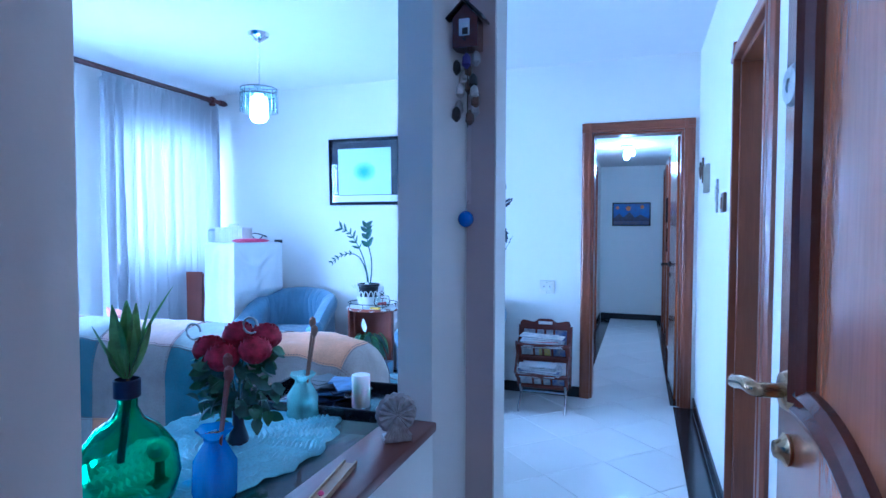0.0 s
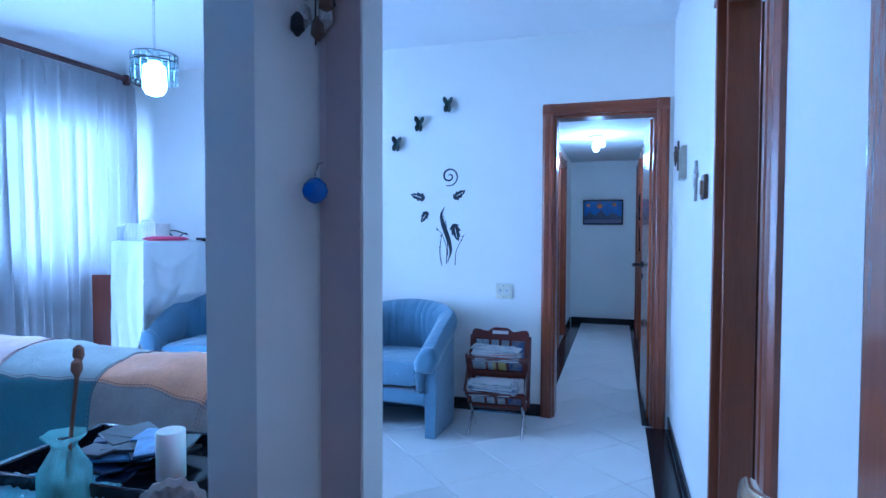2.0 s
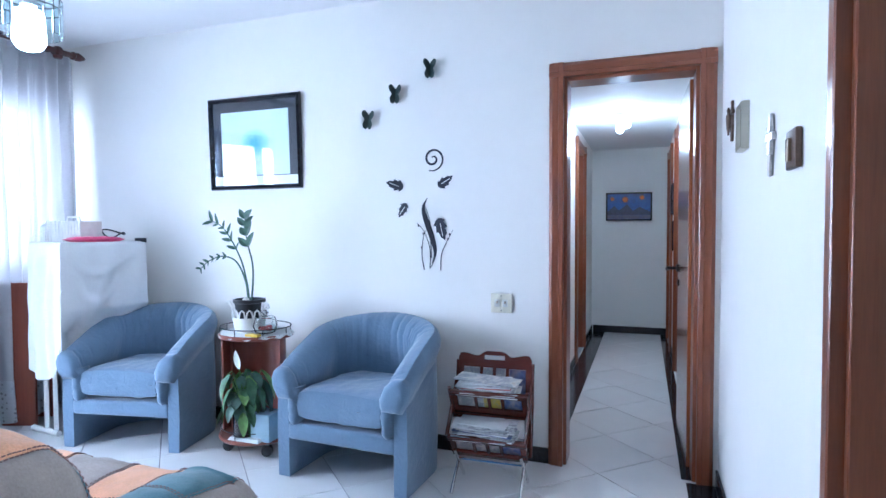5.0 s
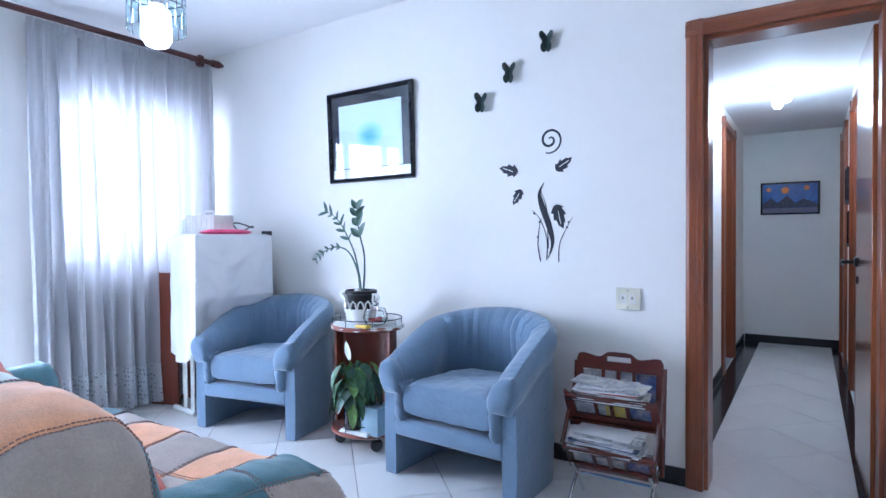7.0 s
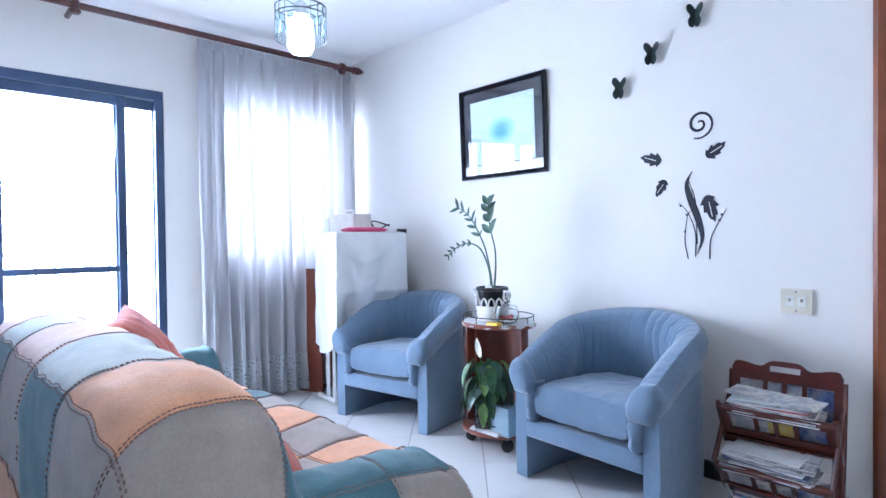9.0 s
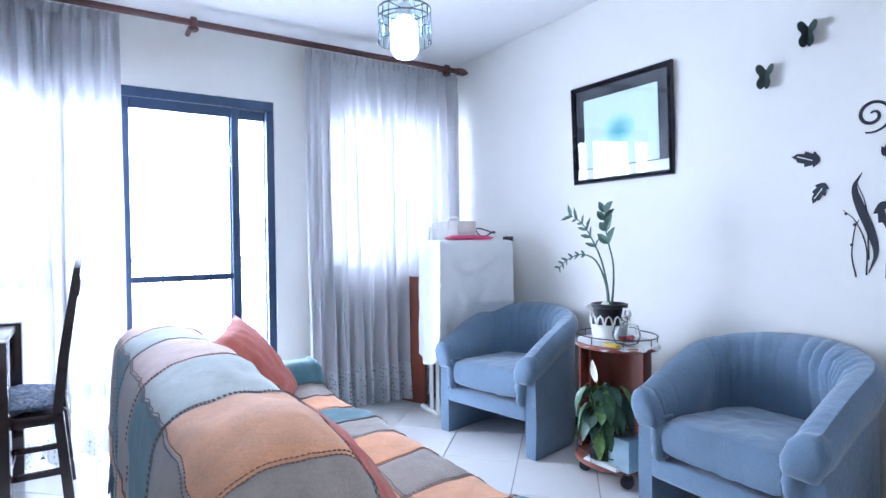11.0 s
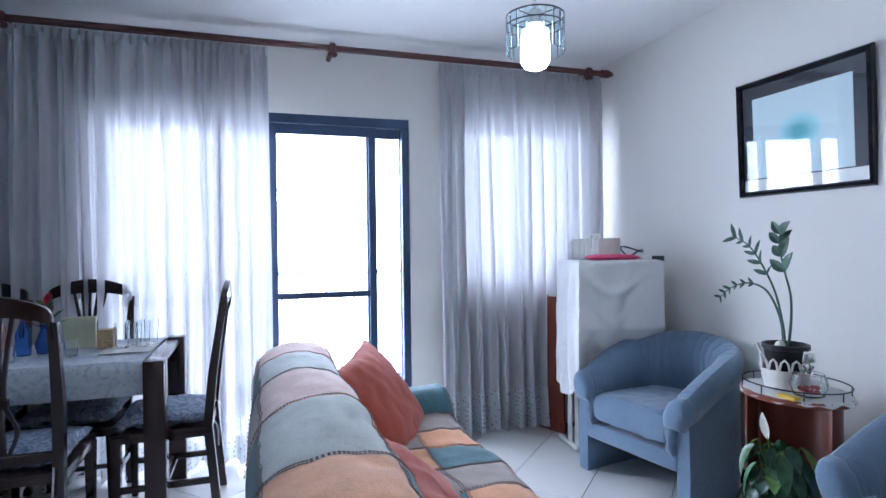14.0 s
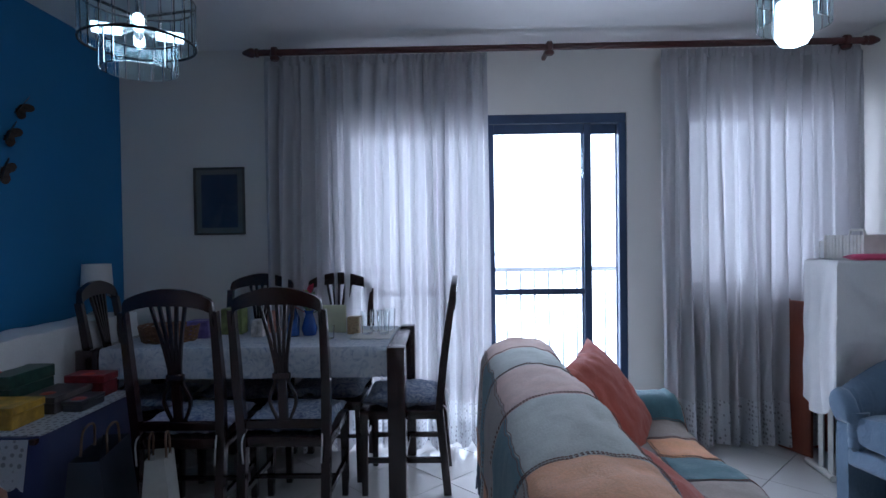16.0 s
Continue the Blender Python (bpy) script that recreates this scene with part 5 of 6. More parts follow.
def throw():
    """Patchwork throw: one patch a piece, joined by ladder-stitched seams, with a knotted fringe."""
    t = thing("patchwork_throw", pose(0, 0, 0), "patchwork cotton throw in teal, peach and grey squares over the sofa", "throw")
    prof = [(2.50, 0.2), (2.505, 0.34), (2.512, 0.55), (2.54, 0.73), (2.63, 0.805), (2.76, 0.82), (2.86, 0.77), (2.91, 0.62), (2.95, 0.49), (3.04, 0.445), (3.2, 0.45), (3.36, 0.455), (3.44, 0.43), (3.462, 0.33), (3.468, 0.2)]
    curve = spline([(0, y, z) for y, z in prof], 6)

    def at(a, v):
        """a: metres along the sofa from its far end, v: 0..1 over the back to the front."""
        k = v * (len(curve) - 1)
        i = min(int(k), len(curve) - 2)
        c = curve[i].lerp(curve[i + 1], k - i)
        x = SX0 + a
        y, z = c.y, c.z
        L = SX1 - SX0
        # rounded ends, with the cloth hanging down past them
        for side, e in ((1, a - (L - 0.05)), (-1, 0.05 - a)):
            if e > 0:
                drop = e
                rad = 0.1
                if drop < rad * 1.57:
                    ang = drop / rad
                    x = (SX1 if side > 0 else SX0) + side * (-0.05 + rad * math.sin(ang))
                    z = max(0.12, z - rad * (1 - math.cos(ang)))
                else:
                    x = (SX1 if side > 0 else SX0) + side * (0.05 + 0.05 * (drop - rad * 1.57))
                    z = max(0.12, z - rad - (drop - rad * 1.57))
        # arms rise out of the seat; the near one is lower and slopes to the front
        if c.y > 2.9:
            for xa, ha in ((SX0 + 0.12, 0.56), (SX1 - 0.12, 0.53 - 0.13 * max(0, c.y - 2.95))):
                g = math.exp(-(abs(x - xa) / 0.125) ** 4)
                lift = max(0, ha - z) if c.y < 3.4 else (ha - 0.44) * max(0, (z - 0.2) / 0.25)
                z += g * lift * (1 if a < L else max(0, 1 - (a - L) * 4))
        # the back slopes away at the near end
        if c.y < 2.95:
            g = max(0, (x - (SX1 - 0.3)) / 0.35)
            z -= 0.06 * g * g * (z / 0.8)
        r = noise.noise((x * 3.1, v * 9, 0.3)) * 0.018 + noise.noise((x * 9, v * 26, 1.3)) * 0.008 + noise.noise((x * 21 + v * 20, v * 40, 4.1)) * 0.0035
        sag = 0.01 * math.sin(v * 22) * math.sin(x * 5)
        return Vector((x, y + r * 0.8, z + r + sag * 0.6 + 0.016))

    backing = sheet(B(), lambda u, v: at(-0.274 + u * (SX1 - SX0 + 0.92), v) + Vector((0, 0.014 if v < 0.27 else (-0.012 if v > 0.42 else 0), -0.014)), 72, 72)
    part("backing", backing, GREYPATCH, t)
    A0, A1 = -0.274, (SX1 - SX0) + 0.646
    cols = (A0, 0.27, 0.63, 1.08, 1.55, 1.97, 2.35, A1)
    rows = (0, 0.085, 0.23, 0.425, 0.565, 0.71, 0.87, 1)
    # smaller squares on the seat and arms
    fine = tuple(v for i in range(7) for v in (cols[i], (cols[i] + cols[i + 1]) / 2)) + (A1,)
    nv = len(rows) - 1
    pal = (PEACHPATCH, TEALPATCH, PALEPATCH, GREYPATCH, BLUEPATCH)
    seq = ["0403403", "3131333", "2424033", "11303103131133", "11130310311333", "11301303013033", "00033031330311"]
    for j in range(nv):
        edges = cols if j < 3 else fine
        for i in range(len(edges) - 1):
            a0, du, v0, dv = edges[i], edges[i + 1] - edges[i], rows[j], rows[j + 1] - rows[j]
            bm = B()
            g = 0.0004

            def f(u, v, a0=a0, du=du, v0=v0, dv=dv):
                p = at(a0 + g + u * (du - 2 * g), v0 + 0.0002 + v * (dv - 0.0004))
                e = min(u, 1 - u, v, 1 - v)
                p.z += 0.004 * min(1, e * 14)
                return p
            sheet(bm, f, 22 if j < 3 else 12, 20 if j < 3 else 14)
            part("patch", bm, pal[int(seq[j][i])], t)

    def seam(spots):
        bm = B()
        for p, across, along in spots:
            if across.length < 1e-5 or along.length < 1e-5:
                continue
            sd, al = across.normalized(), along.normalized()
            nr = sd.cross(al)
            if nr.z < 0 or (abs(nr.z) < 0.3 and nr.y > 0 and p.y < 2.7):
                nr = -nr
            mid = p + nr * 0.004
            for o in (-0.0055, 0.0055):
                q = mid + sd * o
                tube(bm, [q - al * 0.0035, q + nr * 0.0012, q + al * 0.0035], 0.0015, 4)
        return bm
    for j in range(1, nv):
        w = rows[j]
        spots = [(at(a, w), at(a, w + 0.006) - at(a, w - 0.006), at(a + 0.01, w) - at(a - 0.01, w)) for a in [A0 + (A1 - A0) * k / 220 for k in range(221)]]
        part("seam", seam(spots), STITCH, t, "dark ladder stitching")["kind"] = "stuff"
    for a in fine[1:-1]:
        low = 0.006 if a in cols else rows[3]
        spots = [(at(a, v), at(a + 0.01, v) - at(a - 0.01, v), at(a, v + 0.005) - at(a, v - 0.005)) for v in [low + (0.994 - low) * k / 170 for k in range(171)]]
        part("seam", seam(spots), STITCH, t, "dark ladder stitching")["kind"] = "stuff"
    bm = B()
    rnd = random.Random(9)
    for k in range(110):
        p = at(A0 + (A1 - A0) * (k + 0.5) / 110, 0.0)
        tube(bm, [p, p + Vector((rnd.uniform(-0.01, 0.01), -0.004, -0.04)), p + Vector((rnd.uniform(-0.02, 0.02), 0.0, -0.13))], [0.0045, 0.003, 0.0045], 5)
    for k in range(36):
        p = at(A0, (k + 0.5) / 36)
        tube(bm, [p, p + Vector((-0.004, rnd.uniform(-0.01, 0.01), -0.05)), p + Vector((0.0, rnd.uniform(-0.015, 0.015), -0.1))], 0.0035, 5)
    o = part("fringe", bm, FRINGE, t, "knotted cotton fringe")
    o["kind"] = "stuff"


throw()


def sofa_cushion(m, seed):
    bm = B()
    cushion(bm, 0.53, 0.51, 0.18, 0.5, 26, 0.014, seed)
    bmesh.ops.transform(bm, verts=bm.verts, matrix=m)
    t = solid("sofa_cushion", bm, CORAL, "coral cotton cushion leaning on the sofa back", "cushion", "coral cushions on the sofa")
    return t


sofa_cushion(pose(-2.66, 3.07, 0.6, -56, 0, -30) @ pose(0, 0, 0, 0, 0, 8), 1)
sofa_cushion(pose(-1.56, 3.02, 0.515, -54, 0, -8) @ pose(0, 0, 0, 0, 0, 5), 5)


# ---- pass-through and console ----
ZT = 0.77
con = thing("console_table", pose(-0.84, 1.62, 0), "glass-topped console table behind the half wall", "table")
part("tabletop", box(B(), -0.28, 0.28, -0.58, 0.56, ZT - 0.012, ZT, 0.003, 2), TEALGLASS, con, "thick pale glass top")
for x in (-0.22, 0.22):
    for y in (-0.5, 0.48):
        part("leg", tube(B(), [(x, y, 0.004), (x, y, ZT - 0.0125)], 0.02, 12), CHROME, con)
part("lower_shelf", box(B(), -0.24, 0.24, -0.52, 0.5, 0.25, 0.262, 0.003, 2), WHITEPL, con)



def crochet(u, v):
    """Rippled round of crochet with a scalloped edge."""
    a = 2 * math.pi * u
    r = 0.015 + 0.235 * v * (1 + 0.04 * v * math.sin(18 * a))
    ripple = 0.0035 * math.sin(v * 120) + 0.002 * math.sin(44 * a + 9 * v) * v
    return (-0.86 + r * math.cos(a), 1.66 + 1.35 * r * math.sin(a), ZT + 0.008 + ripple)


bm = sheet(B(), crochet, 220, 90, 0.002)
solid("doily", bm, DOILY, "aqua crocheted doily on the glass top", "doily")


def green_flask():
    t = thing("flask_vase", pose(-0.8, 1.313, ZT), "round green glass flask vase holding a bromeliad cutting", "vase")
    bm = lathe(B(), [(0.035, 0.001), (0.06, 0.006), (0.088, 0.04), (0.1, 0.085), (0.092, 0.13), (0.06, 0.17), (0.03, 0.19), (0.02, 0.21), (0.018, 0.245), (0.021, 0.25), (0.0165, 0.25), (0.0155, 0.212), (0.027, 0.185), (0.057, 0.166), (0.088, 0.13), (0.096, 0.085), (0.084, 0.042), (0.056, 0.011), (0.02, 0.008)], seg=40)
    bmesh.ops.transform(bm, verts=bm.verts, matrix=Matrix.Diagonal((1, 0.85, 1, 1)))
    part("flask", bm, GREENGLASS, t)
    part("collar", lathe(B(), [(0.0215, 0.228), (0.024, 0.23), (0.024, 0.262), (0.0215, 0.264)], seg=20, cap=False), plain("navy_band", (0.01, 0.015, 0.06), 0.4), t, "dark blue neck band")
    part("stem", tube(B(), spline([(-0.02, 0, 0.1), (-0.008, 0, 0.17), (0.002, 0, 0.24), (0.0, 0, 0.32)], 5), 0.007, 8), STEM, t)
    rnd = random.Random(3)
    for k in range(11):
        a = k * 2.39
        sp = rnd.uniform(0.008, 0.05)
        h = rnd.uniform(0.33, 0.42) if k > 3 else 0.41
        bm = B()
        blob_leaf(bm, (0.004 * math.cos(a), 0.004 * math.sin(a), 0.265), (sp * math.cos(a), sp * math.sin(a), h), 0.019, (math.cos(a), math.sin(a), 0.1), -0.05)
        part("leaf", bm, LEAFLIGHT, t)
    bm = B()
    blob_leaf(bm, (0, 0, 0.28), (0.03, 0.07, 0.44), 0.005, (0, -1, 0), 0.1)
    part("thin_leaf", bm, LEAFLIGHT, t)


green_flask()


def bouquet():
    t = thing("rose_bouquet", pose(-0.83, 1.66, ZT), "bouquet of dark red silk roses with grey-green leaves", "flowers")
    part("vase", lathe(B(), [(0.02, 0.002), (0.026, 0.02), (0.014, 0.06), (0.014, 0.1), (0.016, 0.106), (0.012, 0.104)], seg=18), plain("dark_vase", (0.02, 0.02, 0.04), 0.3), t)
    rnd = random.Random(11)
    centres = [(-0.06, -0.03, 0.235), (0.0, -0.055, 0.225), (0.064, -0.015, 0.24), (-0.012, 0.02, 0.265), (0.05, 0.045, 0.26), (-0.07, 0.035, 0.215)]
    for cx_, cy_, cz_ in centres:
        bm = B()
        for layer, (r, n, up) in enumerate(((0.009, 3, 0.046), (0.017, 5, 0.046), (0.025, 6, 0.043), (0.032, 7, 0.037), (0.036, 8, 0.026))):
            for k in range(n):
                a0 = 2 * math.pi * k / n + layer * 0.7

                def petal(u, v, r=r, a0=a0, n=n, up=up):
                    a = a0 + (u - 0.5) * 2 * math.pi / n * 1.7
                    rr = r * (0.4 + 0.72 * math.sin(v * 2.1))
                    return (cx_ + rr * math.cos(a), cy_ + rr * math.sin(a), cz_ - 0.018 + (0.02 + up) * v - 0.012 * (2 * u - 1) ** 2 * v)
                sheet(bm, petal, 5, 4)
        part("rose", bm, ROSE, t, "dark red rose")
    for k in range(170):
        a = rnd.uniform(0, 2 * math.pi)
        r = 0.15 * rnd.random() ** 0.6
        z = rnd.uniform(0.085, 0.25)
        bm = B()
        b0 = Vector((r * 0.6 * math.cos(a), r * 0.6 * math.sin(a), z))
        blob_leaf(bm, b0, b0 + 0.04 * Vector((math.cos(a + rnd.uniform(-1.4, 1.4)), math.sin(a + rnd.uniform(-1.4, 1.4)), rnd.uniform(-1.1, 0.7))).normalized(), 0.016, (rnd.uniform(-1, 1), rnd.uniform(-1, 1), rnd.uniform(-0.2, 1)), 0.25, 5)
        part("leaf", bm, (LEAFDARK, LEAFGREEN, plain("grey_leaf", (0.13, 0.19, 0.17), 0.6))[k % 3] if k < 3 else (LEAFDARK, LEAFGREEN)[k % 2], t)
    for k in range(9):
        a = k * 0.7
        part("stem", tube(B(), [(0, 0, 0.08), (0.02 * math.cos(a), 0.02 * math.sin(a), 0.16), (0.06 * math.cos(a), 0.05 * math.sin(a), 0.25)], 0.0025, 5), LEAFDARK, t)
    for x, y, z in ((-0.09, -0.05, 0.295), (0.04, 0.0, 0.31)):
        part("ribbon", tube(B(), [(x + 0.022 * math.cos(a), y, z + 0.02 * math.sin(a)) for a in [j * 0.6 for j in range(10)]], 0.0028, 6), SILVER, t, "curled silver ribbon")


bouquet()


def reed_vase(name, x, y, mat, body, stickmat, label, h=0.12):
    t = thing(name, pose(x, y, ZT), label, "bottle")
    part("bottle", lathe(B(), [(0.03, 0.001), (0.036, 0.006), (0.036, h * 0.6), (0.016, h * 0.78), (0.015, h), (0.018, h * 1.02), (0.012, h)], seg=20), CLEAR, t)
    bm = B()
    lathe(bm, [(0.038, 0.002), (0.044, 0.012), (0.043, h * 0.55), (0.022, h * 0.86), (0.018, h * 0.93), (0.034, h * 1.06), (0.036, h * 1.1)], seg=36, wob=0.09, cap=False)
    part("gauze", bm, mat, t, body)
    bm = B()
    lathe(bm, [(0.02, h * 0.9), (0.022, h * 0.92), (0.02, h * 0.94)], seg=14, cap=False)
    part("tie", bm, mat, t)
    for k, (dx, dy, L) in enumerate(((0.012, 0.004, 0.27), (0.02, -0.006, 0.25))):
        s_ = part("stick", tube(B(), [(0, 0, 0.02), (dx * 2.4, dy * 2, L)], 0.0035, 6), stickmat, t)
        part("bud", lathe(B(), [(0.004, -0.006), (0.01, 0.006), (0.009, 0.02), (0.003, 0.026)], (dx * 2.4, dy * 2, L), 10), stickmat, s_)


TWIG = plain("dry_twig", (0.24, 0.12, 0.07), 0.7, var=0.3)
REDTWIG = plain("red_twig", (0.2, 0.06, 0.05), 0.7, var=0.3)
reed_vase("gauze_bottle", -0.8, 1.9, MINT, "mint organza wrap", TWIG, "bottle wrapped in mint organza holding dry buds")
reed_vase("gauze_bottle", -0.7, 1.43, BLUEGAUZE, "blue organza wrap", REDTWIG, "bottle wrapped in blue organza holding a red twig", 0.13)


def bird():
    t = thing("bird_figurine", pose(-0.83, 1.42, ZT), "small white and grey bird figurine on a wooden stand", "figurine")
    part("stand", lathe(B(), [(0.028, 0.001), (0.03, 0.01), (0.012, 0.02), (0.01, 0.06)], seg=16), STEM, t)
    bm = lathe(B(), [(0.002, -0.05), (0.016, -0.03), (0.026, 0.0), (0.02, 0.03), (0.008, 0.045)], seg=16)
    bmesh.ops.transform(bm, verts=bm.verts, matrix=pose(0, 0, 0.085, 60, 0, 30))
    part("body", bm, WHITEPL, t)


bird()
tr = thing("tray", pose(-0.8, 2.06, ZT, 0, 0, 4), "dark shallow tray full of pens, papers and small things", "tray")
part("base", box(B(), -0.21, 0.21, -0.14, 0.13, 0.001, 0.008, 0.002, 1), BLACKGLOSS, tr)
for a in ((-0.21, 0.21, -0.148, -0.1385), (-0.21, 0.21, 0.1305, 0.14), (-0.2195, -0.2105, -0.148, 0.14), (0.2105, 0.2195, -0.148, 0.14)):
    part("rim", box(B(), *a, 0.001, 0.036, 0.003, 1), BLACKGLOSS, tr)
rnd = random.Random(21)
for k in range(18):
    bm = B()
    w_, d_ = rnd.uniform(0.02, 0.09), rnd.uniform(0.012, 0.05)
    z_ = ZT + 0.009 + 0.0062 * (k % 9)
    box(bm, -w_, w_, -d_, d_, 0, 0.006, 0.002, 1, pose(rnd.uniform(-0.08, 0.05), rnd.uniform(-0.05, 0.05), 0, rnd.uniform(-4, 4), rnd.uniform(-4, 4), rnd.uniform(0, 180)))
    o = solid("booklet", bm, (plain("navy_vinyl_cover", (0.015, 0.025, 0.08), 0.3) if k == 0 else bpy.data.materials["navy_vinyl_cover"], BLACK, PAPERBLUE, PAPER)[(0, 1, 0, 1, 2, 0, 1, 1, 2)[k % 9]], "small dark booklet lying in the tray", "booklet", "things in the tray")
    o.location = (-0.8, 2.06, z_)
bm = B()
lathe(bm, [(0.026, 0.0), (0.028, 0.003), (0.028, 0.095), (0.026, 0.098), (0.006, 0.094)], (-0.68, 2.03, ZT + 0.009), 22)
solid("candle", bm, plain("candle_wax", (0.82, 0.8, 0.76), 0.5, Subsurface_Weight=0.3), "white pillar candle standing in the tray", "candle")


def shell_plate():
    t = thing("shell_ornament", pose(-0.455, 1.79, 0.792, 0, 0, 35), "round grey stoneware scallop ornament on the wooden cap", "ornament")
    bm = B()
    loops = []
    for rr, y in ((0.002, -0.012), (0.02, -0.014), (0.045, -0.01), (0.052, 0.0), (0.05, 0.008), (0.002, 0.006)):
        loops.append([(rr * (1 + 0.03 * math.sin(16 * a)) * math.cos(a), y + 0.002 * math.sin(16 * a) * (rr > 0.01), 0.066 + rr * (1 + 0.03 * math.sin(16 * a)) * math.sin(a)) for a in [2 * math.pi * k / 64 for k in range(64)]])
    rings(bm, loops)
    part("disc", bm, CERAMIC, t)
    bm = B()
    for k in range(9):
        a = math.radians(-40 + 10 * k)
        tube(bm, [(0, -0.014, 0.06), (0.04 * math.sin(a), -0.02, 0.045 - 0.03 * math.cos(a)), (0.05 * math.sin(a), -0.022, 0.052 - 0.05 * math.cos(a))], [0.003, 0.005, 0.006], 6)
    part("pleats", bm, CERAMIC, t)
    part("base", box(B(), -0.035, 0.035, -0.026, 0.02, 0.0005, 0.012, 0.004, 2), CERAMIC, t)


shell_plate()
inc = thing("incense_holder", pose(-0.47, 1.5, 0.792, 0, 0, 8), "long pale wooden incense holder on the cap", "incense holder")
part("body", box(B(), -0.016, 0.016, -0.11, 0.11, 0.0005, 0.008, 0.002, 1), STRAWWOOD, inc)
part("rim", box(B(), -0.016, -0.011, -0.11, 0.11, 0.0082, 0.014, 0.001, 1), STRAWWOOD, inc)
part("rim", box(B(), 0.011, 0.016, -0.11, 0.11, 0.0082, 0.014, 0.001, 1), STRAWWOOD, inc)
part("bead", lathe(B(), [(0.003, 0.0085), (0.007, 0.013), (0.003, 0.018)], (0, -0.05, 0), 10), PINK, inc)


def chime():
    t = thing("wind_chime", pose(-0.34, 2.046, 0), "little wooden birdhouse ornament with hanging charms on the pillar", "ornament")
    m = pose(0, -0.035, 1.86)
    bm = B()
    rings(bm, [[tuple(m @ Vector(p)) for p in ((-0.035, y, -0.05), (0.035, y, -0.05), (0.035, y, 0.03), (0, y, 0.065), (-0.035, y, 0.03))] for y in (-0.03, 0.03)])
    part("house", bm, RACKWOOD, t)
    for s in (-1, 1):
        part("roof", box(B(), 0, s * 0.068, -0.042, 0.036, 0, 0.006, 0.001, 1, m @ pose(0, 0, 0.071, 0, s * 44)), DARKWOOD, t)
    part("window", box(B(), -0.016, 0.014, -0.0335, -0.0305, -0.02, 0.025, 0.001, 1, m), PAPER, t)
    part("dark_hole", box(B(), -0.006, 0.01, -0.036, -0.034, -0.018, 0.0, 0.001, 1, m), BLACK, t)
    part("perch", tube(B(), [tuple(m @ Vector((0, -0.03, -0.03))), tuple(m @ Vector((0, -0.05, -0.03)))], 0.004, 6), RACKWOOD, t)
    part("cord", tube(B(), [(0, -0.03, 1.93), (0, -0.03, 2.3)], 0.0018, 5), BLACK, t)
    part("nail", tube(B(), [(0, 0.0, 2.3), (0, -0.034, 2.3)], 0.003, 6), IRON, t)
    rnd = random.Random(6)
    for k in range(16):
        x, y, z = rnd.uniform(-0.035, 0.035), -0.035 + rnd.uniform(-0.02, 0.02), 1.79 - 0.011 * k
        bm = B()
        lathe(bm, [(0.003, -0.022), (0.013, -0.01), (0.011, 0.01), (0.003, 0.02)], (x, y, z), 10, 0.15)
        part("charm", bm, (SILVER, plain("violet_glass", (0.1, 0.08, 0.3), 0.2) if k == 1 else SILVER, BLACK, BRONZE)[k % 4], t)
    part("cord", tube(B(), [(0, -0.035, 1.82), (0, -0.035, 1.6)], 0.0015, 5), BLACK, t)


chime()
bl = thing("glass_ball", pose(-0.345, 2.046, 0), "blue glass ball hanging on a ribbon from the pillar", "ornament")
part("ball", lathe(B(), [(0.003, -0.0235), (0.012, -0.02), (0.02, -0.0118), (0.0235, 0), (0.02, 0.0118), (0.012, 0.02), (0.004, 0.0235)], (0, -0.03, 1.347), 24), plain("blue_glass", (0.02, 0.09, 0.42), 0.08, Coat_Weight=1.0, bump=0), bl)
part("ribbon", box(B(), -0.006, 0.006, -0.003, -0.0015, 1.39, 1.66, 0, 1), plain("pink_ribbon", (0.6, 0.5, 0.48), 0.7), bl)
part("hook", tube(B(), [(0, -0.03, 1.374), (0, -0.02, 1.395), (0, -0.003, 1.4)], 0.002, 6), CHROME, bl)


# ---- dining corner ----
TBZ = 0.8
dt = thing("dining_table", pose(-3.32, 1.33, 0), "dark mahogany dining table under a printed cloth", "table")
part("tabletop", box(B(), -0.335, 0.335, -0.8, 0.8, TBZ - 0.035, TBZ - 0.006, 0.006, 2), DARKWOOD, dt)
for s in (-1, 1):
    part("apron", box(B(), s * 0.3, s * 0.28, -0.73, 0.73, TBZ - 0.13, TBZ - 0.036, 0.003, 1), DARKWOOD, dt)
    part("apron", box(B(), -0.28, 0.28, s * 0.755, s * 0.735, TBZ - 0.13, TBZ - 0.036, 0.003, 1), DARKWOOD, dt)
    for q in (-1, 1):
        part("leg", box(B(), s * 0.345 - 0.045, s * 0.345 + 0.045, q * 0.775 - 0.045, q * 0.775 + 0.045, 0.003, TBZ + 0.004, 0.01, 2), DARKWOOD, dt)


def table_cloth():
    def f(u, v):
        x, y = (u - 0.5) * 0.98, (v - 0.5) * 1.45
        z = TBZ
        ex = abs(x) - 0.34
        if ex > 0:
            z -= ex
            x = math.copysign(0.343 + ex * 0.06 + 0.03 * ex * math.sin(y * 22) + 0.008 * noise.noise((y * 5, ex * 9, 2)), x)
        return (-3.32 + x, 1.33 + y, z + 0.002 * noise.noise((x * 9, y * 9, 0)))
    bm = sheet(B(), f, 44, 60, 0.002)
    solid("tablecloth", bm, TABLECLOTH, "pale blue printed tablecloth hanging over the table edge", "tablecloth")


table_cloth()


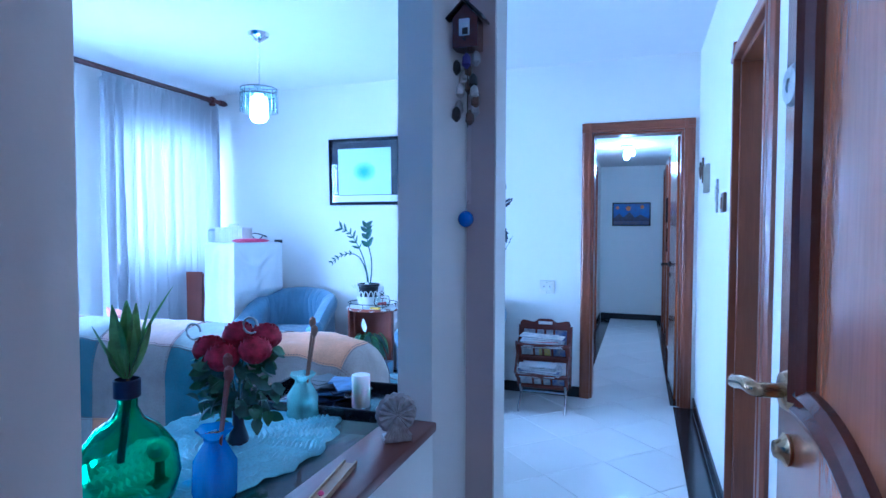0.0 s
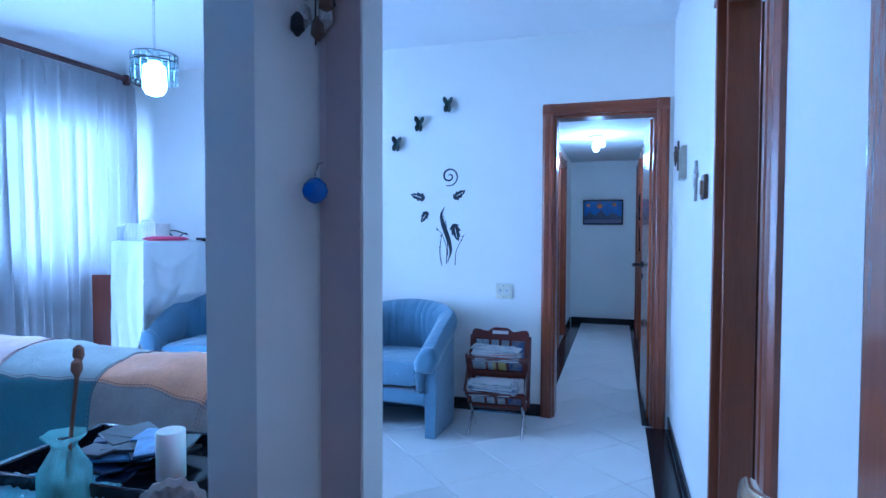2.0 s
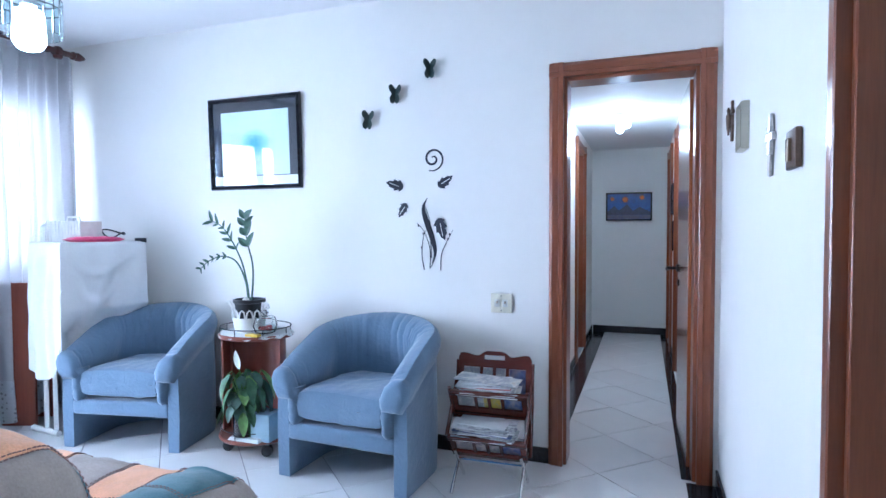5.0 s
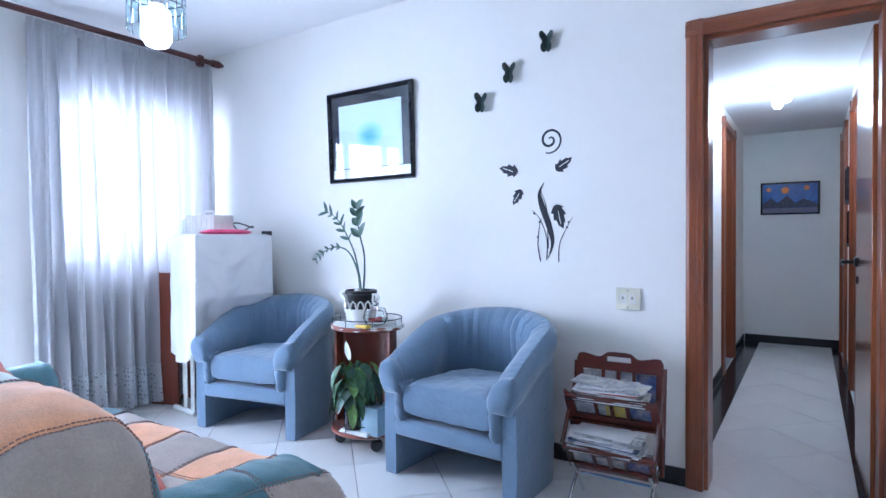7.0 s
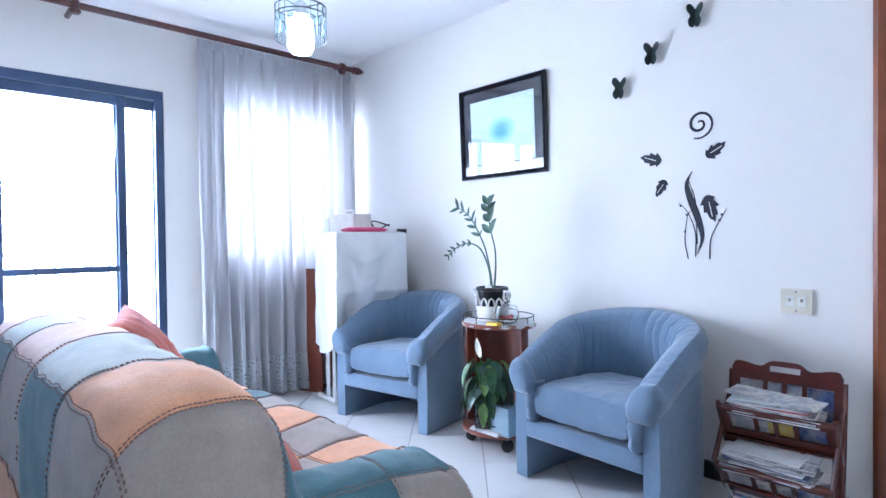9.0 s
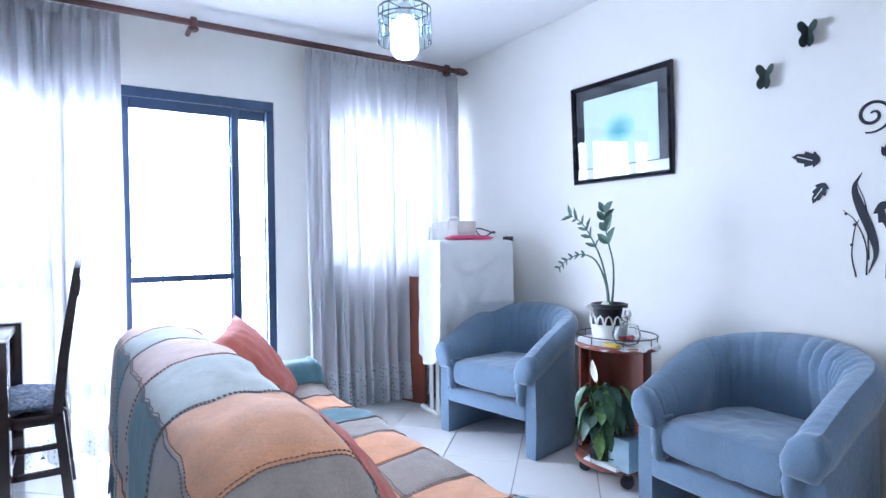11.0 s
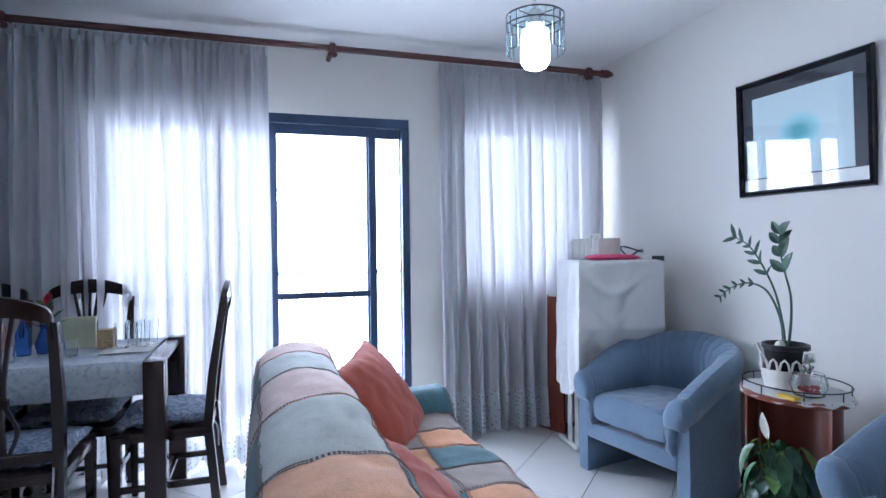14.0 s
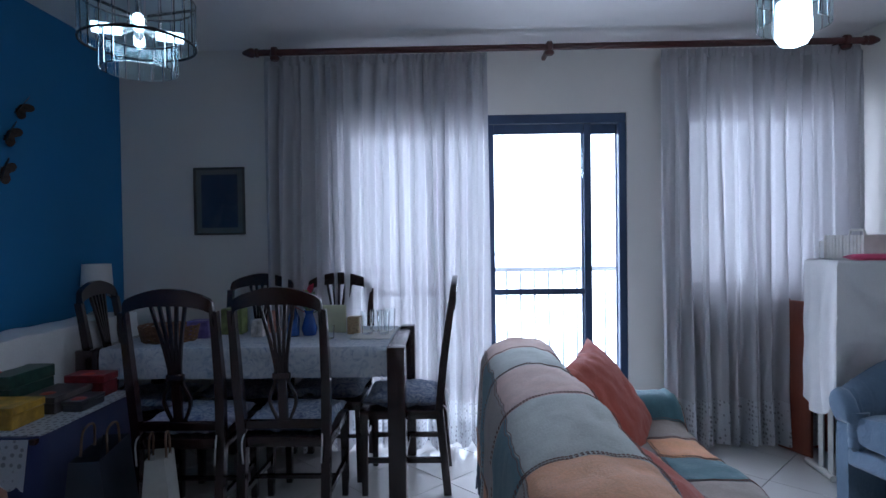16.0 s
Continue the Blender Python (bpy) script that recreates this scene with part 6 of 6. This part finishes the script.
def dining_chair(m=None):
    t = thing("dining_chair", m or Matrix(), "dark mahogany dining chair with arched back and floral seat pad", "chair", "chairs round the dining table")
    # seat faces +y, the back stands at -y
    lean = lambda z: -0.19 - 0.09 * max(0, (z - 0.45) / 0.65) ** 1.3 - (0.04 * (0.45 - z) / 0.45 if z < 0.45 else 0)
    for s in (-1, 1):
        zs = [0.003, 0.2, 0.45, 0.7, 0.95, 1.03]
        bm = B()
        loops = []
        for z in zs:
            h = 0.02 if z < 0.9 else 0.017
            x, y = s * (0.19 + 0.01 * (z > 0.6)), lean(z)
            loops.append([(x - h, y - h, z), (x + h, y - h, z), (x + h, y + h, z), (x - h, y + h, z)])
        rings(bm, loops)
        part("back_post", bm, DARKWOOD, t)
        bm = B()
        rings(bm, [[(s * 0.195 + a * h, 0.2 + b * h, z) for a, b in ((-1, -1), (1, -1), (1, 1), (-1, 1))] for z, h in ((0.003, 0.015), (0.3, 0.019), (0.43, 0.022))])
        part("front_leg", bm, DARKWOOD, t)
        part("side_stretcher", box(B(), s * 0.195 - 0.01, s * 0.195 + 0.01, -0.2, 0.19, 0.17, 0.2, 0.003, 1), DARKWOOD, t)
    part("stretcher", box(B(), -0.185, 0.185, -0.01, 0.012, 0.175, 0.197, 0.003, 1), DARKWOOD, t)
    part("seat", box(B(), -0.215, 0.215, -0.205, 0.225, 0.4, 0.45, 0.012, 2), DARKWOOD, t)
    bm = B()
    pts = spline([(-0.2, lean(1.0), 1.0), (-0.185, lean(1.06), 1.062), (-0.09, lean(1.1), 1.1), (0, lean(1.11), 1.112), (0.09, lean(1.1), 1.1), (0.185, lean(1.06), 1.062), (0.2, lean(1.0), 1.0)], 5)
    rings(bm, [[(p.x, p.y - 0.016, p.z - 0.036 - 0.022 * (1 - abs(p.x) / 0.2)), (p.x, p.y + 0.016, p.z - 0.036 - 0.022 * (1 - abs(p.x) / 0.2)), (p.x, p.y + 0.014, p.z + 0.02), (p.x, p.y - 0.014, p.z + 0.02)] for p in pts])
    part("crest_rail", bm, DARKWOOD, t)
    for k in range(-2, 3):
        bm = B()
        pp = spline([(k * 0.013, lean(0.52), 0.52), (k * 0.03 if abs(k) == 2 else k * 0.014, lean(0.62), 0.62), (k * 0.012, lean(0.72), 0.73), (k * 0.02, lean(0.88), 0.88), (k * 0.038, lean(1.06), 1.06)], 4)
        rings(bm, [[(p.x - 0.007, p.y - 0.007, p.z), (p.x + 0.007, p.y - 0.007, p.z), (p.x + 0.007, p.y + 0.007, p.z), (p.x - 0.007, p.y + 0.007, p.z)] for p in pp])
        part("back_slat", bm, DARKWOOD, t)
    part("lower_rail", box(B(), -0.19, 0.19, lean(0.5) - 0.012, lean(0.5) + 0.012, 0.485, 0.525, 0.004, 1), DARKWOOD, t)
    part("splat_clasp", box(B(), -0.04, 0.04, lean(0.73) - 0.011, lean(0.73) + 0.011, 0.715, 0.745, 0.004, 1), DARKWOOD, t)
    bm = B()
    cushion(bm, 0.42, 0.4, 0.085, 0.4, 20, 0.014)
    bmesh.ops.transform(bm, verts=bm.verts, matrix=pose(0, 0.01, 0.487))
    pad = part("seat_pad", bm, SEATCLOTH, t, "blue floral seat pad")
    for s in (-1, 1):
        part("tie", tube(B(), spline([(s * 0.17, -0.19, 0.48), (s * 0.18, -0.23, 0.44), (s * 0.175, -0.235, 0.34)], 4), 0.004, 5), WHITECLOTH, pad)
    return t


first_chair = dining_chair(pose(-2.9, 1.62, 0, 0, 0, 90))
for x, y, a in ((-2.88, 1.15, 90), (-3.46, 1.67, -90), (-3.46, 1.18, -90), (-3.29, 2.12, 180), (-3.25, 0.72, 8)):
    copy_thing(first_chair, pose(x, y, 0, 0, 0, a))


def tumbler(x, y, z, r, h, group="glasses on the dining table"):
    bm = lathe(B(), [(r * 0.8, 0.001), (r, h), (r * 0.94, h), (r * 0.74, 0.006)], (x, y, z), 20)
    solid("drinking_glass", bm, CLEAR, "clear glass tumbler standing on the tablecloth", "glass", group)


for x, y in ((-3.3, 2.0), (-3.37, 1.95), (-3.3, 1.91), (-3.42, 2.02), (-3.12, 1.5), (-3.2, 1.72)):
    tumbler(x, y, TBZ + 0.011 if y > 1.8 else TBZ + 0.003, 0.036 if y > 1.8 else 0.03, 0.125 if y > 1.8 else 0.075)
bm = B()
box(bm, -3.47, -3.18, 1.83, 2.05, TBZ + 0.003, TBZ + 0.009, 0.003, 1)
solid("serving_tray", bm, WHITEPL, "flat pale tray on the tablecloth", "tray")
bm = B()
box(bm, -3.43, -3.41, 1.63, 1.77, TBZ + 0.003, TBZ + 0.16, 0.002, 1)
solid("yellow_card", bm, plain("yellow_card_paper", (0.62, 0.62, 0.42), 0.5), "yellow greeting card standing open on the table", "card")
bm = B()
box(bm, -3.4, -3.34, 1.79, 1.86, TBZ + 0.003, TBZ + 0.1, 0.003, 1)
solid("tea_box", bm, print_mat("tea_box_print", [(0.3, 0.12, 0.06), (0.6, 0.45, 0.25), (0.2, 0.08, 0.05)], 30), "small printed cardboard tea box", "box")
fv = thing("flower_vase", pose(-3.33, 1.58, TBZ + 0.003), "small blue vase with green sprigs and pale flowers", "vase")
part("vase", lathe(B(), [(0.035, 0.001), (0.045, 0.04), (0.03, 0.09), (0.02, 0.12), (0.028, 0.14), (0.022, 0.138)], seg=20), plain("blue_ceramic", (0.04, 0.1, 0.35), 0.25, bump=0), fv)
rnd = random.Random(8)
for k in range(26):
    a, r, z = rnd.uniform(0, 6.28), rnd.uniform(0.02, 0.1), rnd.uniform(0.15, 0.3)
    bm = B()
    tube(bm, [(0, 0, 0.12), (r * 0.5 * math.cos(a), r * 0.5 * math.sin(a), z * 0.8)], 0.0018, 4)
    blob_leaf(bm, (r * 0.5 * math.cos(a), r * 0.5 * math.sin(a), z * 0.8), (r * math.cos(a), r * math.sin(a), z), 0.016, (0, 0, 1), 0.2, 5)
    part("sprig", bm, (LEAFGREEN, LEAFLIGHT, LEAFDARK, ROSE)[k % 4], fv)
bm = B()
lathe(bm, [(0.03, 0.001), (0.033, 0.1), (0.012, 0.16), (0.012, 0.21), (0.014, 0.212)], (-3.3, 1.5, TBZ + 0.003), 18)
solid("water_bottle", bm, glass("blue_bottle", (0.1, 0.3, 0.9), 0.05), "small blue plastic bottle on the table", "bottle")
for x, y, w_, h_, c in ((-3.42, 1.12, 0.1, 0.15, (0.2, 0.24, 0.08)), (-3.3, 1.3, 0.055, 0.1, (0.6, 0.55, 0.5)), (-3.3, 0.98, 0.1, 0.1, (0.15, 0.12, 0.35)), (-3.45, 1.34, 0.05, 0.13, (0.45, 0.2, 0.15))):
    bm = B()
    box(bm, x - w_ / 2, x + w_ / 2, y - w_ * 0.6, y + w_ * 0.6, TBZ + 0.003, TBZ + h_, 0.004, 1)
    solid("packet", bm, plain("packet_print", c, 0.45, var=0.5, scale=25), "printed food packet standing on the table", "packet", "packets on the table")
wb = thing("wicker_basket", pose(-3.2, 0.85, TBZ + 0.003), "low brown wicker basket on the table", "basket")
bm = B()
for k in range(9):
    tube(bm, [((0.11 + 0.002 * k) * math.cos(a), (0.14 + 0.002 * k) * math.sin(a), 0.006 + 0.0095 * k + 0.002 * math.sin(12 * a + k * 3.14)) for a in [2 * math.pi * j / 48 for j in range(49)]], 0.0052, 5)
part("weave", bm, plain("wicker", (0.2, 0.1, 0.05), 0.7, var=0.4, scale=60), wb)
part("bottom", lathe(B(), [(0.1, 0.001), (0.1, 0.006)], seg=24), STRAWWOOD, wb)


def chandelier():
    t = thing("chandelier", pose(-2.05, 1.36, 0), "two-tier chandelier of hanging glass strips with lit bulbs", "chandelier")
    part("ceiling_rose", lathe(B(), [(0.03, 2.55), (0.08, 2.575), (0.085, 2.598)], seg=24), CHROME, t)
    part("rod", tube(B(), [(0, 0, 2.56), (0, 0, 2.05)], 0.009, 10), CHROME, t)
    for r, z0, z1, n, zh in ((0.175, 1.985, 2.14, 26, 2.135), (0.175, 1.985, 1.99, 0, 1.99), (0.115, 1.9, 2.02, 18, 2.015)):
        part("hoop", tube(B(), [(r * math.cos(a), r * math.sin(a), zh) for a in [2 * math.pi * j / 40 for j in range(41)]], 0.004, 6), IRON, t, "thin dark hoop")
        for k in range(n):
            a = 2 * math.pi * k / n
            bm = B()
            box(bm, -0.018, 0.018, -0.0025, 0.0025, z0, z1 - 0.006, 0.0015, 1, pose(r * math.cos(a), r * math.sin(a), 0, 0, 0, math.degrees(a) + 90))
            part("glass_strip", bm, PRISM, t, "pale blue glass strip")
    for k in range(4):
        a = math.pi / 2 * k + 0.5
        part("arm", tube(B(), [(0, 0, 2.08), (0.175 * math.cos(a), 0.175 * math.sin(a), 2.135)], 0.005, 6), IRON, t)
        b_ = part("bulb", tube(B(), [(0.05 * math.cos(a), 0.05 * math.sin(a), 2.03), (0.135 * math.cos(a), 0.135 * math.sin(a), 2.03)], 0.017, 10), BULB, t, "lit tube bulb")
        part("socket", tube(B(), [(0.012 * math.cos(a), 0.012 * math.sin(a), 2.05), (0.05 * math.cos(a), 0.05 * math.sin(a), 2.03)], 0.014, 8), WHITEPL, b_)


chandelier()

lt = thing("low_table", pose(-2.55, 0.53, 0), "low table under a long navy cloth", "table")
part("top", box(B(), -0.32, 0.34, -0.3, 0.32, 0.59, 0.615, 0.004, 1), DARKWOOD, lt)
for x in (-0.28, 0.3):
    for y in (-0.26, 0.28):
        part("leg", box(B(), x - 0.02, x + 0.02, y - 0.02, y + 0.02, 0.003, 0.589, 0.003, 1), DARKWOOD, lt)
bm = B()
loops = []
for v in range(14):
    k = v / 13
    z = 0.622 - 0.56 * k
    lp = []
    for j in range(96):
        a = 2 * math.pi * j / 96
        c, s = math.cos(a), math.sin(a)
        q = 1 / max(abs(c), abs(s)) if True else 1
        g = 1.02 + 0.1 * k + 0.05 * k * math.sin(a * 13)
        lp.append((-2.54 + 0.33 * c * min(q, 1.35) * g, 0.54 + 0.31 * s * min(q, 1.35) * g, z))
    loops.append(lp)
vs_ = rings(bm, loops, True, False)
bm.faces.new(vs_[0])
solid("navy_cloth", bm, NAVY, "navy blue cloth hanging round the low table", "tablecloth")
bm = B()
box(bm, -2.84, -2.22, 0.26, 0.85, 0.6235, 0.626)
for k in range(30):
    x = -2.83 + 0.0205 * k
    lathe(bm, [(0.013, -0.0015), (0.013, 0.0015)], (x, 0.858, 0.6245), 10)
# the end that hangs over the edge
sheet(bm, lambda u, v: (-2.18 + 0.03 * v + 0.006 * math.sin(u * 19) * v, 0.26 + 0.59 * u, 0.624 - (0.16 + 0.018 * abs(math.sin(u * 33))) * v), 60, 6)
lc = solid("lace_runner", bm, LACE, "white lace runner spread over the navy cloth", "lace cloth")
for x0, x1, y0, y1, h_, c, nm in ((-2.72, -2.46, 0.3, 0.56, 0.16, (0.02, 0.06, 0.045), "dark green gift box"), (-2.44, -2.27, 0.42, 0.72, 0.085, (0.42, 0.25, 0.03), "yellow sweet box"), (-2.84, -2.73, 0.6, 0.78, 0.1, (0.2, 0.02, 0.025), "red flat box"), (-2.71, -2.47, 0.58, 0.74, 0.07, (0.07, 0.06, 0.06), "dark flat box"), (-2.66, -2.5, 0.75, 0.83, 0.045, (0.06, 0.06, 0.065), "dark compact case")):
    t_ = thing("gift_box", pose((x0 + x1) / 2, (y0 + y1) / 2, 0.6265), nm + " with printed lid on the lace", "box")
    a_, b_ = (x1 - x0) / 2, (y1 - y0) / 2
    part("body", box(B(), -a_, a_, -b_, b_, 0.0, h_ * 0.65, 0.003, 1), plain("box_card", c, 0.4, var=0.4, scale=20), t_)
    part("lid", box(B(), -a_ - 0.003, a_ + 0.003, -b_ - 0.003, b_ + 0.003, h_ * 0.66, h_, 0.003, 1), plain("lid_card", shade(c, 1.3), 0.35, var=0.5, scale=16), t_)
    bm = B()
    lathe(bm, [(0.03, 0), (0.022, 0.003), (0.01, 0.004)], (a_ * 0.4, 0, h_), 14)
    part("emblem", bm, plain("box_emblem", (0.6, 0.1, 0.08), 0.4), t_)


def gift_bag(x, y, w_, d_, h_, mat, label):
    t_ = thing("gift_bag", pose(x, y, 0, 0, 0, 12), label, "bag")
    bm = B()
    rings(bm, [[(sx * w_ * k, sy * d_ * k2, z) for sx, sy in ((-1, -1), (1, -1), (1, 1), (-1, 1))] for z, k, k2 in ((0.003, 0.95, 1), (h_ * 0.5, 1.0, 0.95), (h_, 0.98, 0.6))], True, False)
    part("body", bm, mat, t_)
    part("bottom", box(B(), -w_ * 0.93, w_ * 0.93, -d_ * 0.95, d_ * 0.95, 0.003, 0.008), mat, t_)
    for s in (-1, 1):
        part("handle", tube(B(), spline([(-w_ * 0.4, s * d_ * 0.55, h_ - 0.01), (-w_ * 0.3, s * d_ * 0.5, h_ + 0.08), (w_ * 0.3, s * d_ * 0.5, h_ + 0.08), (w_ * 0.4, s * d_ * 0.55, h_ - 0.01)], 6), 0.005, 6), STEM, t_)


gift_bag(-2.36, 1.0, 0.16, 0.085, 0.53, plain("black_bag_paper", (0.02, 0.025, 0.04), 0.4), "dark paper gift bag standing on the floor")
gift_bag(-2.44, 1.19, 0.07, 0.06, 0.47, plain("white_bag_paper", (0.5, 0.5, 0.47), 0.5), "white paper bag standing on the floor")
bm = B()
box(bm, -2.34, -2.2, 1.14, 1.28, 0.004, 0.14, 0.006, 1)
solid("green_box", bm, plain("green_card", (0.04, 0.2, 0.06), 0.45, var=0.4), "small green box on the floor by the bags", "box")

sb = thing("sideboard", pose(-2.75, 0.33, 0), "low sideboard along the blue wall under a white sheet", "sideboard")
part("body", box(B(), -0.82, 0.82, -0.125, 0.1, 0.05, 0.9, 0.006, 1), DARKWOOD, sb)
for x in (-0.75, 0.75):
    part("foot", box(B(), x - 0.03, x + 0.03, -0.1, 0.08, 0.003, 0.0495), DARKWOOD, sb)


def sb_sheet(u, v):
    x = -2.75 + (u - 0.5) * 1.7
    if v < 0.3:
        return (x, 0.21 + 0.24 * v / 0.3, 0.912 + 0.012 * noise.noise((x * 6, v * 9, 2)))
    k = (v - 0.3) / 0.7
    return (x, 0.448 + 0.012 * math.sin(x * 28) * k + 0.01 * noise.noise((x * 9, k * 3, 1)), 0.91 - 0.5 * k + 0.03 * math.sin(x * 7) * k)


solid("white_sheet", sheet(B(), sb_sheet, 90, 24, 0.002), WHITECLOTH, "creased white sheet thrown over the sideboard", "sheet")
tl = thing("table_lamp", pose(-3.4, 0.33, 0.916), "small table lamp with a white drum shade", "lamp")
part("base", lathe(B(), [(0.05, 0.001), (0.055, 0.01), (0.02, 0.03), (0.015, 0.14)], seg=20), WHITEPL, tl)
part("shade", lathe(B(), [(0.085, 0.13), (0.075, 0.3), (0.073, 0.3), (0.083, 0.13)], seg=28, cap=False), WHITECLOTH, tl, "white fabric drum shade")


# ---- kitchen glimpse ----
fr = thing("refrigerator", pose(1.28, 4.5, 0, 0, 0, 90), "pale refrigerator in the kitchen corner", "refrigerator")
FR = plain("fridge_enamel", (0.55, 0.68, 0.66), 0.25, bump=0.02)
part("body", box(B(), -0.32, 0.32, -0.3, 0.34, 0.03, 1.82, 0.02, 3), FR, fr)
part("door", box(B(), -0.32, 0.32, -0.36, -0.303, 0.05, 1.1, 0.018, 3), FR, fr)
d2 = part("freezer_door", box(B(), -0.32, 0.32, -0.36, -0.303, 1.12, 1.81, 0.018, 3), FR, fr)
part("handle", box(B(), -0.29, -0.265, -0.395, -0.361, 1.15, 1.35, 0.006, 1), CHROME, d2)
for s in (-1, 1):
    part("foot", tube(B(), [(s * 0.26, -0.2, 0.002), (s * 0.26, -0.2, 0.03)], 0.02, 8), BLACK, fr)
for x, y, c, r in ((1.1, 4.35, (0.7, 0.5, 0.04), 0.1), (1.32, 4.4, (0.6, 0.05, 0.05), 0.11), (1.05, 4.6, (0.35, 0.7, 0.68), 0.12), (1.42, 4.65, (0.7, 0.72, 0.75), 0.12)):
    bm = lathe(B(), [(r * math.sin(0.25 + k * 0.24) * (1 if k < 9 else 0.6), r * 0.9 * (1 - math.cos(k * 0.26))) for k in range(12)], (x, y, 1.822), 26, 0.08)
    for v in bm.verts:
        d = noise.noise(v.co * 13 + Vector((x * 9, 0, 0))) * 0.045 + noise.noise(v.co * 34) * 0.016
        v.co += Vector((v.co.x - x, v.co.y - y, 0)).normalized() * d
        v.co.z = max(1.822, v.co.z + d * 0.7)
    solid("plastic_bag", bm, plain("bag_plastic", c, 0.3, var=0.3, scale=20), "crumpled coloured plastic bag on the refrigerator", "bag", "bags on the refrigerator")


def kitchen_tiles():
    kt = thing("wall_tiles", pose(0, 4.858, 0), "white glazed kitchen wall tiles", "tiles", "", "structure")
    me = bpy.data.meshes.new("wall_tile")
    b_ = box(B(), -0.098, 0.098, -0.006, 0, -0.098, 0.098)
    b_.to_mesh(me)
    b_.free()
    me.materials.append(plain("white_glaze", (0.75, 0.8, 0.8), 0.12, bump=0))
    for i in range(7):
        for j in range(13):
            ob = new("wall_tile", me)
            ob.parent, ob.location = kt, (0.75 + 0.2 * i, 0, 0.1 + 0.2 * j)


kitchen_tiles()


# ---- floor tiles, the pieces last ----
def floor_tiles():
    s, half = 0.58, 0.29 - 0.0025
    tm = bpy.data.meshes.new("tile")
    t = B()
    vs = [t.verts.new(p) for p in ((half, 0, 0), (0, half, 0), (-half, 0, 0), (0, -half, 0))]
    t.faces.new(vs)
    ex = bmesh.ops.extrude_face_region(t, geom=t.faces[:])
    bmesh.ops.translate(t, verts=[v for v in ex["geom"] if isinstance(v, bmesh.types.BMVert)], vec=(0, 0, -0.008))
    bmesh.ops.recalc_face_normals(t, faces=t.faces)
    bmesh.ops.bevel(t, geom=[e for e in t.edges if all(abs(v.co.z) < 1e-5 for v in e.verts)], offset=0.0015, segments=1, affect="EDGES")
    t.to_mesh(tm)
    t.free()
    tm.materials.append(TILE)
    areas = ((-3.9, XR, YBLUE, 5.0), (-0.46, 0.42, 5.0, 9.15), (XR, 2.16, 0.94, 4.86), (XP0, XR, -1.2, YBLUE), (XR, 1.2, -1.2, 0.65))
    x0, y0 = -0.065, 3.796

    def cut(poly, axis, limit, side):
        """The part of a flat outline on one side of a straight line."""
        out = []
        for p, q in zip(poly, poly[1:] + poly[:1]):
            dp, dq = side * (p[axis] - limit), side * (q[axis] - limit)
            if dp >= 0:
                out.append(p)
            if dp * dq < 0:
                k = dp / (dp - dq)
                out.append((p[0] + (q[0] - p[0]) * k, p[1] + (q[1] - p[1]) * k))
        return out
    for i in range(-18, 18):
        for j in range(-18, 22):
            for o in (0, 0.5):
                x, y = x0 + (i + o) * s, y0 + (j + o) * s + 0.29
                for xa, xb, ya, yb in areas:
                    if xa <= x - half and x + half <= xb and ya <= y - half and y + half <= yb:
                        ob = new("tile", tm)
                        ob.parent, ob.location = floor, (x, y, 0.0)
                        continue
                    poly = [(x + half, y), (x, y + half), (x - half, y), (x, y - half)]
                    for axis, limit, side in ((0, xa, 1), (0, xb, -1), (1, ya, 1), (1, yb, -1)):
                        poly = cut(poly, axis, limit, side) if len(poly) > 2 else []
                    if len(poly) > 2 and max(p[0] for p in poly) - min(p[0] for p in poly) > 0.004 and max(p[1] for p in poly) - min(p[1] for p in poly) > 0.004:
                        bm = B()
                        rings(bm, [[(px - x, py - y, z) for px, py in poly] for z in (-0.008, 0.0)])
                        ob = part("tile", bm, TILE, floor, sharp=True)
                        ob.location = (x, y, 0.0)


floor_tiles()
